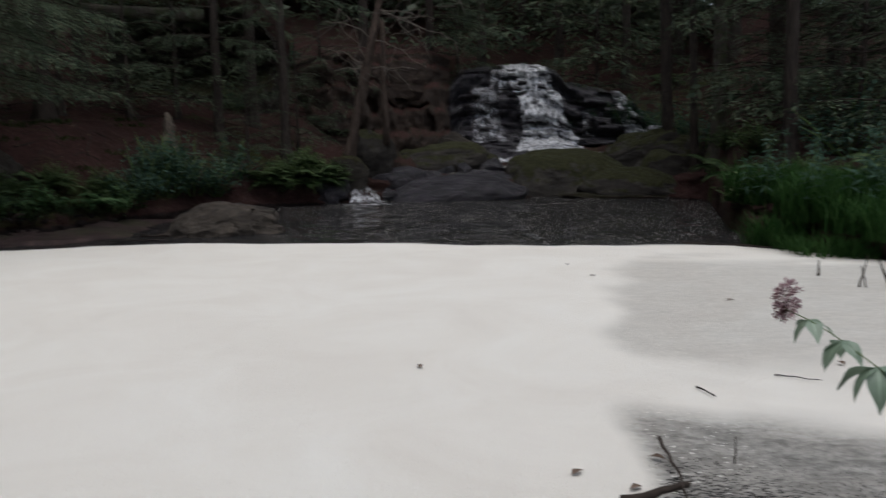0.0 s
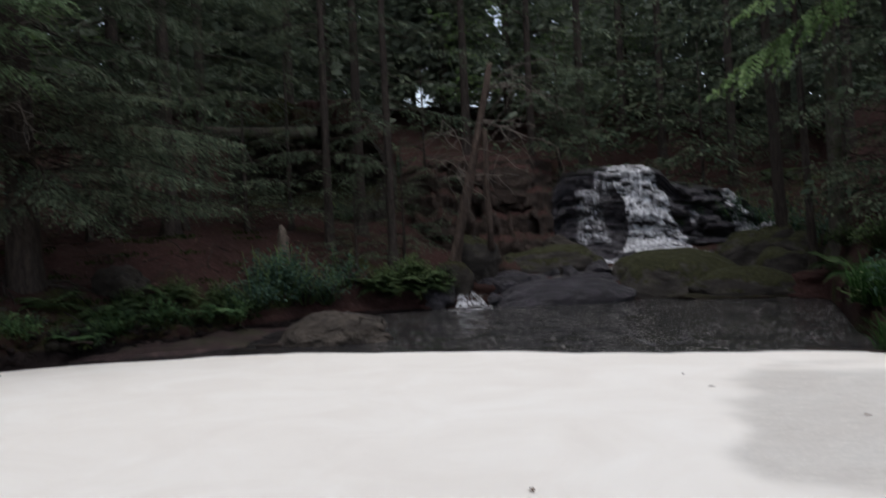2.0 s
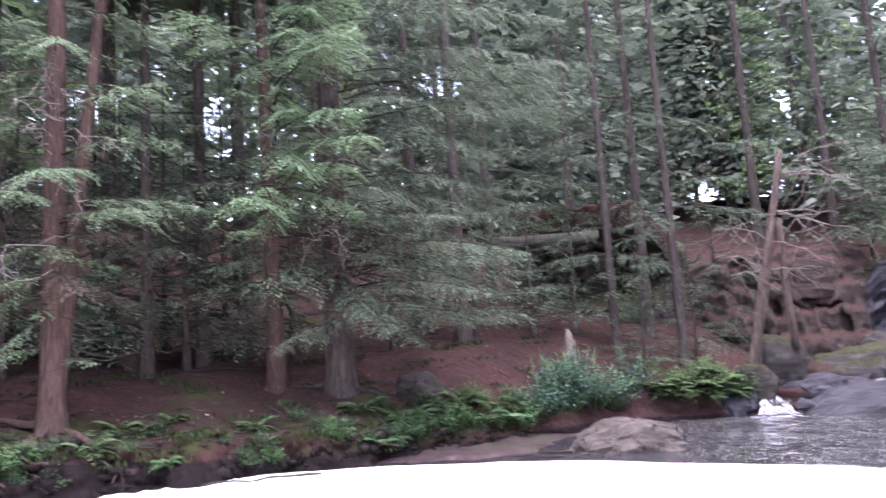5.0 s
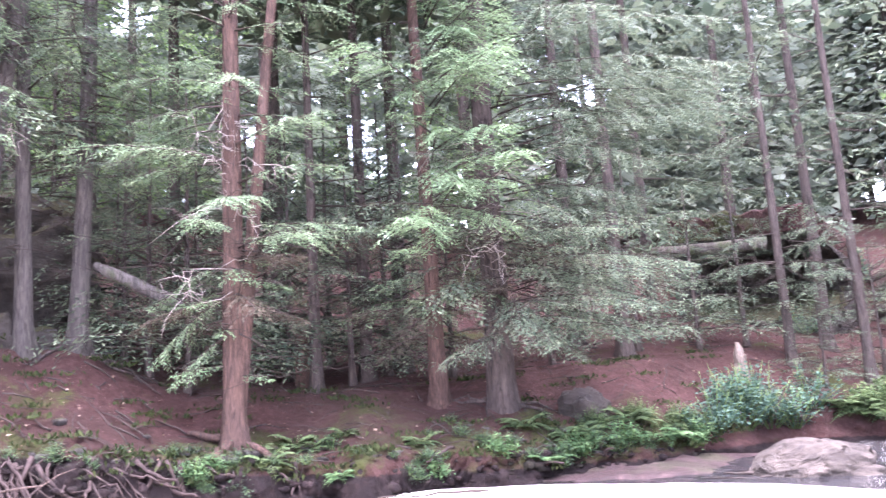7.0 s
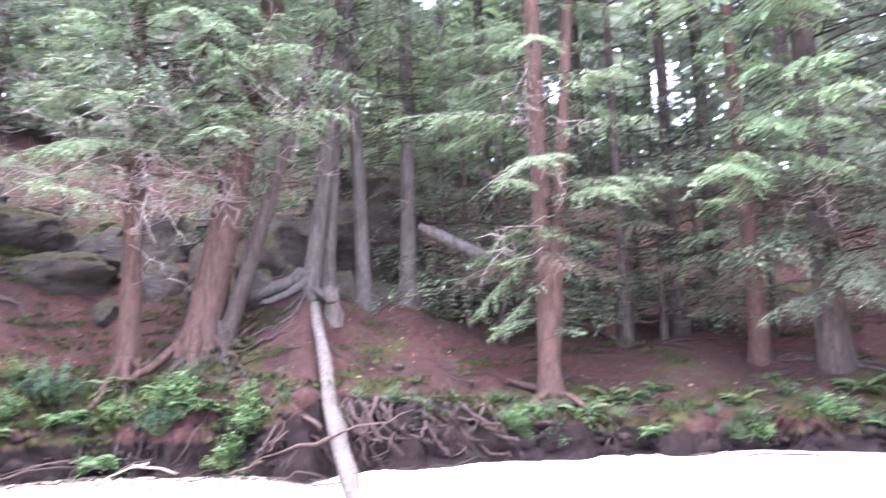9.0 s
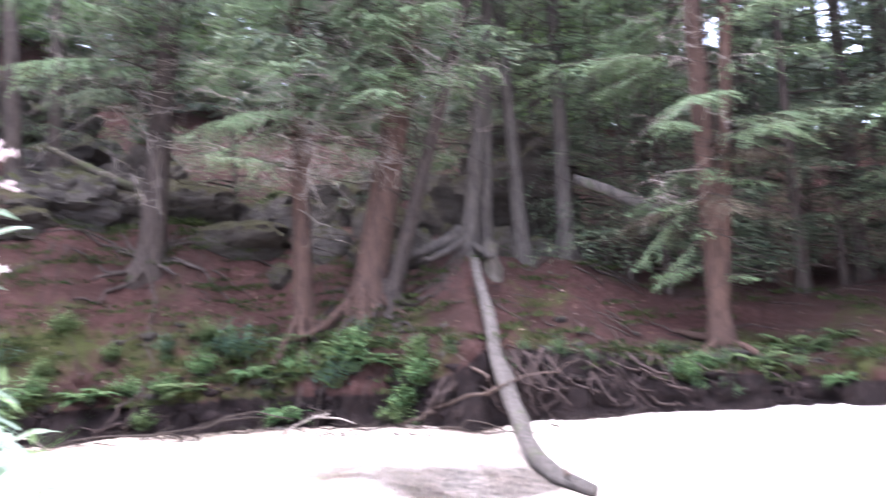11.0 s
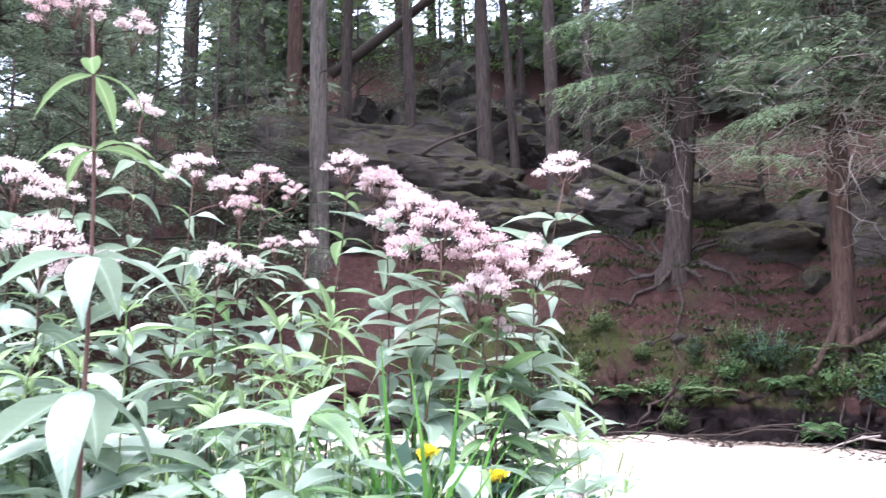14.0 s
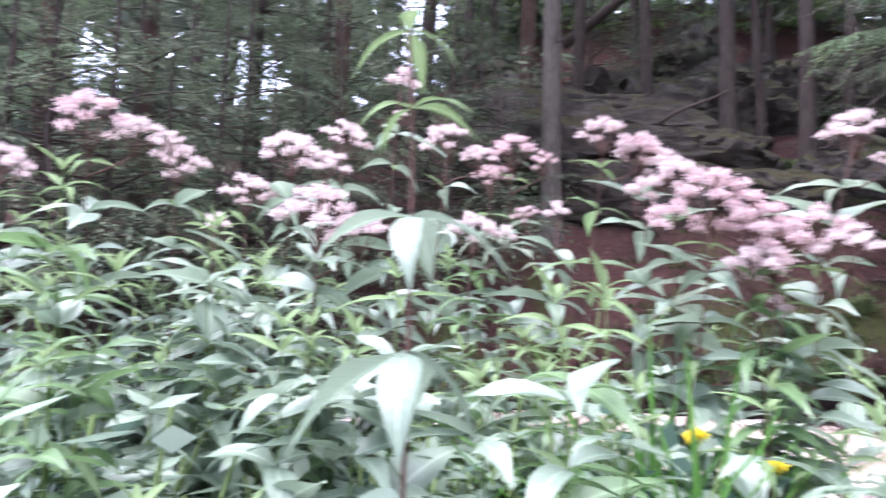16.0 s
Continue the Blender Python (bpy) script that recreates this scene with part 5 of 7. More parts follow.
rock(92.5, 15.2, (2.6, 1.4, 0.7), LEDGEROCK, "mossy bedded rock above the slope", 3.7, 0, (0, -4), 55, detail=5, rough=0.26, blocky=0.35)
rock(119.5, 15.5, (3.0, 1.8, 0.9), LEDGEROCK, "mossy bedded rock above the slope", 5.0, 0, (0, 4), 56, rough=0.26, blocky=0.5)
rock(88.0, 14.2, (2.0, 1.2, 0.5), LEDGEROCK, "mossy hollow-sided rock on the slope", 3.0, 0, (0, 0), 57, blocky=0.3)

# the cliff of the fall: treads and risers, from the lip down
STEPS = [(23.0, 3.55), (21.6, 3.32), (21.05, 3.22), (21.0, 2.72), (20.75, 2.62), (20.65, 2.2), (20.5, 1.75), (20.3, 1.62), (20.2, 1.4), (19.9, 1.3), (19.4, 1.1), (19.0, 0.7)]


def fall_profile(u, n=100):
    """The stepped face at the sideways place u: beds and blocks that stand out by turns."""
    t = np.linspace(0, len(STEPS) - 1, n)
    y = np.interp(t, range(len(STEPS)), [s[0] for s in STEPS])
    z = np.interp(t, range(len(STEPS)), [s[1] for s in STEPS])
    low = float(np.interp(u, (-2.4, -1.0, -0.5, 0.2, 2.0, 2.3, 3.4, 3.9, 4.6, 6.6), (0.6, 0.75, 0.98, 1.0, 0.98, 0.84, 0.76, 0.68, 0.45, 0.25)))
    for i in range(n):
        f = noise.fractal(Vector((u * 2.2, y[i] * 2, z[i] * 2.6)), 0.9, 2.0, 5)
        bed = math.floor(z[i] * 4.6 + 0.5 * math.sin(u * 0.9) + 0.25 * f)
        block = math.floor(u * 1.6 + bed * 0.37 + 0.2 * f)
        b = noise.noise(Vector((block * 1.93 + 0.3, bed * 2.37, 0.5)))
        fine = noise.noise(Vector((math.floor(u * 4.1) * 1.7, math.floor(z[i] * 11) * 1.3, 7.5)))
        y[i] += 0.42 * b + 0.1 * f + 0.2 * fine
        z[i] += 0.05 * f
    y -= 0.04 * (u - 1.3) ** 2 * (1 if u > 1.3 else 0.5) * np.clip((3.4 - z) / 2, 0, 1) * 0.6
    return y, 0.7 + (z - 0.7) * low


def build_fall():
    us = np.arange(-2.4, 6.6, 0.05)
    verts, n = [], 100
    for u in us:
        y, z = fall_profile(u, n)
        verts += [(u, a, b) for a, b in zip(y, z)]
    idx = np.arange(len(us) * n).reshape(len(us), n)
    faces = np.stack([idx[:-1, :-1], idx[:-1, 1:], idx[1:, 1:], idx[1:, :-1]], -1).reshape(-1, 4)
    tagged(new("fall_cliff", mesh_from("cliff", verts, faces, WETROCK, False)), "stepped black rock face wet from the waterfall", "cliff", kind="structure")
    top = thing("waterfall", "white water tumbling in tiers down dark rock", "waterfall", (0, 0, 0))

    def sheet(name, lo, hi, left, right, mat, proud, cols=26, label=""):
        """Water that follows the steps from row lo to row hi; left and right: sideways limits at top and foot."""
        lo, hi = int(lo * 100 / 60), int(hi * 100 / 60)
        vs, rows = [], hi - lo
        for i in range(cols):
            q = i / (cols - 1)
            u0, u1 = left[0] + (right[0] - left[0]) * q, left[1] + (right[1] - left[1]) * q
            for j in range(rows):
                s = j / (rows - 1)
                u = u0 + (u1 - u0) * s + 0.05 * noise.noise(Vector((i * 0.6, j * 0.35, 2)))
                y, z = fall_profile(round(u / 0.05) * 0.05, n)
                k = lo + j
                d = proud * (0.5 + 0.8 * noise.noise(Vector((u * 6, j * 0.4, 1))) ** 2 + 0.5 * math.sin(math.pi * q))
                vs.append((u, y[k] - d, z[k] + 0.5 * d + 0.02))
        idx = np.arange(cols * rows).reshape(cols, rows)
        f = np.stack([idx[:-1, :-1], idx[:-1, 1:], idx[1:, 1:], idx[1:, :-1]], -1).reshape(-1, 4)
        part(name, mesh_from(name, vs, f, mat, True), top, label)

    sheet("upper_sheet", 1, 24, (0.5, 0.98), (1.66, 2.0), WHITE, 0.1, 36)
    sheet("middle_sheet", 20, 41, (0.98, 1.1), (2.0, 2.5), WHITE, 0.13, 36)
    sheet("lower_sheet", 36, 57, (1.1, 0.8), (2.42, 2.6), WHITE, 0.1, 40)
    sheet("side_sheet", 16, 44, (-0.2, -0.2), (0.35, 0.65), THINWHITE, 0.07, 24, "thin broken strands of water")
    sheet("ledge_strand", 5, 20, (0.3, 0.3), (0.75, 0.85), THINWHITE, 0.05, 14, "thin strands running off the upper ledge")
    sheet("small_strand", 24, 36, (2.62, 2.62), (2.78, 2.84), THINWHITE, 0.05, 6)
    sheet("right_strand", 10, 36, (3.42, 3.7), (3.72, 4.4), WHITE, 0.12, 16, "separate small fall")
    for i, (x, y, z, w, d) in enumerate(((1.6, 19.5, 1.2, 1.9, 0.6), (2.1, 19.15, 1.08, 1.6, 0.5), (1.0, 19.0, 1.0, 0.9, 0.4), (0.2, 18.6, 0.97, 0.8, 0.25), (-1.7, 17.4, 0.73, 0.5, 0.2), (1.1, 17.75, 0.24, 1.0, 0.3), (-0.9, 18.6, 1.3, 0.35, 0.2), (4.2, 19.45, 1.62, 0.6, 0.3))):
        bm = bmesh.new()
        bmesh.ops.create_grid(bm, x_segments=16, y_segments=10, size=0.5)
        for v in bm.verts:
            h = 0.12 * max(0, 1 - (2 * v.co.length) ** 2) + 0.06 * noise.fractal(Vector((v.co.x * 7 + i, v.co.y * 7, 0)), 1, 2, 3)
            v.co = Vector((x + v.co.x * w, y + v.co.y * d, z + h))
        me = bpy.data.meshes.new("froth")
        bm.to_mesh(me)
        bm.free()
        me.materials.append(FROTH)
        part("froth", me, top)
    return top


build_fall()


def stream():
    """Dark water that runs from the foot of the fall round the boulder into the pond, and the small cascade."""
    path = [(1.9, 19.6, 1.22, 0.9), (0.9, 19.0, 1.0, 0.8), (-0.6, 18.3, 0.85, 0.8), (-1.6, 17.7, 0.72, 0.65), (-2.3, 17.1, 0.62, 0.4), (-2.55, 16.6, 0.5, 0.35), (-2.65, 16.2, 0.27, 0.45), (-2.6, 15.5, 0.26, 0.8)]
    vs, cols = [], 9
    pts = np.array(path)
    t = np.linspace(0, len(path) - 1, 60)
    c = np.stack([np.interp(t, range(len(path)), pts[:, k]) for k in range(4)], 1)
    tan = np.gradient(c[:, :2], axis=0)
    tan /= np.linalg.norm(tan, axis=1, keepdims=True)
    for row, d in zip(c, tan):
        for j in range(cols):
            q = j / (cols - 1) * 2 - 1
            x, y = row[0] - d[1] * q * row[3], row[1] + d[0] * q * row[3]
            vs.append((x, y, row[2] - 0.07 + 0.04 * noise.fractal(Vector((x * 3, y * 3, 0)), 1, 2, 3)))
    idx = np.arange(60 * cols).reshape(60, cols)
    f = np.stack([idx[:-1, :-1], idx[:-1, 1:], idx[1:, 1:], idx[1:, :-1]], -1).reshape(-1, 4)
    me = mesh_from("stream", vs, f, WATERMAT, True)
    me.attributes.new("foam", "FLOAT", "POINT").data.foreach_set("value", np.full(len(vs), 0.12, dtype=np.float32))
    me.attributes.new("fleck", "FLOAT", "POINT").data.foreach_set("value", np.full(len(vs), 1.0, dtype=np.float32))
    tagged(new("stream_water", me), "dark stream water streaked with froth", "water", kind="structure")
    casc = thing("small_cascade", "small white cascade spilling into the pond", "waterfall", (0, 0, 0))
    for top_az, foot_az, top_w, foot_w, mat in ((8.35, 8.3, 0.12, 0.26, CASCADE), (8.2, 7.65, 0.14, 0.3, CASCADE), (8.0, 6.95, 0.1, 0.26, CASCADE), (7.6, 6.3, 0.1, 0.22, THINWHITE)):
        vs = []
        for i in range(16):
            q = i / 15 - 0.5
            for j in range(24):
                s = j / 23
                r = 16.95 - 0.65 * s - 0.2 * max(0, s - 0.7) + 0.05 * noise.noise(Vector((q * 7, s * 5, top_az * 3)))
                x, y = polar(top_az + (foot_az - top_az) * s, r)
                w = top_w + (foot_w - top_w) * s ** 1.6
                z = max(0.56 - 0.31 * min(1, s / 0.8) ** 1.1, 0.265) + 0.03 * noise.noise(Vector((q * 9, s * 3, top_az))) + 0.012 * math.cos(math.pi * q)
                vs.append((x + q * w, y, z))
        idx = np.arange(16 * 24).reshape(16, 24)
        f = np.stack([idx[:-1, :-1], idx[:-1, 1:], idx[1:, 1:], idx[1:, :-1]], -1).reshape(-1, 4)
        part("spill", mesh_from("spill", vs, f, mat, True), casc)
    vs = []
    for i in range(60):
        for j in range(8):
            az, r = 9.2 - 6.0 * i / 59, 15.95 + 0.3 * noise.noise(Vector((i * 0.17, 5, 1))) - 0.15 * (1 - i / 59) + (0.1 + 0.3 * (1 - i / 59)) * j / 7
            z = WATER + 0.012 + 0.035 * max(0, noise.noise(Vector((az * 3, r * 6, 0)))) * (1 - i / 59) - 0.03 * (abs(j - 3.5) / 3.5) ** 2 - 0.02 * (i / 59) ** 2
            vs.append((*polar(az, r), z))
    idx = np.arange(480).reshape(60, 8)
    f = np.stack([idx[:-1, :-1], idx[:-1, 1:], idx[1:, 1:], idx[1:, :-1]], -1).reshape(-1, 4)
    part("froth", mesh_from("froth", vs, f, FROTH, True), casc)


stream()

# ---- dead wood ----


def pole(name, label, pts, radii, mat, category="log", sides=10, rough=0.06, group=""):
    me = tubes_mesh(name, [(pts, radii)], mat, sides, True, rough)
    return tagged(new(name, me), label, category, group)


def on(az, r, z):
    return (*polar(az, r), z)


log = pole("fallen_log", "pale bare log lying from the bank down into the foam", crooked(on(71.4, 11.2, 2.35), on(70.4, 9.6, 1.05), 6, 0.05).tolist() + crooked(on(70.0, 9.2, 0.85), on(68.2, 7.0, 0.3), 6, 0.06).tolist() + [on(66.8, 6.3, 0.27), on(64.6, 5.7, 0.3)],
           [0.062, 0.07, 0.07, 0.076, 0.074, 0.08, 0.112, 0.09, 0.082, 0.09, 0.08, 0.085, 0.07, 0.04], BIRCHLOG, sides=14, rough=0.1)
for a, b, w in (((70.2, 8.6, 0.8), (75.8, 10.0, 0.4), 0.03), ((70.2, 8.6, 0.8), (64.5, 8.5, 1.05), 0.02), ((71.0, 9.3, 0.85), (74.2, 10.2, 1.2), 0.03), ((67.2, 6.6, 0.28), (66.2, 5.7, 0.42), 0.035), ((75.0, 9.8, 0.45), (77.5, 10.0, 0.3), 0.03)):
    me = tubes_mesh("branch", [(crooked(on(*a), on(*b), 7, 0.2), np.linspace(w * 0.8, w * 0.25, 7))], SNAGWOOD, 6, True, 0.06)
    part("branch", me, log)
pole("propped_log", "broken pale log propped on the slope", crooked(on(63.9, 12.7, 3.66), on(58.4, 12.7, 3.05), 6, 0.03), [0.06, 0.1, 0.1, 0.095, 0.09, 0.07], BIRCHLOG, rough=0.1)
pole("fallen_tree", "dark fallen trunk leaning across the ridge", crooked(on(108.0, 19.2, 10.8), on(118.0, 19.2, 8.1), 6, 0.02), [0.09, 0.1, 0.11, 0.115, 0.12, 0.12], TWIG, "fallen tree")
pole("slope_log", "grey log lying up the mossy slope", crooked(on(99.7, 15.3, 4.95), on(94.8, 14.9, 4.2), 7, 0.05), np.linspace(0.05, 0.08, 7), MOSSBARK, rough=0.15)
pole("bent_branch", "bent bare branch lying on the ledge", crooked(on(111.5, 14.4, 4.95), on(106.8, 14.4, 5.5), 6, 0.12), np.linspace(0.04, 0.015, 6), TWIG, "branch")
pole("mossy_log", "moss-covered log across the dark hollow", crooked(on(25.5, 18.2, 4.25), on(18.0, 18.2, 4.2), 6, 0.02), [0.13] * 6, MOSSBARK)


def stump(az, r, h, w, mat, label, seed):
    g = ground_at(az, r)
    rs = np.random.default_rng(seed)
    v, f = tube_data(crooked((0, 0, -0.1), (rs.uniform(-0.05, 0.05), 0, h), 7, 0.06, 0, rs), np.linspace(w * 0.62, w * 0.42, 7), 9, seed, 0.12)
    v[-9:, 2] += rs.uniform(-0.45, 0.12, 9) * h
    ob = new("tree_stump", mesh_from("stump", v, f, mat, False))
    ob.location = g
    tagged(ob, label, "stump", "stumps")


stump(20.6, 15.6, 0.85, 0.24, STUMPWOOD, "splintered pale stump on the needle slope", 1)
stump(50.5, 14.6, 1.2, 0.24, REDBARK, "broken stump with peeled wood", 2)
stump(70.1, 12.0, 0.55, 0.24, MOSSBARK, "rotten stump among the boulders", 3)


def snag():
    """Dead leaning tree with bare branches beside the stream."""
    g = ground_at(8.8, 17.2)
    top = thing("dead_tree", "dead leaning tree with peeled bark and bare twisted branches", "dead tree", g)
    R = lambda az, r, z: np.array((*polar(az, r), z)) - np.array(g)
    rs = np.random.default_rng(3)
    main = crooked(R(8.8, 17.2, g.z - 0.1), R(5.5, 17.0, 5.35), 9, 0.03, 0, rs)
    part("trunk", tubes_mesh("trunk", [(main, [0.13, 0.1, 0.095, 0.09, 0.088, 0.085, 0.08, 0.075, 0.05])], SNAGWOOD, 10, True, 0.08), top)
    part("second_trunk", tubes_mesh("second_trunk", [(crooked(R(9.2, 17.1, g.z - 0.1), R(6.4, 17.0, 4.0), 8, 0.04, 0, rs), np.linspace(0.1, 0.05, 8))], SNAGWOOD, 9, True, 0.08), top)
    part("upright_pole", tubes_mesh("pole", [(crooked(R(6.0, 17.3, 1.4), R(6.1, 17.3, 4.0), 7, 0.03, 0, rs), np.linspace(0.08, 0.05, 7))], SNAGWOOD, 8, True, 0.08), top)
    items = []
    for az, r, z, f0 in ((1.3, 16.6, 5.2, 0.95), (1.8, 16.6, 4.5, 0.9), (2.5, 16.6, 3.9, 0.85), (3.2, 16.5, 3.6, 0.78), (1.0, 16.4, 3.4, 0.82), (9.0, 16.5, 4.1, 0.62), (10.2, 16.5, 3.3, 0.62), (9.4, 16.5, 2.9, 0.6), (3.8, 16.5, 2.9, 0.6), (4.4, 16.6, 3.2, 0.7), (0.6, 16.6, 4.2, 0.88), (10.0, 16.8, 3.9, 0.7), (2.2, 16.5, 4.9, 0.93)):
        s = main[int(f0 * 8)]
        p = crooked(s, R(az, r, z), 8, 0.22, -0.08, rs)
        items.append((p, np.linspace(0.015, 0.005, 8)))
        for _ in range(5):
            b = p[rs.integers(2, 8)]
            items.append((crooked(b, b + np.array([rs.uniform(-0.7, 0.7), rs.uniform(-0.3, 0.3), rs.uniform(-0.9, 0.2)]), 6, 0.25, 0, rs), np.linspace(0.008, 0.003, 6)))
    for it in items:
        part("bare_branch", tubes_mesh("bare_branch", [it], SNAGTWIG, 4), top)


snag()

# roots and driftwood at the foot of the eroded bank
rs = np.random.default_rng(17)


def roots(az0, az1, count, seed):
    rs = np.random.default_rng(seed)
    for i in range(count):
        az = rs.uniform(az0, az1)
        sh = float(table(SHORE, az))
        zt = float(table(BANK, az))
        a = on(az, sh + rs.uniform(0.3, 0.6), zt + rs.uniform(-0.1, 0.05))
        b = on(az + rs.uniform(-4, 4), sh + rs.uniform(-0.12, 0.22), WATER + rs.uniform(0, 0.5))
        w = 0.008 + 0.028 * rs.random() ** 2
        pole("root", "bare root hanging from the eroded bank", crooked(a, b, 8, 0.35, rs.uniform(0, 0.2), rs), np.linspace(w, w * 0.4, 8), ROOTBARK, "root", 5, 0.1, "roots of the bank")


def bank_clods():
    """Lumps of soil, moss cushions and stones of the eroded bank: too many to count."""
    rs = np.random.default_rng(19)
    bm = bmesh.new()
    bmesh.ops.create_icosphere(bm, subdivisions=1, radius=1.0)
    ball = np.array([v.co for v in bm.verts])
    tri = np.array([[v.index for v in f.verts] for f in bm.faces])
    bm.free()
    for name, mat, count, lab in (("soil_crumbs", SOIL, 420, "dark crumbs of soil along the eroded bank"), ("moss_cushions", MOSSROCK, 260, "mossy lumps along the edge of the bank")):
        vs, fs = [], []
        for i in range(count):
            az = rs.uniform(24, 124)
            sh, zb = float(table(SHORE, az)), float(table(BANK, az))
            f = rs.random() if mat is SOIL else rs.uniform(0.75, 1.0)
            w = 0.02 + 0.09 * rs.random() ** 2.5
            c = np.array((*polar(az, sh + 0.02 + 0.45 * f + (rs.uniform(0, 0.9) if mat is not SOIL else 0)), 0.0))
            g = float(land(c[0], c[1]))
            c[2] = g - 0.3 * w
            bump = np.array([1 + 0.45 * noise.noise(Vector(p * 1.7) + Vector((i * 3.1, 0, 0))) for p in ball])
            vs.append(ball * bump[:, None] * [w * rs.uniform(0.7, 1.6), w * rs.uniform(0.7, 1.6), w * rs.uniform(0.5, 1.0)] + c)
            fs.append(tri + len(ball) * i)
        tagged(new(name, mesh_from(name, np.concatenate(vs), np.concatenate(fs), mat, True)), lab, "bank", kind="stuff")


bank_clods()
roots(58, 73, 90, 4)
roots(84, 112, 22, 7)
roots(28, 46, 12, 8)
roots(74, 84, 8, 5)
roots(46, 58, 8, 6)
for i in range(16):
    az = rs.uniform(74, 108)
    sh = float(table(SHORE, az))
    a = on(az, sh + rs.uniform(-0.5, 0.3), WATER + rs.uniform(0.03, 0.3))
    b = on(az + rs.uniform(-9, 9), sh + rs.uniform(-0.9, 0.1), WATER + rs.uniform(0.0, 0.2))
    w = rs.uniform(0.008, 0.024)
    pole("driftwood", "dark dead branch washed against the bank", crooked(a, b, 7, 0.2, -0.05, rs), np.linspace(w, w * 0.4, 7), TWIG if i % 4 else PALETWIG, "branch", 6, 0.1, "driftwood")


def tree_roots(az, r, count, reach, seed, mat=BARK):
    rs = np.random.default_rng(seed)
    for i in range(count):
        th = rs.uniform(0, 360)
        pts = []
        g0 = ground_at(az, r)
        for k in range(7):
            d = 0.1 + reach * k / 6 * rs.uniform(0.9, 1.1)
            x, y = g0.x + d * math.cos(radians(th)), g0.y + d * math.sin(radians(th))
            th += rs.uniform(-14, 14)
            z = float(land(np.array(x), np.array(y)))
            pts.append((x, y, z + bumpy(x, y, z) + 0.05 * (1 - k / 6) + 0.01))
        pole("root", "surface root spreading over the needles", pts, np.linspace(0.038, 0.008, 7), mat, "root", 6, 0.1, "roots on the slope")


for az, r, c, reach in ((93.8, 13.6, 10, 1.6), (83.7, 11.75, 9, 1.0), (78.6, 11.8, 12, 1.4), (71.8, 12.2, 6, 1.0), (55.0, 11.3, 6, 0.9), (36.6, 13.0, 5, 0.9), (64.8, 13.1, 5, 0.9)):
    tree_roots(az, r, c, reach, int(az * 10))


def stilt_roots(top, mat, seed, items):
    """Thick roots that leave the trunk above the ground and clasp the bank; items: (bearing, reach, height, drop, radius)."""
    g = np.array(top.location)
    rs = np.random.default_rng(seed)
    for th, reach, h, drop, w in items:
        d = np.array([math.cos(radians(th)), math.sin(radians(th)), 0])
        pts = []
        for k in range(8):
            q = k / 7
            p = g + d * (0.06 + reach * q) + [0, 0, h * (1 - q) ** 1.6]
            z = float(land(p[0], p[1])) + 0.02
            p[2] = max(g[2] + h * (1 - q) ** 1.8 - drop * q, z) if k else g[2] + h
            pts.append(p - g + rs.standard_normal(3) * 0.015)
        part("root", tubes_mesh("root", [(pts, np.linspace(w, w * 0.5, 8))], mat, 8, True, 0.08), top)


stilt_roots(ta, REDBARK, 31, ((-15, 0.55, 0.5, 0.35, 0.075), (40, 0.5, 0.4, 0.25, 0.06), (-60, 0.55, 0.45, 0.3, 0.065), (95, 0.7, 0.3, 0.1, 0.05)))
stilt_roots(tb, REDBARK, 32, ((-20, 0.7, 0.5, 0.4, 0.1), (45, 0.8, 0.4, 0.2, 0.08), (-70, 0.9, 0.4, 0.3, 0.085), (100, 0.8, 0.3, 0.1, 0.07)))
stilt_roots(tc, BARK, 33, ((0, 0.5, 0.45, 0.35, 0.065), (60, 0.6, 0.35, 0.2, 0.05), (-45, 0.5, 0.4, 0.3, 0.055)))
stilt_roots(td, GREYBARK, 34, ((-95, 1.3, 0.35, 0.05, 0.11), (-60, 0.9, 0.25, 0.1, 0.07), (20, 0.6, 0.2, 0.1, 0.06)))
stilt_roots(tg, BARK, 35, ((-20, 0.6, 0.22, 0.2, 0.05), (35, 0.7, 0.2, 0.1, 0.045), (-75, 0.8, 0.18, 0.1, 0.045), (70, 0.8, 0.15, 0.05, 0.04)))
stilt_roots(t1, REDBARK, 36, ((-60, 0.6, 0.25, 0.1, 0.08), (-150, 0.6, 0.25, 0.05, 0.07), (10, 0.6, 0.2, 0.1, 0.07)))

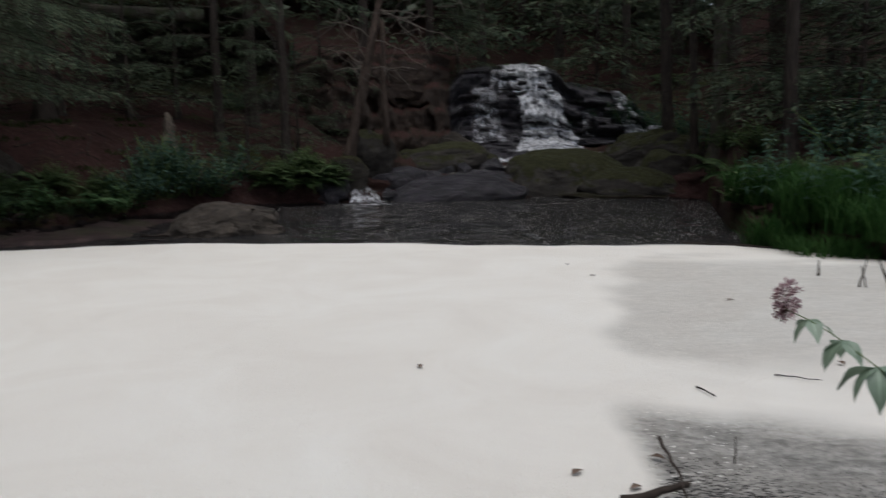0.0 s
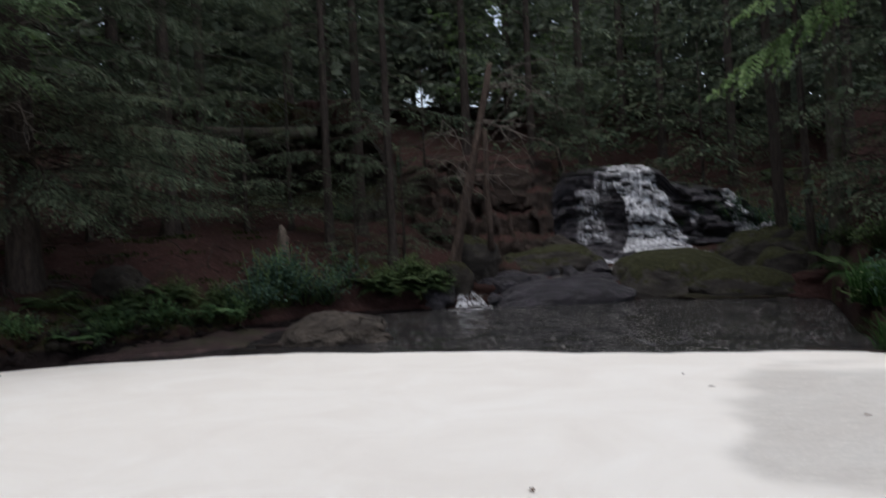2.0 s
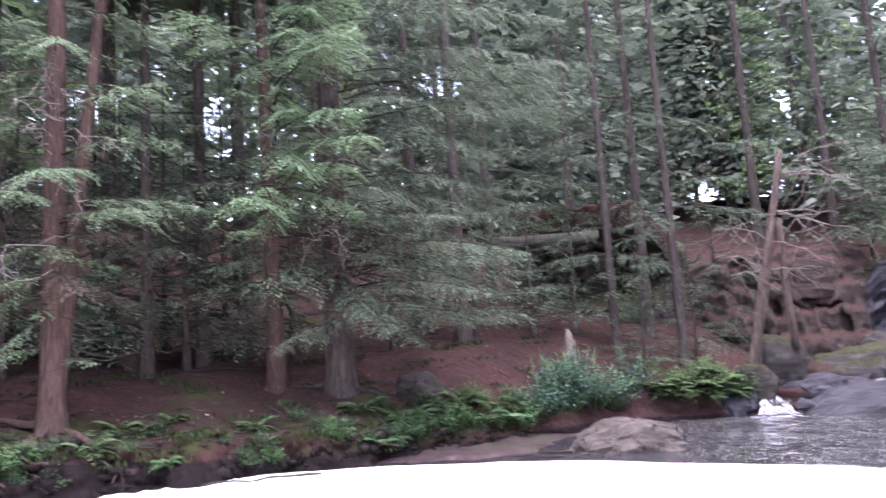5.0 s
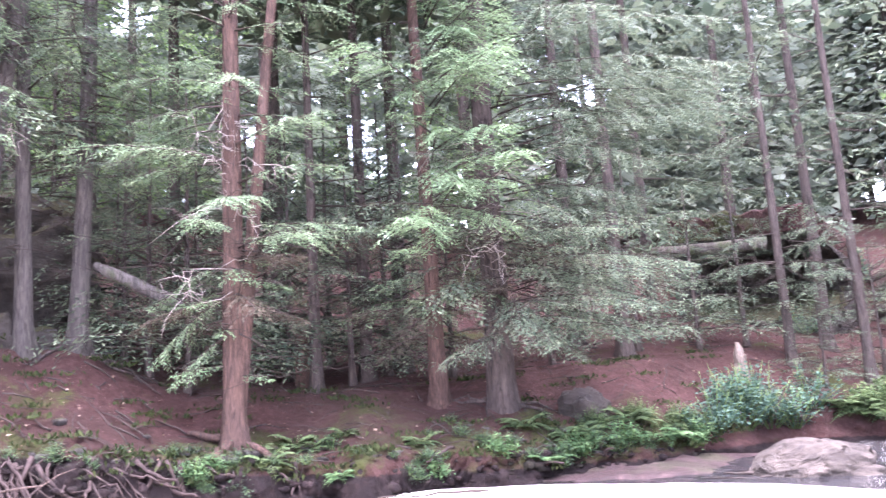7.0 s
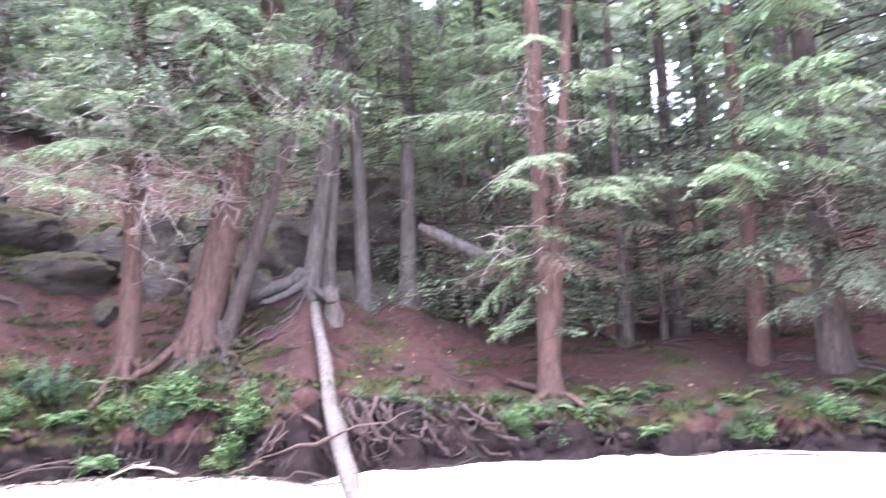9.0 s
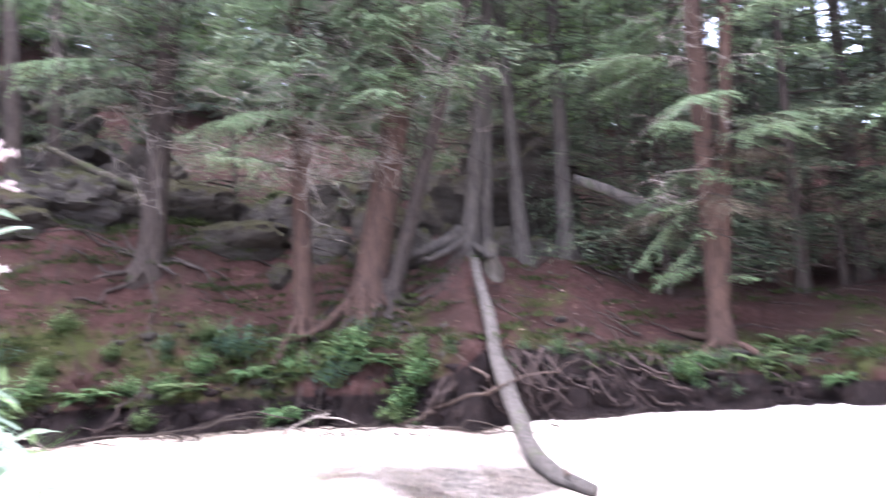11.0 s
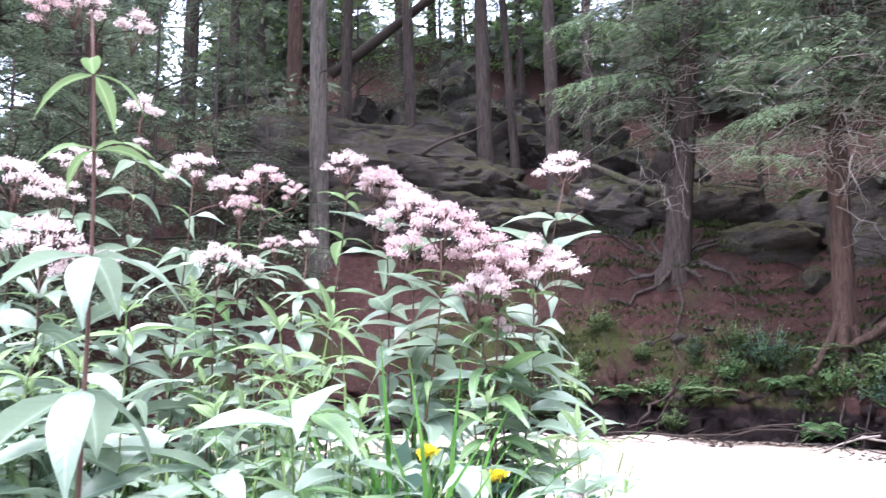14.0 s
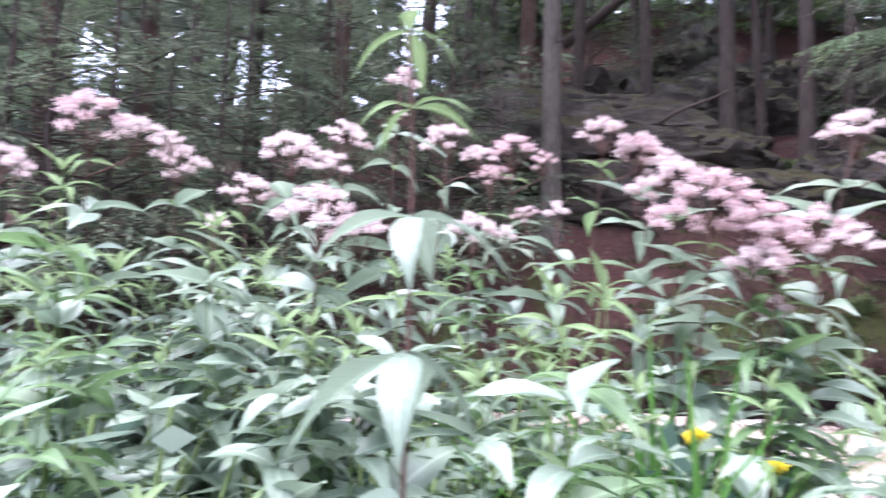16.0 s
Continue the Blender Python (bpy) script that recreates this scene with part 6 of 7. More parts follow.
# sticks and leaves lying on the foam
for a, b, w in (((-13.6, 3.15, 0.33), (-15.5, 2.75, 0.29), 0.008), ((-11.4, 2.72, 0.27), (-15.6, 2.84, 0.3), 0.02), ((-15.8, 4.0, 0.27), (-17.0, 3.85, 0.28), 0.005), ((-20.5, 4.3, 0.27), (-23.2, 4.25, 0.28), 0.004),
                ((-22.9, 7.4, 0.27), (-22.9, 7.35, 0.4), 0.012), ((-25.2, 7.0, 0.25), (-25.6, 7.0, 0.5), 0.01), ((-25.6, 7.0, 0.25), (-25.3, 7.0, 0.42), 0.008), ((-26.9, 7.0, 0.25), (-26.2, 7.0, 0.48), 0.014), ((-18.0, 9.2, 0.27), (-21.0, 9.0, 0.28), 0.02), ((-14.5, 9.35, 0.27), (-18.5, 9.3, 0.27), 0.012),
                ((-18.3, 3.15, 0.26), (-18.3, 3.15, 0.36), 0.004), ((19.5, 11.2, 0.28), (22.5, 11.4, 0.27), 0.03), ((38, 10.6, 0.27), (46, 10.4, 0.28), 0.02), ((13.0, 11.3, 0.27), (24.0, 11.0, 0.27), 0.015)):
    pole("stick", "dark stick lying in the foam", crooked(on(*a), on(*b), 8, 0.1, 0, rs), np.linspace(w, w * 0.4, 8), TWIG, "stick", 6, 0.2, "sticks on the foam")


def foam_debris():
    """Dark leaf scraps and thin twigs washed into the foam below the bank: too many to count."""
    rs = np.random.default_rng(57)
    v, items = [], []
    for i in range(46):
        az0, off = rs.uniform(72, 103), -0.08 - 0.9 * rs.random() ** 1.8
        for _ in range(int(rs.integers(8, 34))):
            az = az0 + rs.normal(0, 1.1)
            c = np.array((*polar(az, float(table(SHORE, az)) + off + rs.normal(0, 0.07)), WATER + 0.022))
            a = rs.standard_normal((2, 3)) * [1, 1, 0.12]
            a = a / np.linalg.norm(a, axis=1, keepdims=True) * rs.uniform(0.012, 0.04)
            v += [c - a[0], c + a[1], c + a[0], c - a[1]]
    for i in range(80):
        az = rs.uniform(60, 104)
        p = np.array((*polar(az, float(table(SHORE, az)) - 0.8 * rs.random() ** 1.5), WATER + 0.025))
        th, ln, w = rs.uniform(0, 6.28), rs.uniform(0.15, 0.8), rs.uniform(0.003, 0.009)
        q = p + [ln * math.cos(th), ln * math.sin(th), rs.uniform(0, 0.12)]
        items.append((crooked(p, q, 6, 0.25, 0, rs), np.linspace(w, w * 0.4, 6)))
    tagged(new("foam_debris", mesh_from("foam_debris", np.array(v), quads(len(v) // 4), DARKSCRAP)), "dark leaf scraps floating on the foam", "litter", kind="stuff")
    tagged(new("foam_twigs", tubes_mesh("foam_twigs", items, TWIG, 4)), "thin dead twigs lying in the foam below the bank", "litter", kind="stuff")


DARKSCRAP = plain("dark_leaf_scraps", (0.03, 0.022, 0.018), 0.8, 0.5)
foam_debris()


def leaf_mesh(name, length, width, mat, fold=0.25, droop=0.35, segs=7, wave=0.04, tip=1.0):
    """A lance-shaped leaf along +x with a folded midrib, curving down."""
    vs = []
    for i in range(segs + 1):
        s = i / segs
        w = width / 2 * (math.sin(math.pi * s ** 0.72) ** 1.15 if 0 < s < 1 else 0.015) * (1 - 0.25 * s * tip)
        x, z = length * (s - 0.18 * droop * s * s), length * (0.25 * s - droop * s * s)
        edge = wave * width * math.sin(9 * s + length * 40)
        vs += [(x, -w, z + fold * w + edge), (x, 0, z), (x, w, z + fold * w - edge)]
    f = []
    for i in range(segs):
        for j in (0, 1):
            a = i * 3 + j
            f.append((a, a + 1, a + 4, a + 3))
    me = mesh_from(name, vs, f, mat, True)
    me.attributes.new("rib", "FLOAT", "POINT").data.foreach_set("value", np.tile([0.0, 1.0, 0.0], segs + 1).astype(np.float32))
    me.attributes.new("along", "FLOAT", "POINT").data.foreach_set("value", np.repeat(np.linspace(0, 1, segs + 1), 3).astype(np.float32))
    return me


DEADLEAF = plain("dead_leaf", (0.11, 0.075, 0.056), 0.8)
dl = leaf_mesh("dead_leaf", 0.06, 0.032, DEADLEAF, 0.6, 0.2, 4)
for az, r in ((-8.0, 2.9), (-8.5, 7.0), (-6.9, 7.6), (2.8, 4.2), (-14.0, 3.1), (-12.6, 2.85), (-24.5, 4.6), (-17.5, 6.1)):
    ob = new("dead_leaf", dl)
    ob.matrix_world = pose(*polar(az, r), WATER + 0.02, 0, 0, az * 40)
    tagged(ob, "curled brown leaf lying on the foam", "leaf", "leaves on the foam")

# ---- litter and low growth on the slopes ----


def litter():
    """Fallen twigs and bits of bark over the needles: too many to count."""
    rs = np.random.default_rng(41)
    items = []
    for i in range(900):
        az = rs.uniform(8, 128)
        r = float(table(SHORE, az)) + 0.5 + 6.5 * rs.random() ** 1.3
        g = ground_at(az, r)
        th, ln = rs.uniform(0, 6.28), rs.uniform(0.15, 0.9)
        x2, y2 = g.x + ln * math.cos(th), g.y + ln * math.sin(th)
        z2 = float(land(np.array(x2), np.array(y2)))
        z2 += bumpy(x2, y2, z2)
        w = rs.uniform(0.005, 0.018)
        items.append((crooked((g.x, g.y, g.z + 0.01), (x2, y2, z2 + 0.02), 5, 0.15, -0.03, rs), np.linspace(w, w * 0.4, 5)))
    tagged(new("fallen_twigs", tubes_mesh("fallen_twigs", items, TWIG, 4)), "dead twigs scattered over the needle litter", "litter", kind="stuff")
    v = []
    for i in range(1500):
        az = rs.uniform(8, 128)
        r = float(table(SHORE, az)) + 0.5 + 6.0 * rs.random() ** 1.4
        g = ground_at(az, r)
        a = rs.standard_normal((2, 3)) * [1, 1, 0.35]
        a = a / np.linalg.norm(a, axis=1, keepdims=True) * rs.uniform(0.012, 0.032)
        c = np.array(g) + [0, 0, 0.025]
        v += [c - a[0], c + a[1], c + a[0], c - a[1]]
    tagged(new("fallen_leaves", mesh_from("fallen_leaves", np.array(v), quads(len(v) // 4), LITTERLEAF)), "pale dead leaves scattered over the needle litter", "litter", kind="stuff")
    v = []
    for i in range(430):
        az = rs.uniform(74, 114) if i % 4 else rs.uniform(20, 74)
        r = float(table(SHORE, az)) + 0.3 + 3.2 * rs.random() ** 1.5
        g = np.array(ground_at(az, r))
        for _ in range(46):
            b = g + rs.standard_normal(3) * [0.16, 0.16, 0.01]
            d = rs.standard_normal(3) * [0.04, 0.04, 0.0] + [0, 0, rs.uniform(0.03, 0.1)]
            s = np.cross(d, rs.standard_normal(3))
            s *= 0.012 / (np.linalg.norm(s) + 1e-9)
            v += [b - s, b + d * 0.6 + s * 1.4, b + d, b + d * 0.6 - s * 1.4]
    tagged(new("moss_tufts", mesh_from("moss_tufts", np.array(v), quads(len(v) // 4), MOSSTUFT)), "tufts of green moss on the bank", "moss", kind="stuff")


LITTERLEAF = leaf_material("dry_leaves", (0.07, 0.042, 0.03), (0.13, 0.085, 0.06), (0.26, 0.2, 0.15), through=0.1)
MOSSTUFT = leaf_material("moss_leaves", (0.011, 0.016, 0.006), (0.025, 0.034, 0.012), (0.052, 0.064, 0.022))
litter()
for i, (az, r, w, h) in enumerate(((104, 19.5, 2.6, 0.9), (110, 19.8, 3.0, 1.0), (115, 20.2, 2.4, 0.9), (98, 18.5, 2.2, 0.8), (107, 18.6, 2.0, 0.7), (122, 18.0, 2.4, 0.9), (94, 17.0, 1.8, 0.8), (86, 15.5, 1.6, 0.7), (80, 15.8, 2.0, 0.9))):
    rock(az, r, (w, w * 0.7, h), MOSSROCK if i % 2 else LEDGEROCK, "mossy crag on the wooded ridge", None, 23 * i, (0, 6), 70 + i, 4, 0.3, blocky=0.6)
rs = np.random.default_rng(63)
for i in range(18):
    w = rs.uniform(1.4, 2.8)
    rock(rs.uniform(97, 122), rs.uniform(18.5, 26), (w, w * 0.7, w * 0.35), LEDGEROCK if i % 3 else MOSSROCK, "dark mossy crag on the wooded ridge", None, 29 * i, (0, 6), 120 + i, 4, 0.3, blocky=0.6)
# ---- bank plants ----


def shrub_mesh(seed, w, h, n, leaf, width, mat, lift=0.5):
    """Stems and leaves of a rounded shrub."""
    rs = np.random.default_rng(seed)
    base, dirs, stems = [], [], []
    for i in range(max(8, n // 40)):
        a, rad = rs.uniform(0, 6.28), rs.random() ** 0.6
        tip = np.array([w / 2 * rad * math.cos(a), w / 2 * rad * math.sin(a), h * (1 - 0.55 * rad ** 2) * rs.uniform(0.65, 1.05)])
        p = crooked((tip[0] * 0.15, tip[1] * 0.15, 0), tip, 6, 0.12, -0.06, rs)
        stems.append((p[[0, 3, 5]], np.linspace(0.008, 0.003, 3)))
        for _ in range(40):
            s = rs.uniform(0.3, 1.0)
            k = int(s * 5)
            b = p[min(k, 5)] + rs.standard_normal(3) * 0.05
            d = rs.standard_normal(3)
            d[2] = abs(d[2]) * lift - 0.25
            base.append(b)
            dirs.append(d)
    base, dirs = np.array(base), np.array(dirs)
    q = leaflets(base, dirs, leaf * rs.uniform(0.6, 1.3, len(base)), width * rs.uniform(0.7, 1.3, len(base)), rs)
    return mesh_from("leaves", q.reshape(-1, 3), quads(len(q)), mat), tubes_mesh("stems", stems, GREENSTEM, 3)


def fern_mesh(seed, n, length, mat):
    rs = np.random.default_rng(seed)
    base, dirs, ln, stems = [], [], [], []
    for i in range(n):
        a, up = i * 2.4 + rs.uniform(-0.4, 0.4), rs.uniform(0.5, 1.1)
        L = length * rs.uniform(0.7, 1.15)
        s = np.linspace(0, 1, 18)
        out = np.array([math.cos(a), math.sin(a), 0])
        p = s[:, None] * L * 0.8 * out + np.stack([0 * s, 0 * s, L * (up * s - 0.75 * s * s)], 1)
        stems.append((p[[0, 6, 11, 17]], np.linspace(0.006, 0.002, 4)))
        side = np.array([-out[1], out[0], 0])
        for j in range(3, 18):
            for sg in (-1, 1):
                base.append(p[j])
                dirs.append(sg * side + 0.35 * out + [0, 0, -0.25])
                ln.append(L * 0.26 * math.sin(math.pi * (s[j] * 0.85 + 0.12)))
    base, dirs, ln = np.array(base), np.array(dirs), np.array(ln)
    q = leaflets(base, dirs, ln, ln * 0.16 + 0.004, rs, 0.15)
    return mesh_from("fronds", q.reshape(-1, 3), quads(len(q)), mat), tubes_mesh("stems", stems, GREENSTEM, 3)


def grass_mesh(seed, n, h, spread, mat, width=0.007):
    rs = np.random.default_rng(seed)
    vs = []
    for i in range(n):
        a, rad = rs.uniform(0, 6.28), spread * rs.random() ** 0.5
        b = np.array([rad * math.cos(a), rad * math.sin(a), 0])
        th = rs.uniform(0, 6.28)
        out = np.array([math.cos(th), math.sin(th), 0])
        L, bend = h * rs.uniform(0.6, 1.15), rs.uniform(0.25, 0.95)
        side = np.array([-out[1], out[0], 0]) * width
        s = np.linspace(0, 1, 5)
        p = b + out * (bend * L * s ** 2)[:, None] + np.stack([0 * s, 0 * s, L * (s - 0.45 * bend * s ** 2.5)], 1)
        for j in range(4):
            w0, w1 = 1 - s[j] ** 2, 1 - s[j + 1] ** 2
            vs += [p[j] - side * w0, p[j] + side * w0, p[j + 1] + side * w1, p[j + 1] - side * w1]
    return mesh_from("blades", np.array(vs), quads(len(vs) // 4), mat)


SHRUBS = [shrub_mesh(s, 1.2, 0.9, 760, 0.065, 0.02, SHRUB) for s in (1, 2)]
GREENS = [shrub_mesh(s, 0.9, 0.5, 900, 0.06, 0.02, FERN, 0.3) for s in (3, 4)]
HERBS = [shrub_mesh(s, 0.6, 0.3, 420, 0.05, 0.014, HERB, 0.3) for s in (5, 6)]
FERNS = [fern_mesh(s, 16, 0.75, FERN) for s in (7, 8)]
GRASSES = [grass_mesh(s, 300, 0.55, 0.35, GRASS) for s in (9, 10)]


def plant(az, r, meshes, name, label, category, s=1.0, z=None, seed=0, group="plants on the bank"):
    g = ground_at(az, r)
    if z is not None:
        g.z = z
    g.z -= 0.03
    rs = np.random.default_rng(seed + int(az * 31 + r * 7) % 1000)
    top = thing(name, label, category, g, group)
    top.rotation_euler = (0, 0, rs.uniform(0, 6.28))
    top.scale = (s, s, s * rs.uniform(0.85, 1.15))
    for nm, me in zip(("foliage", "stemwork"), meshes):
        part(nm, me, top)


for i, (az, r, s) in enumerate(((22.6, 14.0, 1.15), (20.8, 14.5, 1.35), (19.2, 14.9, 1.35), (17.8, 15.3, 1.1), (21.8, 14.8, 1.2), (24.0, 13.7, 0.9), (16.6, 15.9, 1.0), (20.2, 15.2, 1.3))):
    plant(az, r, SHRUBS[i % 2], "leafy_shrub", "blue-green leafy shrub on the bank", "shrub", s)
for i, (az, r, s) in enumerate(((13.8, 16.3, 1.1), (12.6, 16.5, 1.2), (11.6, 16.6, 1.15), (14.6, 16.2, 0.9), (10.8, 16.7, 0.9), (12.2, 16.9, 1.2), (9.9, 16.8, 1.0), (25.5, 13.6, 0.8), (28.0, 13.0, 0.8), (31.0, 12.6, 0.7))):
    plant(az, r, FERNS[i % 2], "fern", "arching green fern at the water's edge", "fern", s)
    plant(az - 0.5, r + 0.15, GREENS[i % 2], "leafy_plant", "low bright green plant on the bank", "plant", s)
rs = np.random.default_rng(23)
for i in range(24):
    az = rs.uniform(27, 60)
    r = float(table(SHORE, az)) + rs.uniform(0.35, 1.5)
    plant(az, r, HERBS[i % 2] if i % 3 else FERNS[i % 2], "low_plant", "small green plant on the mossy bank", "plant", rs.uniform(0.45, 0.85))
for i in range(52):
    az = rs.uniform(75, 112)
    r = float(table(SHORE, az)) + rs.uniform(0.2, 1.3) * (0.6 if az < 84 else 1)
    k = i % 5
    plant(az, r, (HERBS[i % 2], GREENS[i % 2], FERNS[i % 2], HERBS[0], SHRUBS[0])[k], ("low_plant", "leafy_plant", "fern", "low_plant", "leafy_shrub")[k], "green plant on the mossy edge of the bank", "plant", rs.uniform(0.4, 0.75))
for i in range(30):
    az, r = rs.uniform(-28, -18.8), 0
    r = float(table(SHORE, az)) + rs.uniform(-0.2, 1.7)
    plant(az, r, (GRASSES[i % 2],), "grass_tuft", "long arching green grass on the shore", "grass", rs.uniform(0.55, 1.1), group="grass tufts")
for i, (az, r, s) in enumerate(((-18.6, 10.8, 0.9), (-20.0, 11.4, 1.0), (-22.0, 11.8, 1.0), (-17.8, 13.5, 1.0), (-17.2, 15.8, 1.0), (-24.0, 11.0, 1.1), (-26.0, 10.9, 1.1), (-27.0, 12, 1.2), (-19, 14, 1.1), (-16.4, 16.6, 0.9))):
    plant(az, r, FERNS[i % 2] if i % 2 else GREENS[i % 2], "fern", "dark green ferns under the trees", "fern", s)

for i, (az, r, s) in enumerate(((-8.2, 21.6, 1.3), (-9.6, 21.9, 1.4), (-11.0, 21.4, 1.3), (-12.6, 21.0, 1.4), (-14.2, 20.4, 1.4), (-7.2, 22.4, 1.3), (-15.6, 19.6, 1.3), (-13.4, 19.8, 1.2))):
    plant(az, r, SHRUBS[i % 2], "leafy_shrub", "dim shrub hanging over the wet rocks", "shrub", s, group="undergrowth")
rs = np.random.default_rng(61)
for i in range(34):
    az, r = rs.uniform(-28, 150), 0
    r = float(table(SHORE, az)) + rs.uniform(4.5, 14)
    if -10 < az < 6:
        continue
    plant(az, r, FERNS[i % 2] if i % 3 else SHRUBS[i % 2], "fern" if i % 3 else "leafy_shrub", "dim undergrowth between the forest trunks", "plant", rs.uniform(0.9, 1.6), group="undergrowth")
for i in range(20):
    az = rs.uniform(27, 58)
    sh, zb = float(table(SHORE, az)), float(table(BANK, az))
    f = rs.random()
    plant(az, sh + 0.12 + 0.35 * f, HERBS[i % 2], "bank_plant", "dark plant hanging on the eroded bank", "plant", rs.uniform(0.45, 0.85), z=WATER + 0.12 + (zb - WATER) * f)
for i in range(26):
    az = rs.uniform(30, 74)
    g = float(table(SHORE, az)) + rs.uniform(0.3, 0.75)
    plant(az, g, HERBS[i % 2], "low_plant", "small green plant on the mossy bank", "plant", rs.uniform(0.4, 0.7))

BRIGHT = leaf_material("bright_bank_leaves", (0.035, 0.07, 0.03), (0.075, 0.14, 0.06), (0.15, 0.22, 0.1), through=0.4)
BANKLEAF = [shrub_mesh(s, 0.85, 0.55, 900, 0.07, 0.022, BRIGHT, 0.35) for s in (31, 32)]
BANKFERN = [fern_mesh(s, 18, 0.7, BRIGHT) for s in (33, 34)]
for i, (az, up, s) in enumerate(((84.9, 0.2, 0.8), (84.2, 0.35, 0.7), (80.6, 0.3, 0.8), (79.2, 0.35, 0.7), (76.8, 0.3, 0.75), (75.6, 0.35, 0.8), (87.4, 0.5, 0.6), (90.6, 0.45, 0.7), (93.0, 0.4, 0.6), (98.0, 0.4, 0.8),
                                 (101.0, 0.5, 0.8), (95.5, 0.6, 0.7), (103.5, 0.4, 0.8), (57.6, 0.3, 0.6), (56.2, 0.4, 0.5), (48.0, 0.3, 0.5), (41.5, 0.35, 0.6), (37.0, 0.3, 0.7), (34.0, 0.35, 0.8), (31.5, 0.4, 0.9), (28.5, 0.4, 0.9), (26.0, 0.5, 1.0), (24.0, 0.5, 1.0))):
    plant(az, float(table(SHORE, az)) + up, (BANKFERN if i % 3 == 0 else BANKLEAF)[i % 2], "fern" if i % 3 == 0 else "leafy_plant", "bright green fern on the brow of the bank" if i % 3 == 0 else "bright leafy plant on the brow of the bank", "plant", s)

# ---- the tall weeds close by ----
LEAVES = [leaf_mesh("leaf", L, W, WEED, fd, dr, 8, 0.05) for L, W, fd, dr in ((0.2, 0.08, 0.3, 0.35), (0.18, 0.066, 0.25, 0.55), (0.23, 0.092, 0.35, 0.22), (0.17, 0.058, 0.3, 0.75))]
GRASSLEAVES = [leaf_mesh("leaf", L, W, SHRUB, 0.25, dr, 6, 0.05) for L, W, dr in ((0.17, 0.045, 0.4), (0.15, 0.04, 0.6), (0.19, 0.05, 0.3), (0.14, 0.035, 0.8))]
GREENLEAF = leaf_material("green_weed_leaves", (0.06, 0.12, 0.045), (0.11, 0.195, 0.075), (0.18, 0.28, 0.13), rough=0.42, spec=0.5, big=3.0, veins=True)
MIDLEAVES = [leaf_mesh("leaf", L, W, GREENLEAF, 0.3, dr, 8, 0.05) for L, W, dr in ((0.19, 0.055, 0.4), (0.16, 0.042, 0.7), (0.21, 0.06, 0.25), (0.17, 0.048, 0.55))]
NEWLEAVES = [leaf_mesh("leaf", L, W, WEEDNEW, 0.3, dr, 7, 0.04) for L, W, dr in ((0.14, 0.03, 0.3), (0.11, 0.024, 0.6))]


def head_mesh(seed, w, h, mat, n=46):
    """A domed flower head: stalks that fork into small umbels, each a pad of fuzzy florets with gaps between the pads."""
    rs = np.random.default_rng(seed)
    stalks, base, dirs = [], [], []
    m = max(3, n // 5)
    for i in range(m):
        a, rad = i * 2.4 + rs.uniform(-0.3, 0.3), math.sqrt((i + 0.4) / m)
        c = np.array([w / 2 * rad * math.cos(a), w / 2 * rad * math.sin(a), h * (1 - 0.75 * rad ** 2) + rs.uniform(-0.12, 0.08) * h])
        fork = np.array([c[0] * 0.72, c[1] * 0.72, c[2] - 0.42 * h])
        stalks.append((np.array([(0, 0, -0.8 * h), (c[0] * 0.3, c[1] * 0.3, -0.25 * h), fork]), [0.002, 0.0016, 0.0012]))
        size = w * rs.uniform(0.1, 0.15)
        for j in range(6):
            b, q = j * 2.4 + rs.uniform(0, 1), math.sqrt((j + 0.3) / 6)
            tip = c + [size * q * math.cos(b), size * q * math.sin(b), 0.35 * size * (1 - q * q)]
            if j % 2 == 0:
                stalks.append((np.array([fork, 0.5 * (fork + tip), tip]), [0.0011, 0.001, 0.0009]))
            for _ in range(34):
                base.append(tip + rs.standard_normal(3) * [0.0058, 0.0058, 0.0045])
                dirs.append(rs.standard_normal(3) + [0, 0, 0.9])
    base, dirs = np.array(base), np.array(dirs)
    q = leaflets(base, dirs, rs.uniform(0.0045, 0.0095, len(base)), rs.uniform(0.0014, 0.0028, len(base)), rs, 1.0)
    return mesh_from("flower_head", q.reshape(-1, 3), quads(len(q)), mat), tubes_mesh("stalkwork", stalks, STEM, 3)


HEADS = {"pink": [head_mesh(s, 0.15, 0.075, PINK) for s in (1, 2)], "pale": [head_mesh(s, 0.16, 0.07, PALE, 54) for s in (3, 4)], "small": [head_mesh(5, 0.075, 0.05, PALE, 20)], "long": [head_mesh(6, 0.1, 0.15, PINK, 44)]}
DUSKY = leaf_material("dusky_florets", (0.16, 0.08, 0.09), (0.34, 0.2, 0.22), (0.52, 0.38, 0.39), rough=0.8, spec=0.1)


def oval_head(seed, w, h, mat, n=70):
    """A drooping egg-shaped flower head."""
    rs = np.random.default_rng(seed)
    base, dirs, stalks = [], [], []
    for i in range(n):
        d = rs.standard_normal(3)
        d /= np.linalg.norm(d)
        c = d * [w / 2, w / 2, h / 2] * rs.uniform(0.55, 1.0) + [0, 0, 0.15 * h]
        if i % 6 == 0:
            stalks.append((np.array([(0, 0, -0.4 * h), c * [0.4, 0.4, 0.3], c]), [0.0016, 0.0012, 0.001]))
        for _ in range(16):
            base.append(c + rs.standard_normal(3) * 0.004)
            dirs.append(d + 0.6 * rs.standard_normal(3))
    base, dirs = np.array(base), np.array(dirs)
    q = leaflets(base, dirs, rs.uniform(0.006, 0.012, len(base)), rs.uniform(0.001, 0.0024, len(base)), rs, 1.0)
    return mesh_from("flower_head", q.reshape(-1, 3), quads(len(q)), mat), tubes_mesh("stalkwork", stalks, STEM, 3)


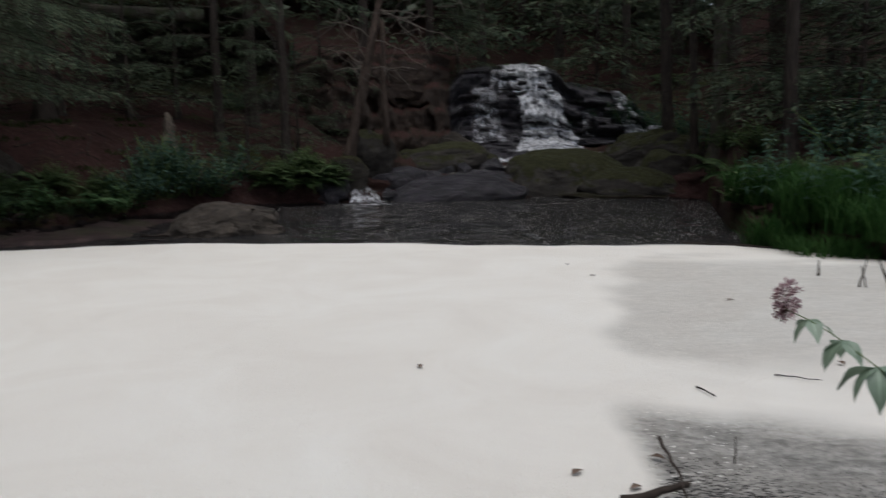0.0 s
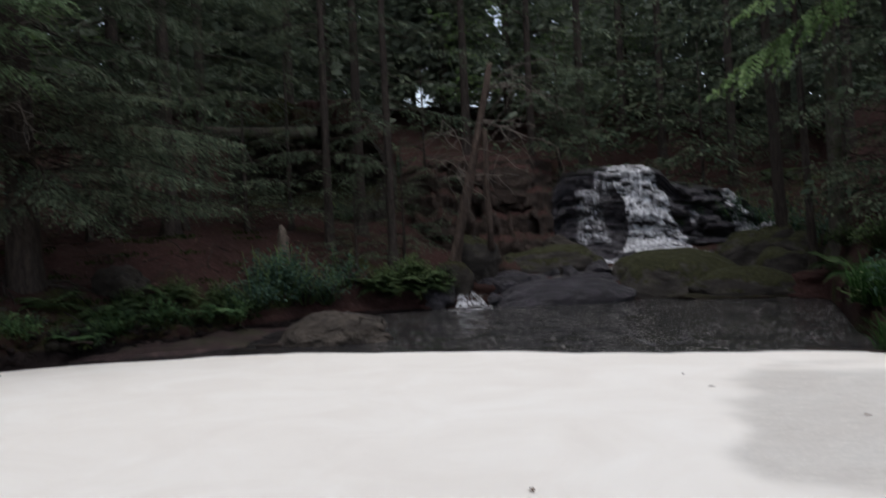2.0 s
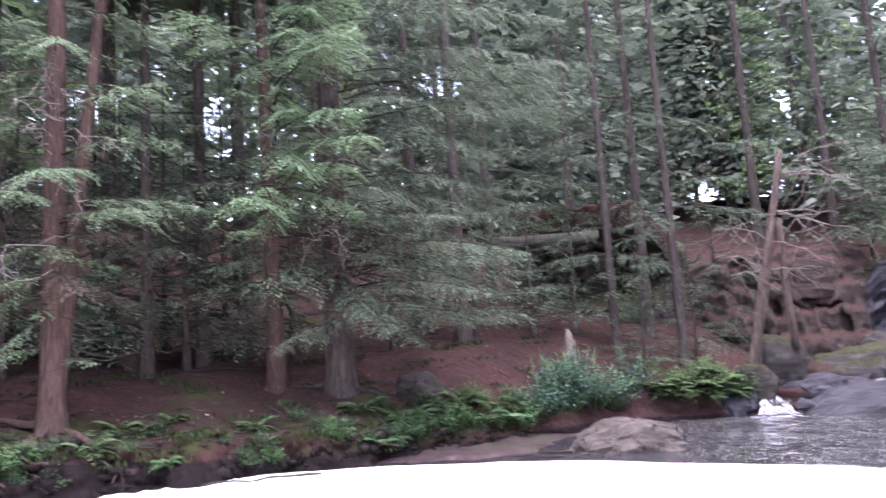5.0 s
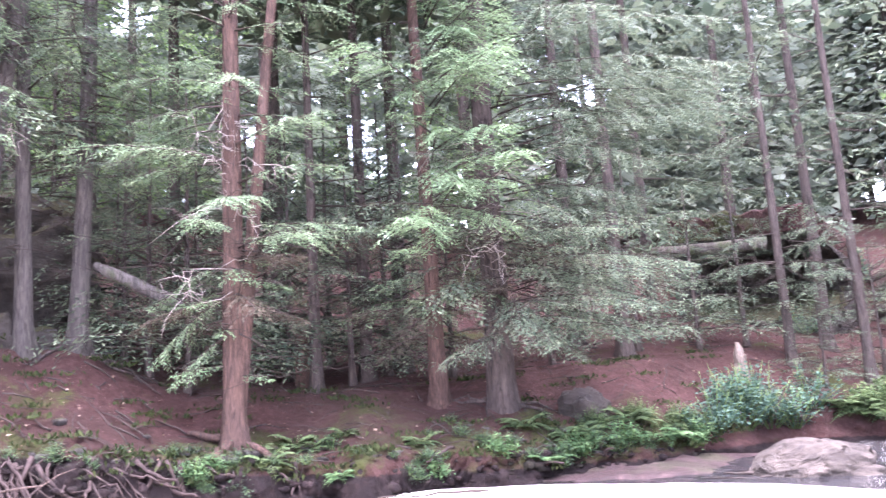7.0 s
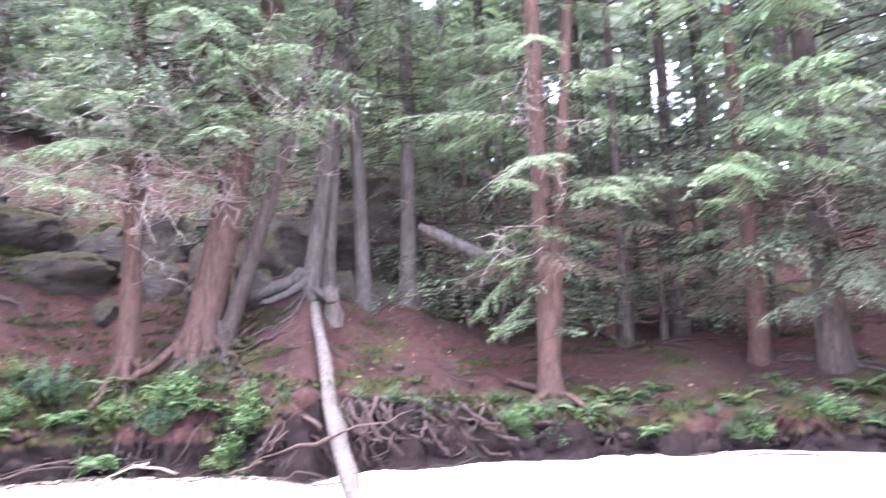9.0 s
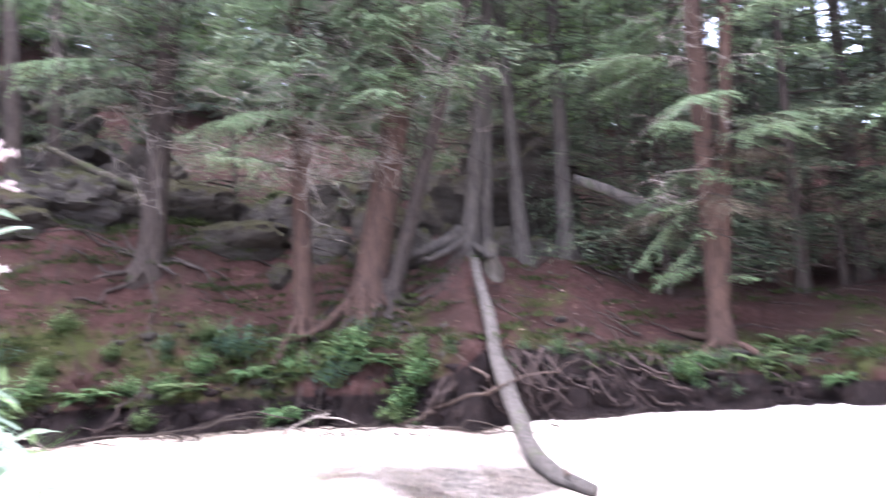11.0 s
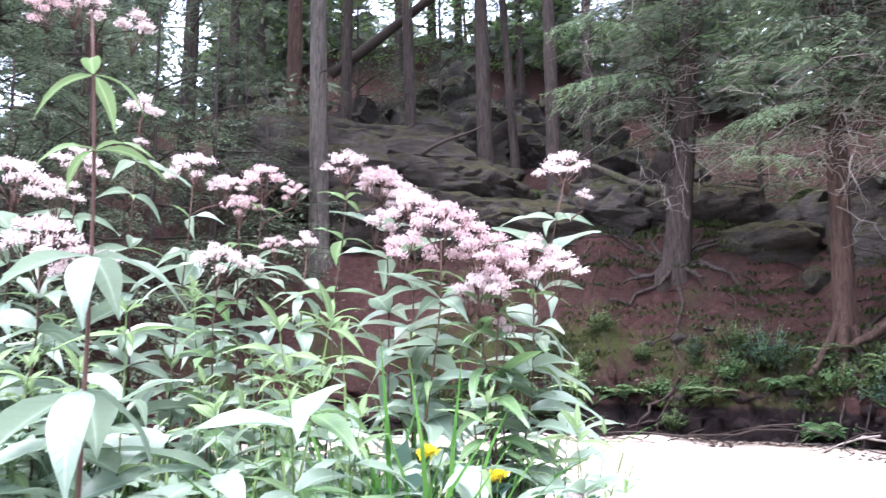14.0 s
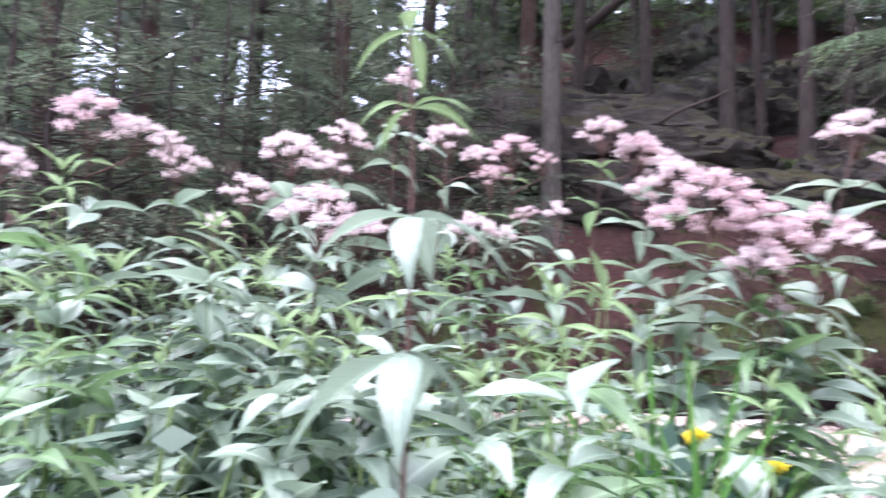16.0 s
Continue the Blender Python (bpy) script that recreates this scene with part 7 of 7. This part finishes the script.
def weed(base, top_at, heads, seed, whorls=7, leafy=1.0, stem=STEM, label="tall weed with whorled leaves and a pale pink flower head", low=0.25, thick=0.0042, size=1.0, leaves=None):
    """A tall flowering weed from its foot to its top; heads: (kind, size, sideways offset)."""
    rs = np.random.default_rng(seed)
    foot, tip = Vector(base), Vector(top_at)
    top = thing("flowering_weed", label, "wildflower", foot, "weeds on the near bank")
    p = crooked((0, 0, -0.05), tip - foot, 9, 0.05, 0, rs)
    part("stem", tubes_mesh("stem", [(p, np.linspace(thick, thick * (0.5 if heads else 0.25), 9))], stem, 6), top)
    greener = rs.random()
    for w in range(whorls):
        f = low + (0.97 - low) * (w + (0.5 if heads else 1.0)) / whorls + rs.uniform(-0.02, 0.02)
        at = Vector(p[0] + (p[-1] - p[0]) * f)
        i0 = min(f, 0.999) * 8
        k = int(i0)
        at = Vector(p[k] * (1 - (i0 - k)) + p[min(k + 1, 8)] * (i0 - k))
        n = 4 if rs.random() < 0.6 else 3
        a0 = rs.uniform(0, 360)
        upper = f > 0.93
        for j in range(n):
            me = leaves[int(rs.integers(0, 4))] if leaves else NEWLEAVES[int(rs.integers(0, 2))] if upper or rs.random() < 0.06 else (MIDLEAVES if greener > 0.8 else LEAVES)[int(rs.integers(0, 4))]
            s = rs.uniform(0.75, 1.15) * leafy * (0.8 if upper else 1.0 - 0.35 * max(0.0, (f - 0.6) / 0.4))
            part("leaf", me, top, m=Matrix.Translation(at) @ pose(0, 0, 0, rs.uniform(-25, 25), rs.uniform(-28, 22), a0 + 360 / n * j + rs.uniform(-18, 18)) @ Matrix.Diagonal((s, s, s, 1)))
    end = Vector(p[-1])
    for j in range(0 if heads else 4):
        k = rs.uniform(0.4, 0.65) * leafy
        part("leaf", (leaves or NEWLEAVES)[j % 2], top, m=Matrix.Translation(end) @ pose(0, 0, 0, rs.uniform(-15, 15), rs.uniform(-60, -25), 90 * j + rs.uniform(-25, 25)) @ Matrix.Diagonal((k, k, k, 1)))
    for kind, s, off in heads:
        meshes = HEADS[kind][int(rs.integers(0, len(HEADS[kind])))]
        s *= size * 1.06
        m = Matrix.Translation(end + Vector(off)) @ pose(0, 0, 0, rs.uniform(-14, 14), rs.uniform(-14, 14), rs.uniform(0, 360)) @ Matrix.Diagonal((s, s, s, 1))
        part("stalkwork", meshes[1], part("flower_head", meshes[0], top, m=m))
        if Vector(off).length > 0.03:
            part("side_stalk", tubes_mesh("side_stalk", [(crooked(end - Vector((0, 0, 0.12)), end + Vector(off) - Vector((0, 0, 0.03)), 4, 0.1, 0, rs), [0.003, 0.003, 0.002, 0.002])], stem, 5), top)
    return top


def near_ground(x, y):
    return float(land(np.array(x), np.array(y)))


# (x, y, z) of each flowering top, foot shift, heads
TOPS = [((-2.54, -0.85, 1.95), (0.12, -0.25), [("pale", 0.85, (0, 0, 0)), ("small", 0.5, (0.02, 0.05, -0.07))]),
        ((-2.44, -1.47, 1.99), (0.1, -0.1), [("pale", 0.8, (0, 0, 0)), ("pink", 0.7, (-0.03, 0.09, -0.05))]),
        ((-2.48, -1.38, 1.93), (0.1, 0.1), [("pale", 0.9, (0, 0, 0)), ("pale", 0.7, (0, 0.08, -0.04))]),
        ((-2.34, -1.22, 1.83), (0.1, 0.0), [("pale", 0.8, (0, 0, 0)), ("small", 1.0, (0.03, -0.1, -0.04))]),
        ((-2.27, -1.12, 1.76), (0.15, -0.1), [("pink", 1.1, (0, 0, 0)), ("pink", 0.9, (0.02, -0.09, -0.06)), ("pink", 0.8, (-0.03, 0.09, -0.07))]),
        ((-2.29, -1.03, 1.69), (0.1, 0.1), [("pink", 1.1, (0, 0, 0)), ("pale", 0.9, (0.05, 0.03, -0.1))]),
        ((-2.32, -0.98, 1.635), (0.15, 0.0), [("pink", 1.0, (0, 0, 0)), ("pale", 0.7, (0, -0.08, -0.05))]),
        ((-2.34, -0.9, 1.68), (0.1, -0.1), [("pink", 0.9, (0, 0, 0)), ("pale", 0.8, (0, 0.06, -0.03))]),
        ((-2.66, -1.9, 2.02), (0.1, 0.0), [("pink", 0.95, (0, 0, 0)), ("pink", 0.6, (-0.05, 0.09, -0.03))]),
        ((-2.62, -1.96, 1.93), (0.1, 0.1), [("pink", 0.8, (0, 0, 0))]),
        ((-2.45, -2.02, 2.03), (0.1, 0.0), [("pale", 0.9, (0, 0, 0)), ("pale", 0.7, (-0.06, 0.08, -0.05))]),
        ((-1.91, -2.17, 1.9), (0.05, 0.1), [("pale", 1.0, (0, 0, 0)), ("pale", 0.8, (-0.08, 0.07, -0.03))]),
        ((-1.69, -1.83, 1.68), (0.1, 0.1), [("pale", 1.1, (0, 0, 0)), ("pale", 0.8, (-0.07, 0.06, -0.03))]),
        ((-2.26, -1.78, 1.7), (0.1, 0.0), [("pale", 0.9, (0, 0, 0)), ("small", 0.8, (-0.07, 0.06, 0.0))]),
        ((-2.56, -1.67, 1.79), (0.1, 0.0), [("small", 0.9, (0, 0, 0)), ("pink", 0.5, (0.05, -0.09, 0.0))]),
        ((-2.2, -2.02, 2.15), (0.05, 0.0), [("small", 1.1, (0, 0, 0)), ("small", 0.5, (0.02, 0.02, -0.09))]),
        ((-2.09, -2.14, 1.98), (0.05, 0.05), [("pale", 0.8, (0, 0, 0))]),
        ((-1.48, -2.45, 1.93), (0.05, 0.1), [("pink", 1.1, (0, 0, 0)), ("pale", 0.8, (-0.09, 0.07, -0.02))]),
        ((-1.67, -2.33, 1.85), (0.05, 0.1), [("pale", 0.8, (0, 0, 0)), ("pale", 0.5, (0.05, 0.02, 0.05))]),
        ((-1.81, -2.22, 1.78), (0.05, 0.1), [("pale", 0.8, (0, 0, 0))]),
        ((-1.39, -2.72, 1.83), (0.05, 0.1), [("pale", 0.9, (0, 0, 0))]),
        ((-1.87, -2.43, 1.71), (0.05, 0.1), [("small", 0.9, (0, 0, 0))]),
        ((-2.25, -0.8, 1.1), (0.05, 0.0), [("pale", 0.7, (0, 0, 0))]),
        ((-2.36, -0.98, 1.5), (0.1, 0.0), [("small", 0.9, (0, 0, 0))])]
for i, (tip, shift, heads) in enumerate(TOPS):
    x, y = tip[0] + shift[0], tip[1] + shift[1]
    weed((x, y, near_ground(x, y)), tip, heads, 400 + i, whorls=10 if tip[2] > 1.6 else 6, thick=0.0042, leafy=1.05)
rs = np.random.default_rng(31)
for i in range(62):
    az, r = rs.uniform(102, 156), rs.uniform(1.5, 3.1)
    x, y = polar(az, r)
    h = rs.uniform(1.15, 1.62) + 0.1 * (r - 2.2)
    if az < 110:
        h -= 0.25
    weed((x, y, near_ground(x, y)), (x + rs.uniform(-0.12, 0.12), y + rs.uniform(-0.12, 0.12), h), [], 500 + i, whorls=6, stem=GREENSTEM, label="leafy weed stem not yet in flower", leafy=rs.uniform(0.8, 1.1), low=0.3)
for i in range(20):
    az, r = rs.uniform(134, 157), rs.uniform(1.7, 2.8)
    x, y = polar(az, r)
    weed((x, y, near_ground(x, y)), (x + rs.uniform(-0.12, 0.12), y + rs.uniform(-0.12, 0.12), rs.uniform(1.5, 1.74)), [], 570 + i, whorls=8, stem=GREENSTEM, label="leafy weed stem not yet in flower", leafy=rs.uniform(0.85, 1.1), low=0.3)
for i in range(26):
    az, r = rs.uniform(103, 132), rs.uniform(2.1, 2.9)
    x, y = polar(az, r)
    weed((x, y, near_ground(x, y)), (x + rs.uniform(-0.15, 0.15), y + rs.uniform(-0.15, 0.15), rs.uniform(1.2, 1.5) - (0.2 if az < 108 else 0)), [], 700 + i, whorls=5, stem=GREENSTEM, label="leafy weed stem not yet in flower", leafy=rs.uniform(0.7, 1.0), low=0.45)
BRIGHTGRASS = leaf_material("fresh_grass", (0.035, 0.1, 0.02), (0.075, 0.19, 0.04), (0.14, 0.28, 0.07), through=0.45)
fresh = [grass_mesh(s, 130, 0.85, 0.16, BRIGHTGRASS, 0.009) for s in (12, 13)]
for i, (az, r, s) in enumerate(((113.5, 2.0, 1.1), (115.0, 2.05, 1.15), (114.3, 1.9, 1.0), (118.0, 2.1, 1.0), (110.5, 2.3, 0.9), (126.0, 2.0, 1.0))):
    plant(az, r, (fresh[i % 2],), "grass_tuft", "upright bright grass among the weeds", "grass", s, group="grass tufts")
for i, (az, r) in enumerate(((118, 1.9), (122, 2.0), (116, 2.2), (126, 1.8), (106, 2.3), (131, 2.0), (138, 2.2), (147, 2.1), (104.5, 2.5), (150, 2.6))):
    plant(az, r, SHRUBS[i % 2], "leafy_plant", "pale green leafy plant under the weeds", "plant", rs.uniform(0.8, 1.05), group="low plants on the near bank")
THICKET = [shrub_mesh(s, 0.8, 0.75, 720, 0.075, 0.014, WEED, 0.4) for s in (21, 22)]
for i in range(34):
    az, r = rs.uniform(101, 155), rs.uniform(1.5, 2.9)
    plant(az, r, THICKET[i % 2], "leafy_plant", "narrow-leaved pale green plant among the weeds", "plant", rs.uniform(0.85, 1.3), group="low plants on the near bank")
for i in range(16):
    az, r = rs.uniform(117, 155), rs.uniform(2.7, 3.2)
    plant(az, r, THICKET[i % 2], "leafy_plant", "narrow-leaved pale green plant at the water's edge", "plant", rs.uniform(1.15, 1.4), group="low plants on the near bank")
goldhead = head_mesh(8, 0.026, 0.014, YELLOW, 7)
for az, r, z in ((112.7, 2.0, 1.25), (108.4, 2.0, 1.2), (109.6, 2.1, 1.1)):
    x, y = polar(az, r)
    g = thing("goldenrod", "small yellow-flowered stem among the weeds", "wildflower", (x, y, near_ground(x, y)), "weeds on the near bank")
    part("stem", tubes_mesh("stem", [(crooked((0, 0, 0), (0, 0, z - g.location.z), 6, 0.05, 0, rs), np.linspace(0.004, 0.002, 6))], GREENSTEM, 5), g)
    part("flower_head", goldhead[0], g, m=Matrix.Translation((0, 0, z - g.location.z)))


def stem_plant(points, thick, whorls, heads, stem, label, seed, wide=1.0):
    """One weed along a given stem, from foot to tip; whorls: (place along the stem 0 to 1, count, size, young, droop); heads: (meshes, size, offset)."""
    rs = np.random.default_rng(seed)
    foot = Vector(points[0])
    top = thing("flowering_weed", label, "wildflower", foot, "weeds on the near bank")
    p = np.array([np.array(v) - np.array(points[0]) for v in points])
    s = np.concatenate([[0], np.cumsum(np.linalg.norm(np.diff(p, axis=0), axis=1))])
    fine = np.stack([np.interp(np.linspace(0, s[-1], 24), s, p[:, k]) for k in range(3)], 1)
    fine[1:-1] = (fine[:-2] + 2 * fine[1:-1] + fine[2:]) / 4
    part("stem", tubes_mesh("stem", [(fine, np.linspace(thick, thick * 0.45, 24))], stem, 7), top)
    for f, n, size, young, droop in whorls:
        at = Vector([float(np.interp(f * s[-1], s, p[:, k])) for k in range(3)])
        a0 = rs.uniform(0, 360)
        for j in range(n):
            me = (NEWLEAVES if young else LEAVES)[int(rs.integers(0, 2))]
            k = size * rs.uniform(0.85, 1.15)
            part("leaf", me, top, m=Matrix.Translation(at) @ pose(0, 0, 0, rs.uniform(-15, 15), droop + rs.uniform(-14, 14), a0 + 360 / n * j + rs.uniform(-15, 15)) @ Matrix.Diagonal((k, k * wide, k, 1)))
    for meshes, size, off, tilt in heads:
        m = Matrix.Translation(Vector(p[-1]) + Vector(off)) @ pose(0, 0, 0, tilt, 0, 20) @ Matrix.Diagonal((size, size, size, 1))
        part("stalkwork", meshes[1], part("flower_head", meshes[0], top, m=m))


# the tall purple stem close by
stem_plant([(-0.85, -0.86, near_ground(-0.85, -0.86) - 0.05), (-0.84, -0.88, 1.3), (-0.865, -0.9, 1.54), (-0.88, -0.915, 1.64), (-0.89, -0.93, 1.71), (-0.895, -0.94, 1.775)], 0.0031,
           [(0.955, 4, 0.55, True, 12), (0.9, 4, 0.62, True, 2), (0.83, 4, 0.5, False, 22), (0.75, 4, 0.56, False, 25), (0.67, 4, 0.6, False, 18), (0.58, 4, 0.65, False, 15), (0.48, 3, 0.65, False, 12)],
           [(HEADS["pale"][0], 0.32, (0.01, -0.01, 0.0), 0), (HEADS["pink"][0], 0.26, (0.03, -0.02, -0.012), 10), (HEADS["small"][0], 0.4, (-0.03, 0.02, -0.015), -8)], STEM, "tall purple-stemmed weed with whorled leaves close by", 601)
# the single stem that leans out over the foam
oval = oval_head(9, 0.05, 0.1, DUSKY)
stem_plant([(1.05, 0.75, 0.35), (0.85, 1.05, 0.75), (0.66, 1.33, 0.94), (0.57, 1.48, 1.025), (0.535, 1.54, 1.05), (0.505, 1.555, 1.06)], 0.0024,
           [(0.955, 4, 0.3, False, 35), (0.895, 5, 0.37, False, 38), (0.83, 5, 0.45, False, 38), (0.76, 5, 0.48, False, 35), (0.68, 4, 0.5, False, 30)], [(oval, 0.85, (0, 0, 0.005), 12)], GREENSTEM, "leaning weed stem with a dusky pink flower head", 602, 1.4)
# leafy stems above the grass of the far shore
rs = np.random.default_rng(88)
for i in range(26):
    az, r = rs.uniform(-27, -18.6), 0
    r = float(table(SHORE, az)) + rs.uniform(0.1, 1.4)
    g = ground_at(az, r)
    weed(g, (g.x + rs.uniform(-0.15, 0.15), g.y + rs.uniform(-0.15, 0.15), g.z + rs.uniform(0.55, 0.95)), [], 640 + i, whorls=6, stem=GREENSTEM, label="leafy weed standing in the long grass", leafy=rs.uniform(0.75, 1.0), low=0.3, leaves=GRASSLEAVES)
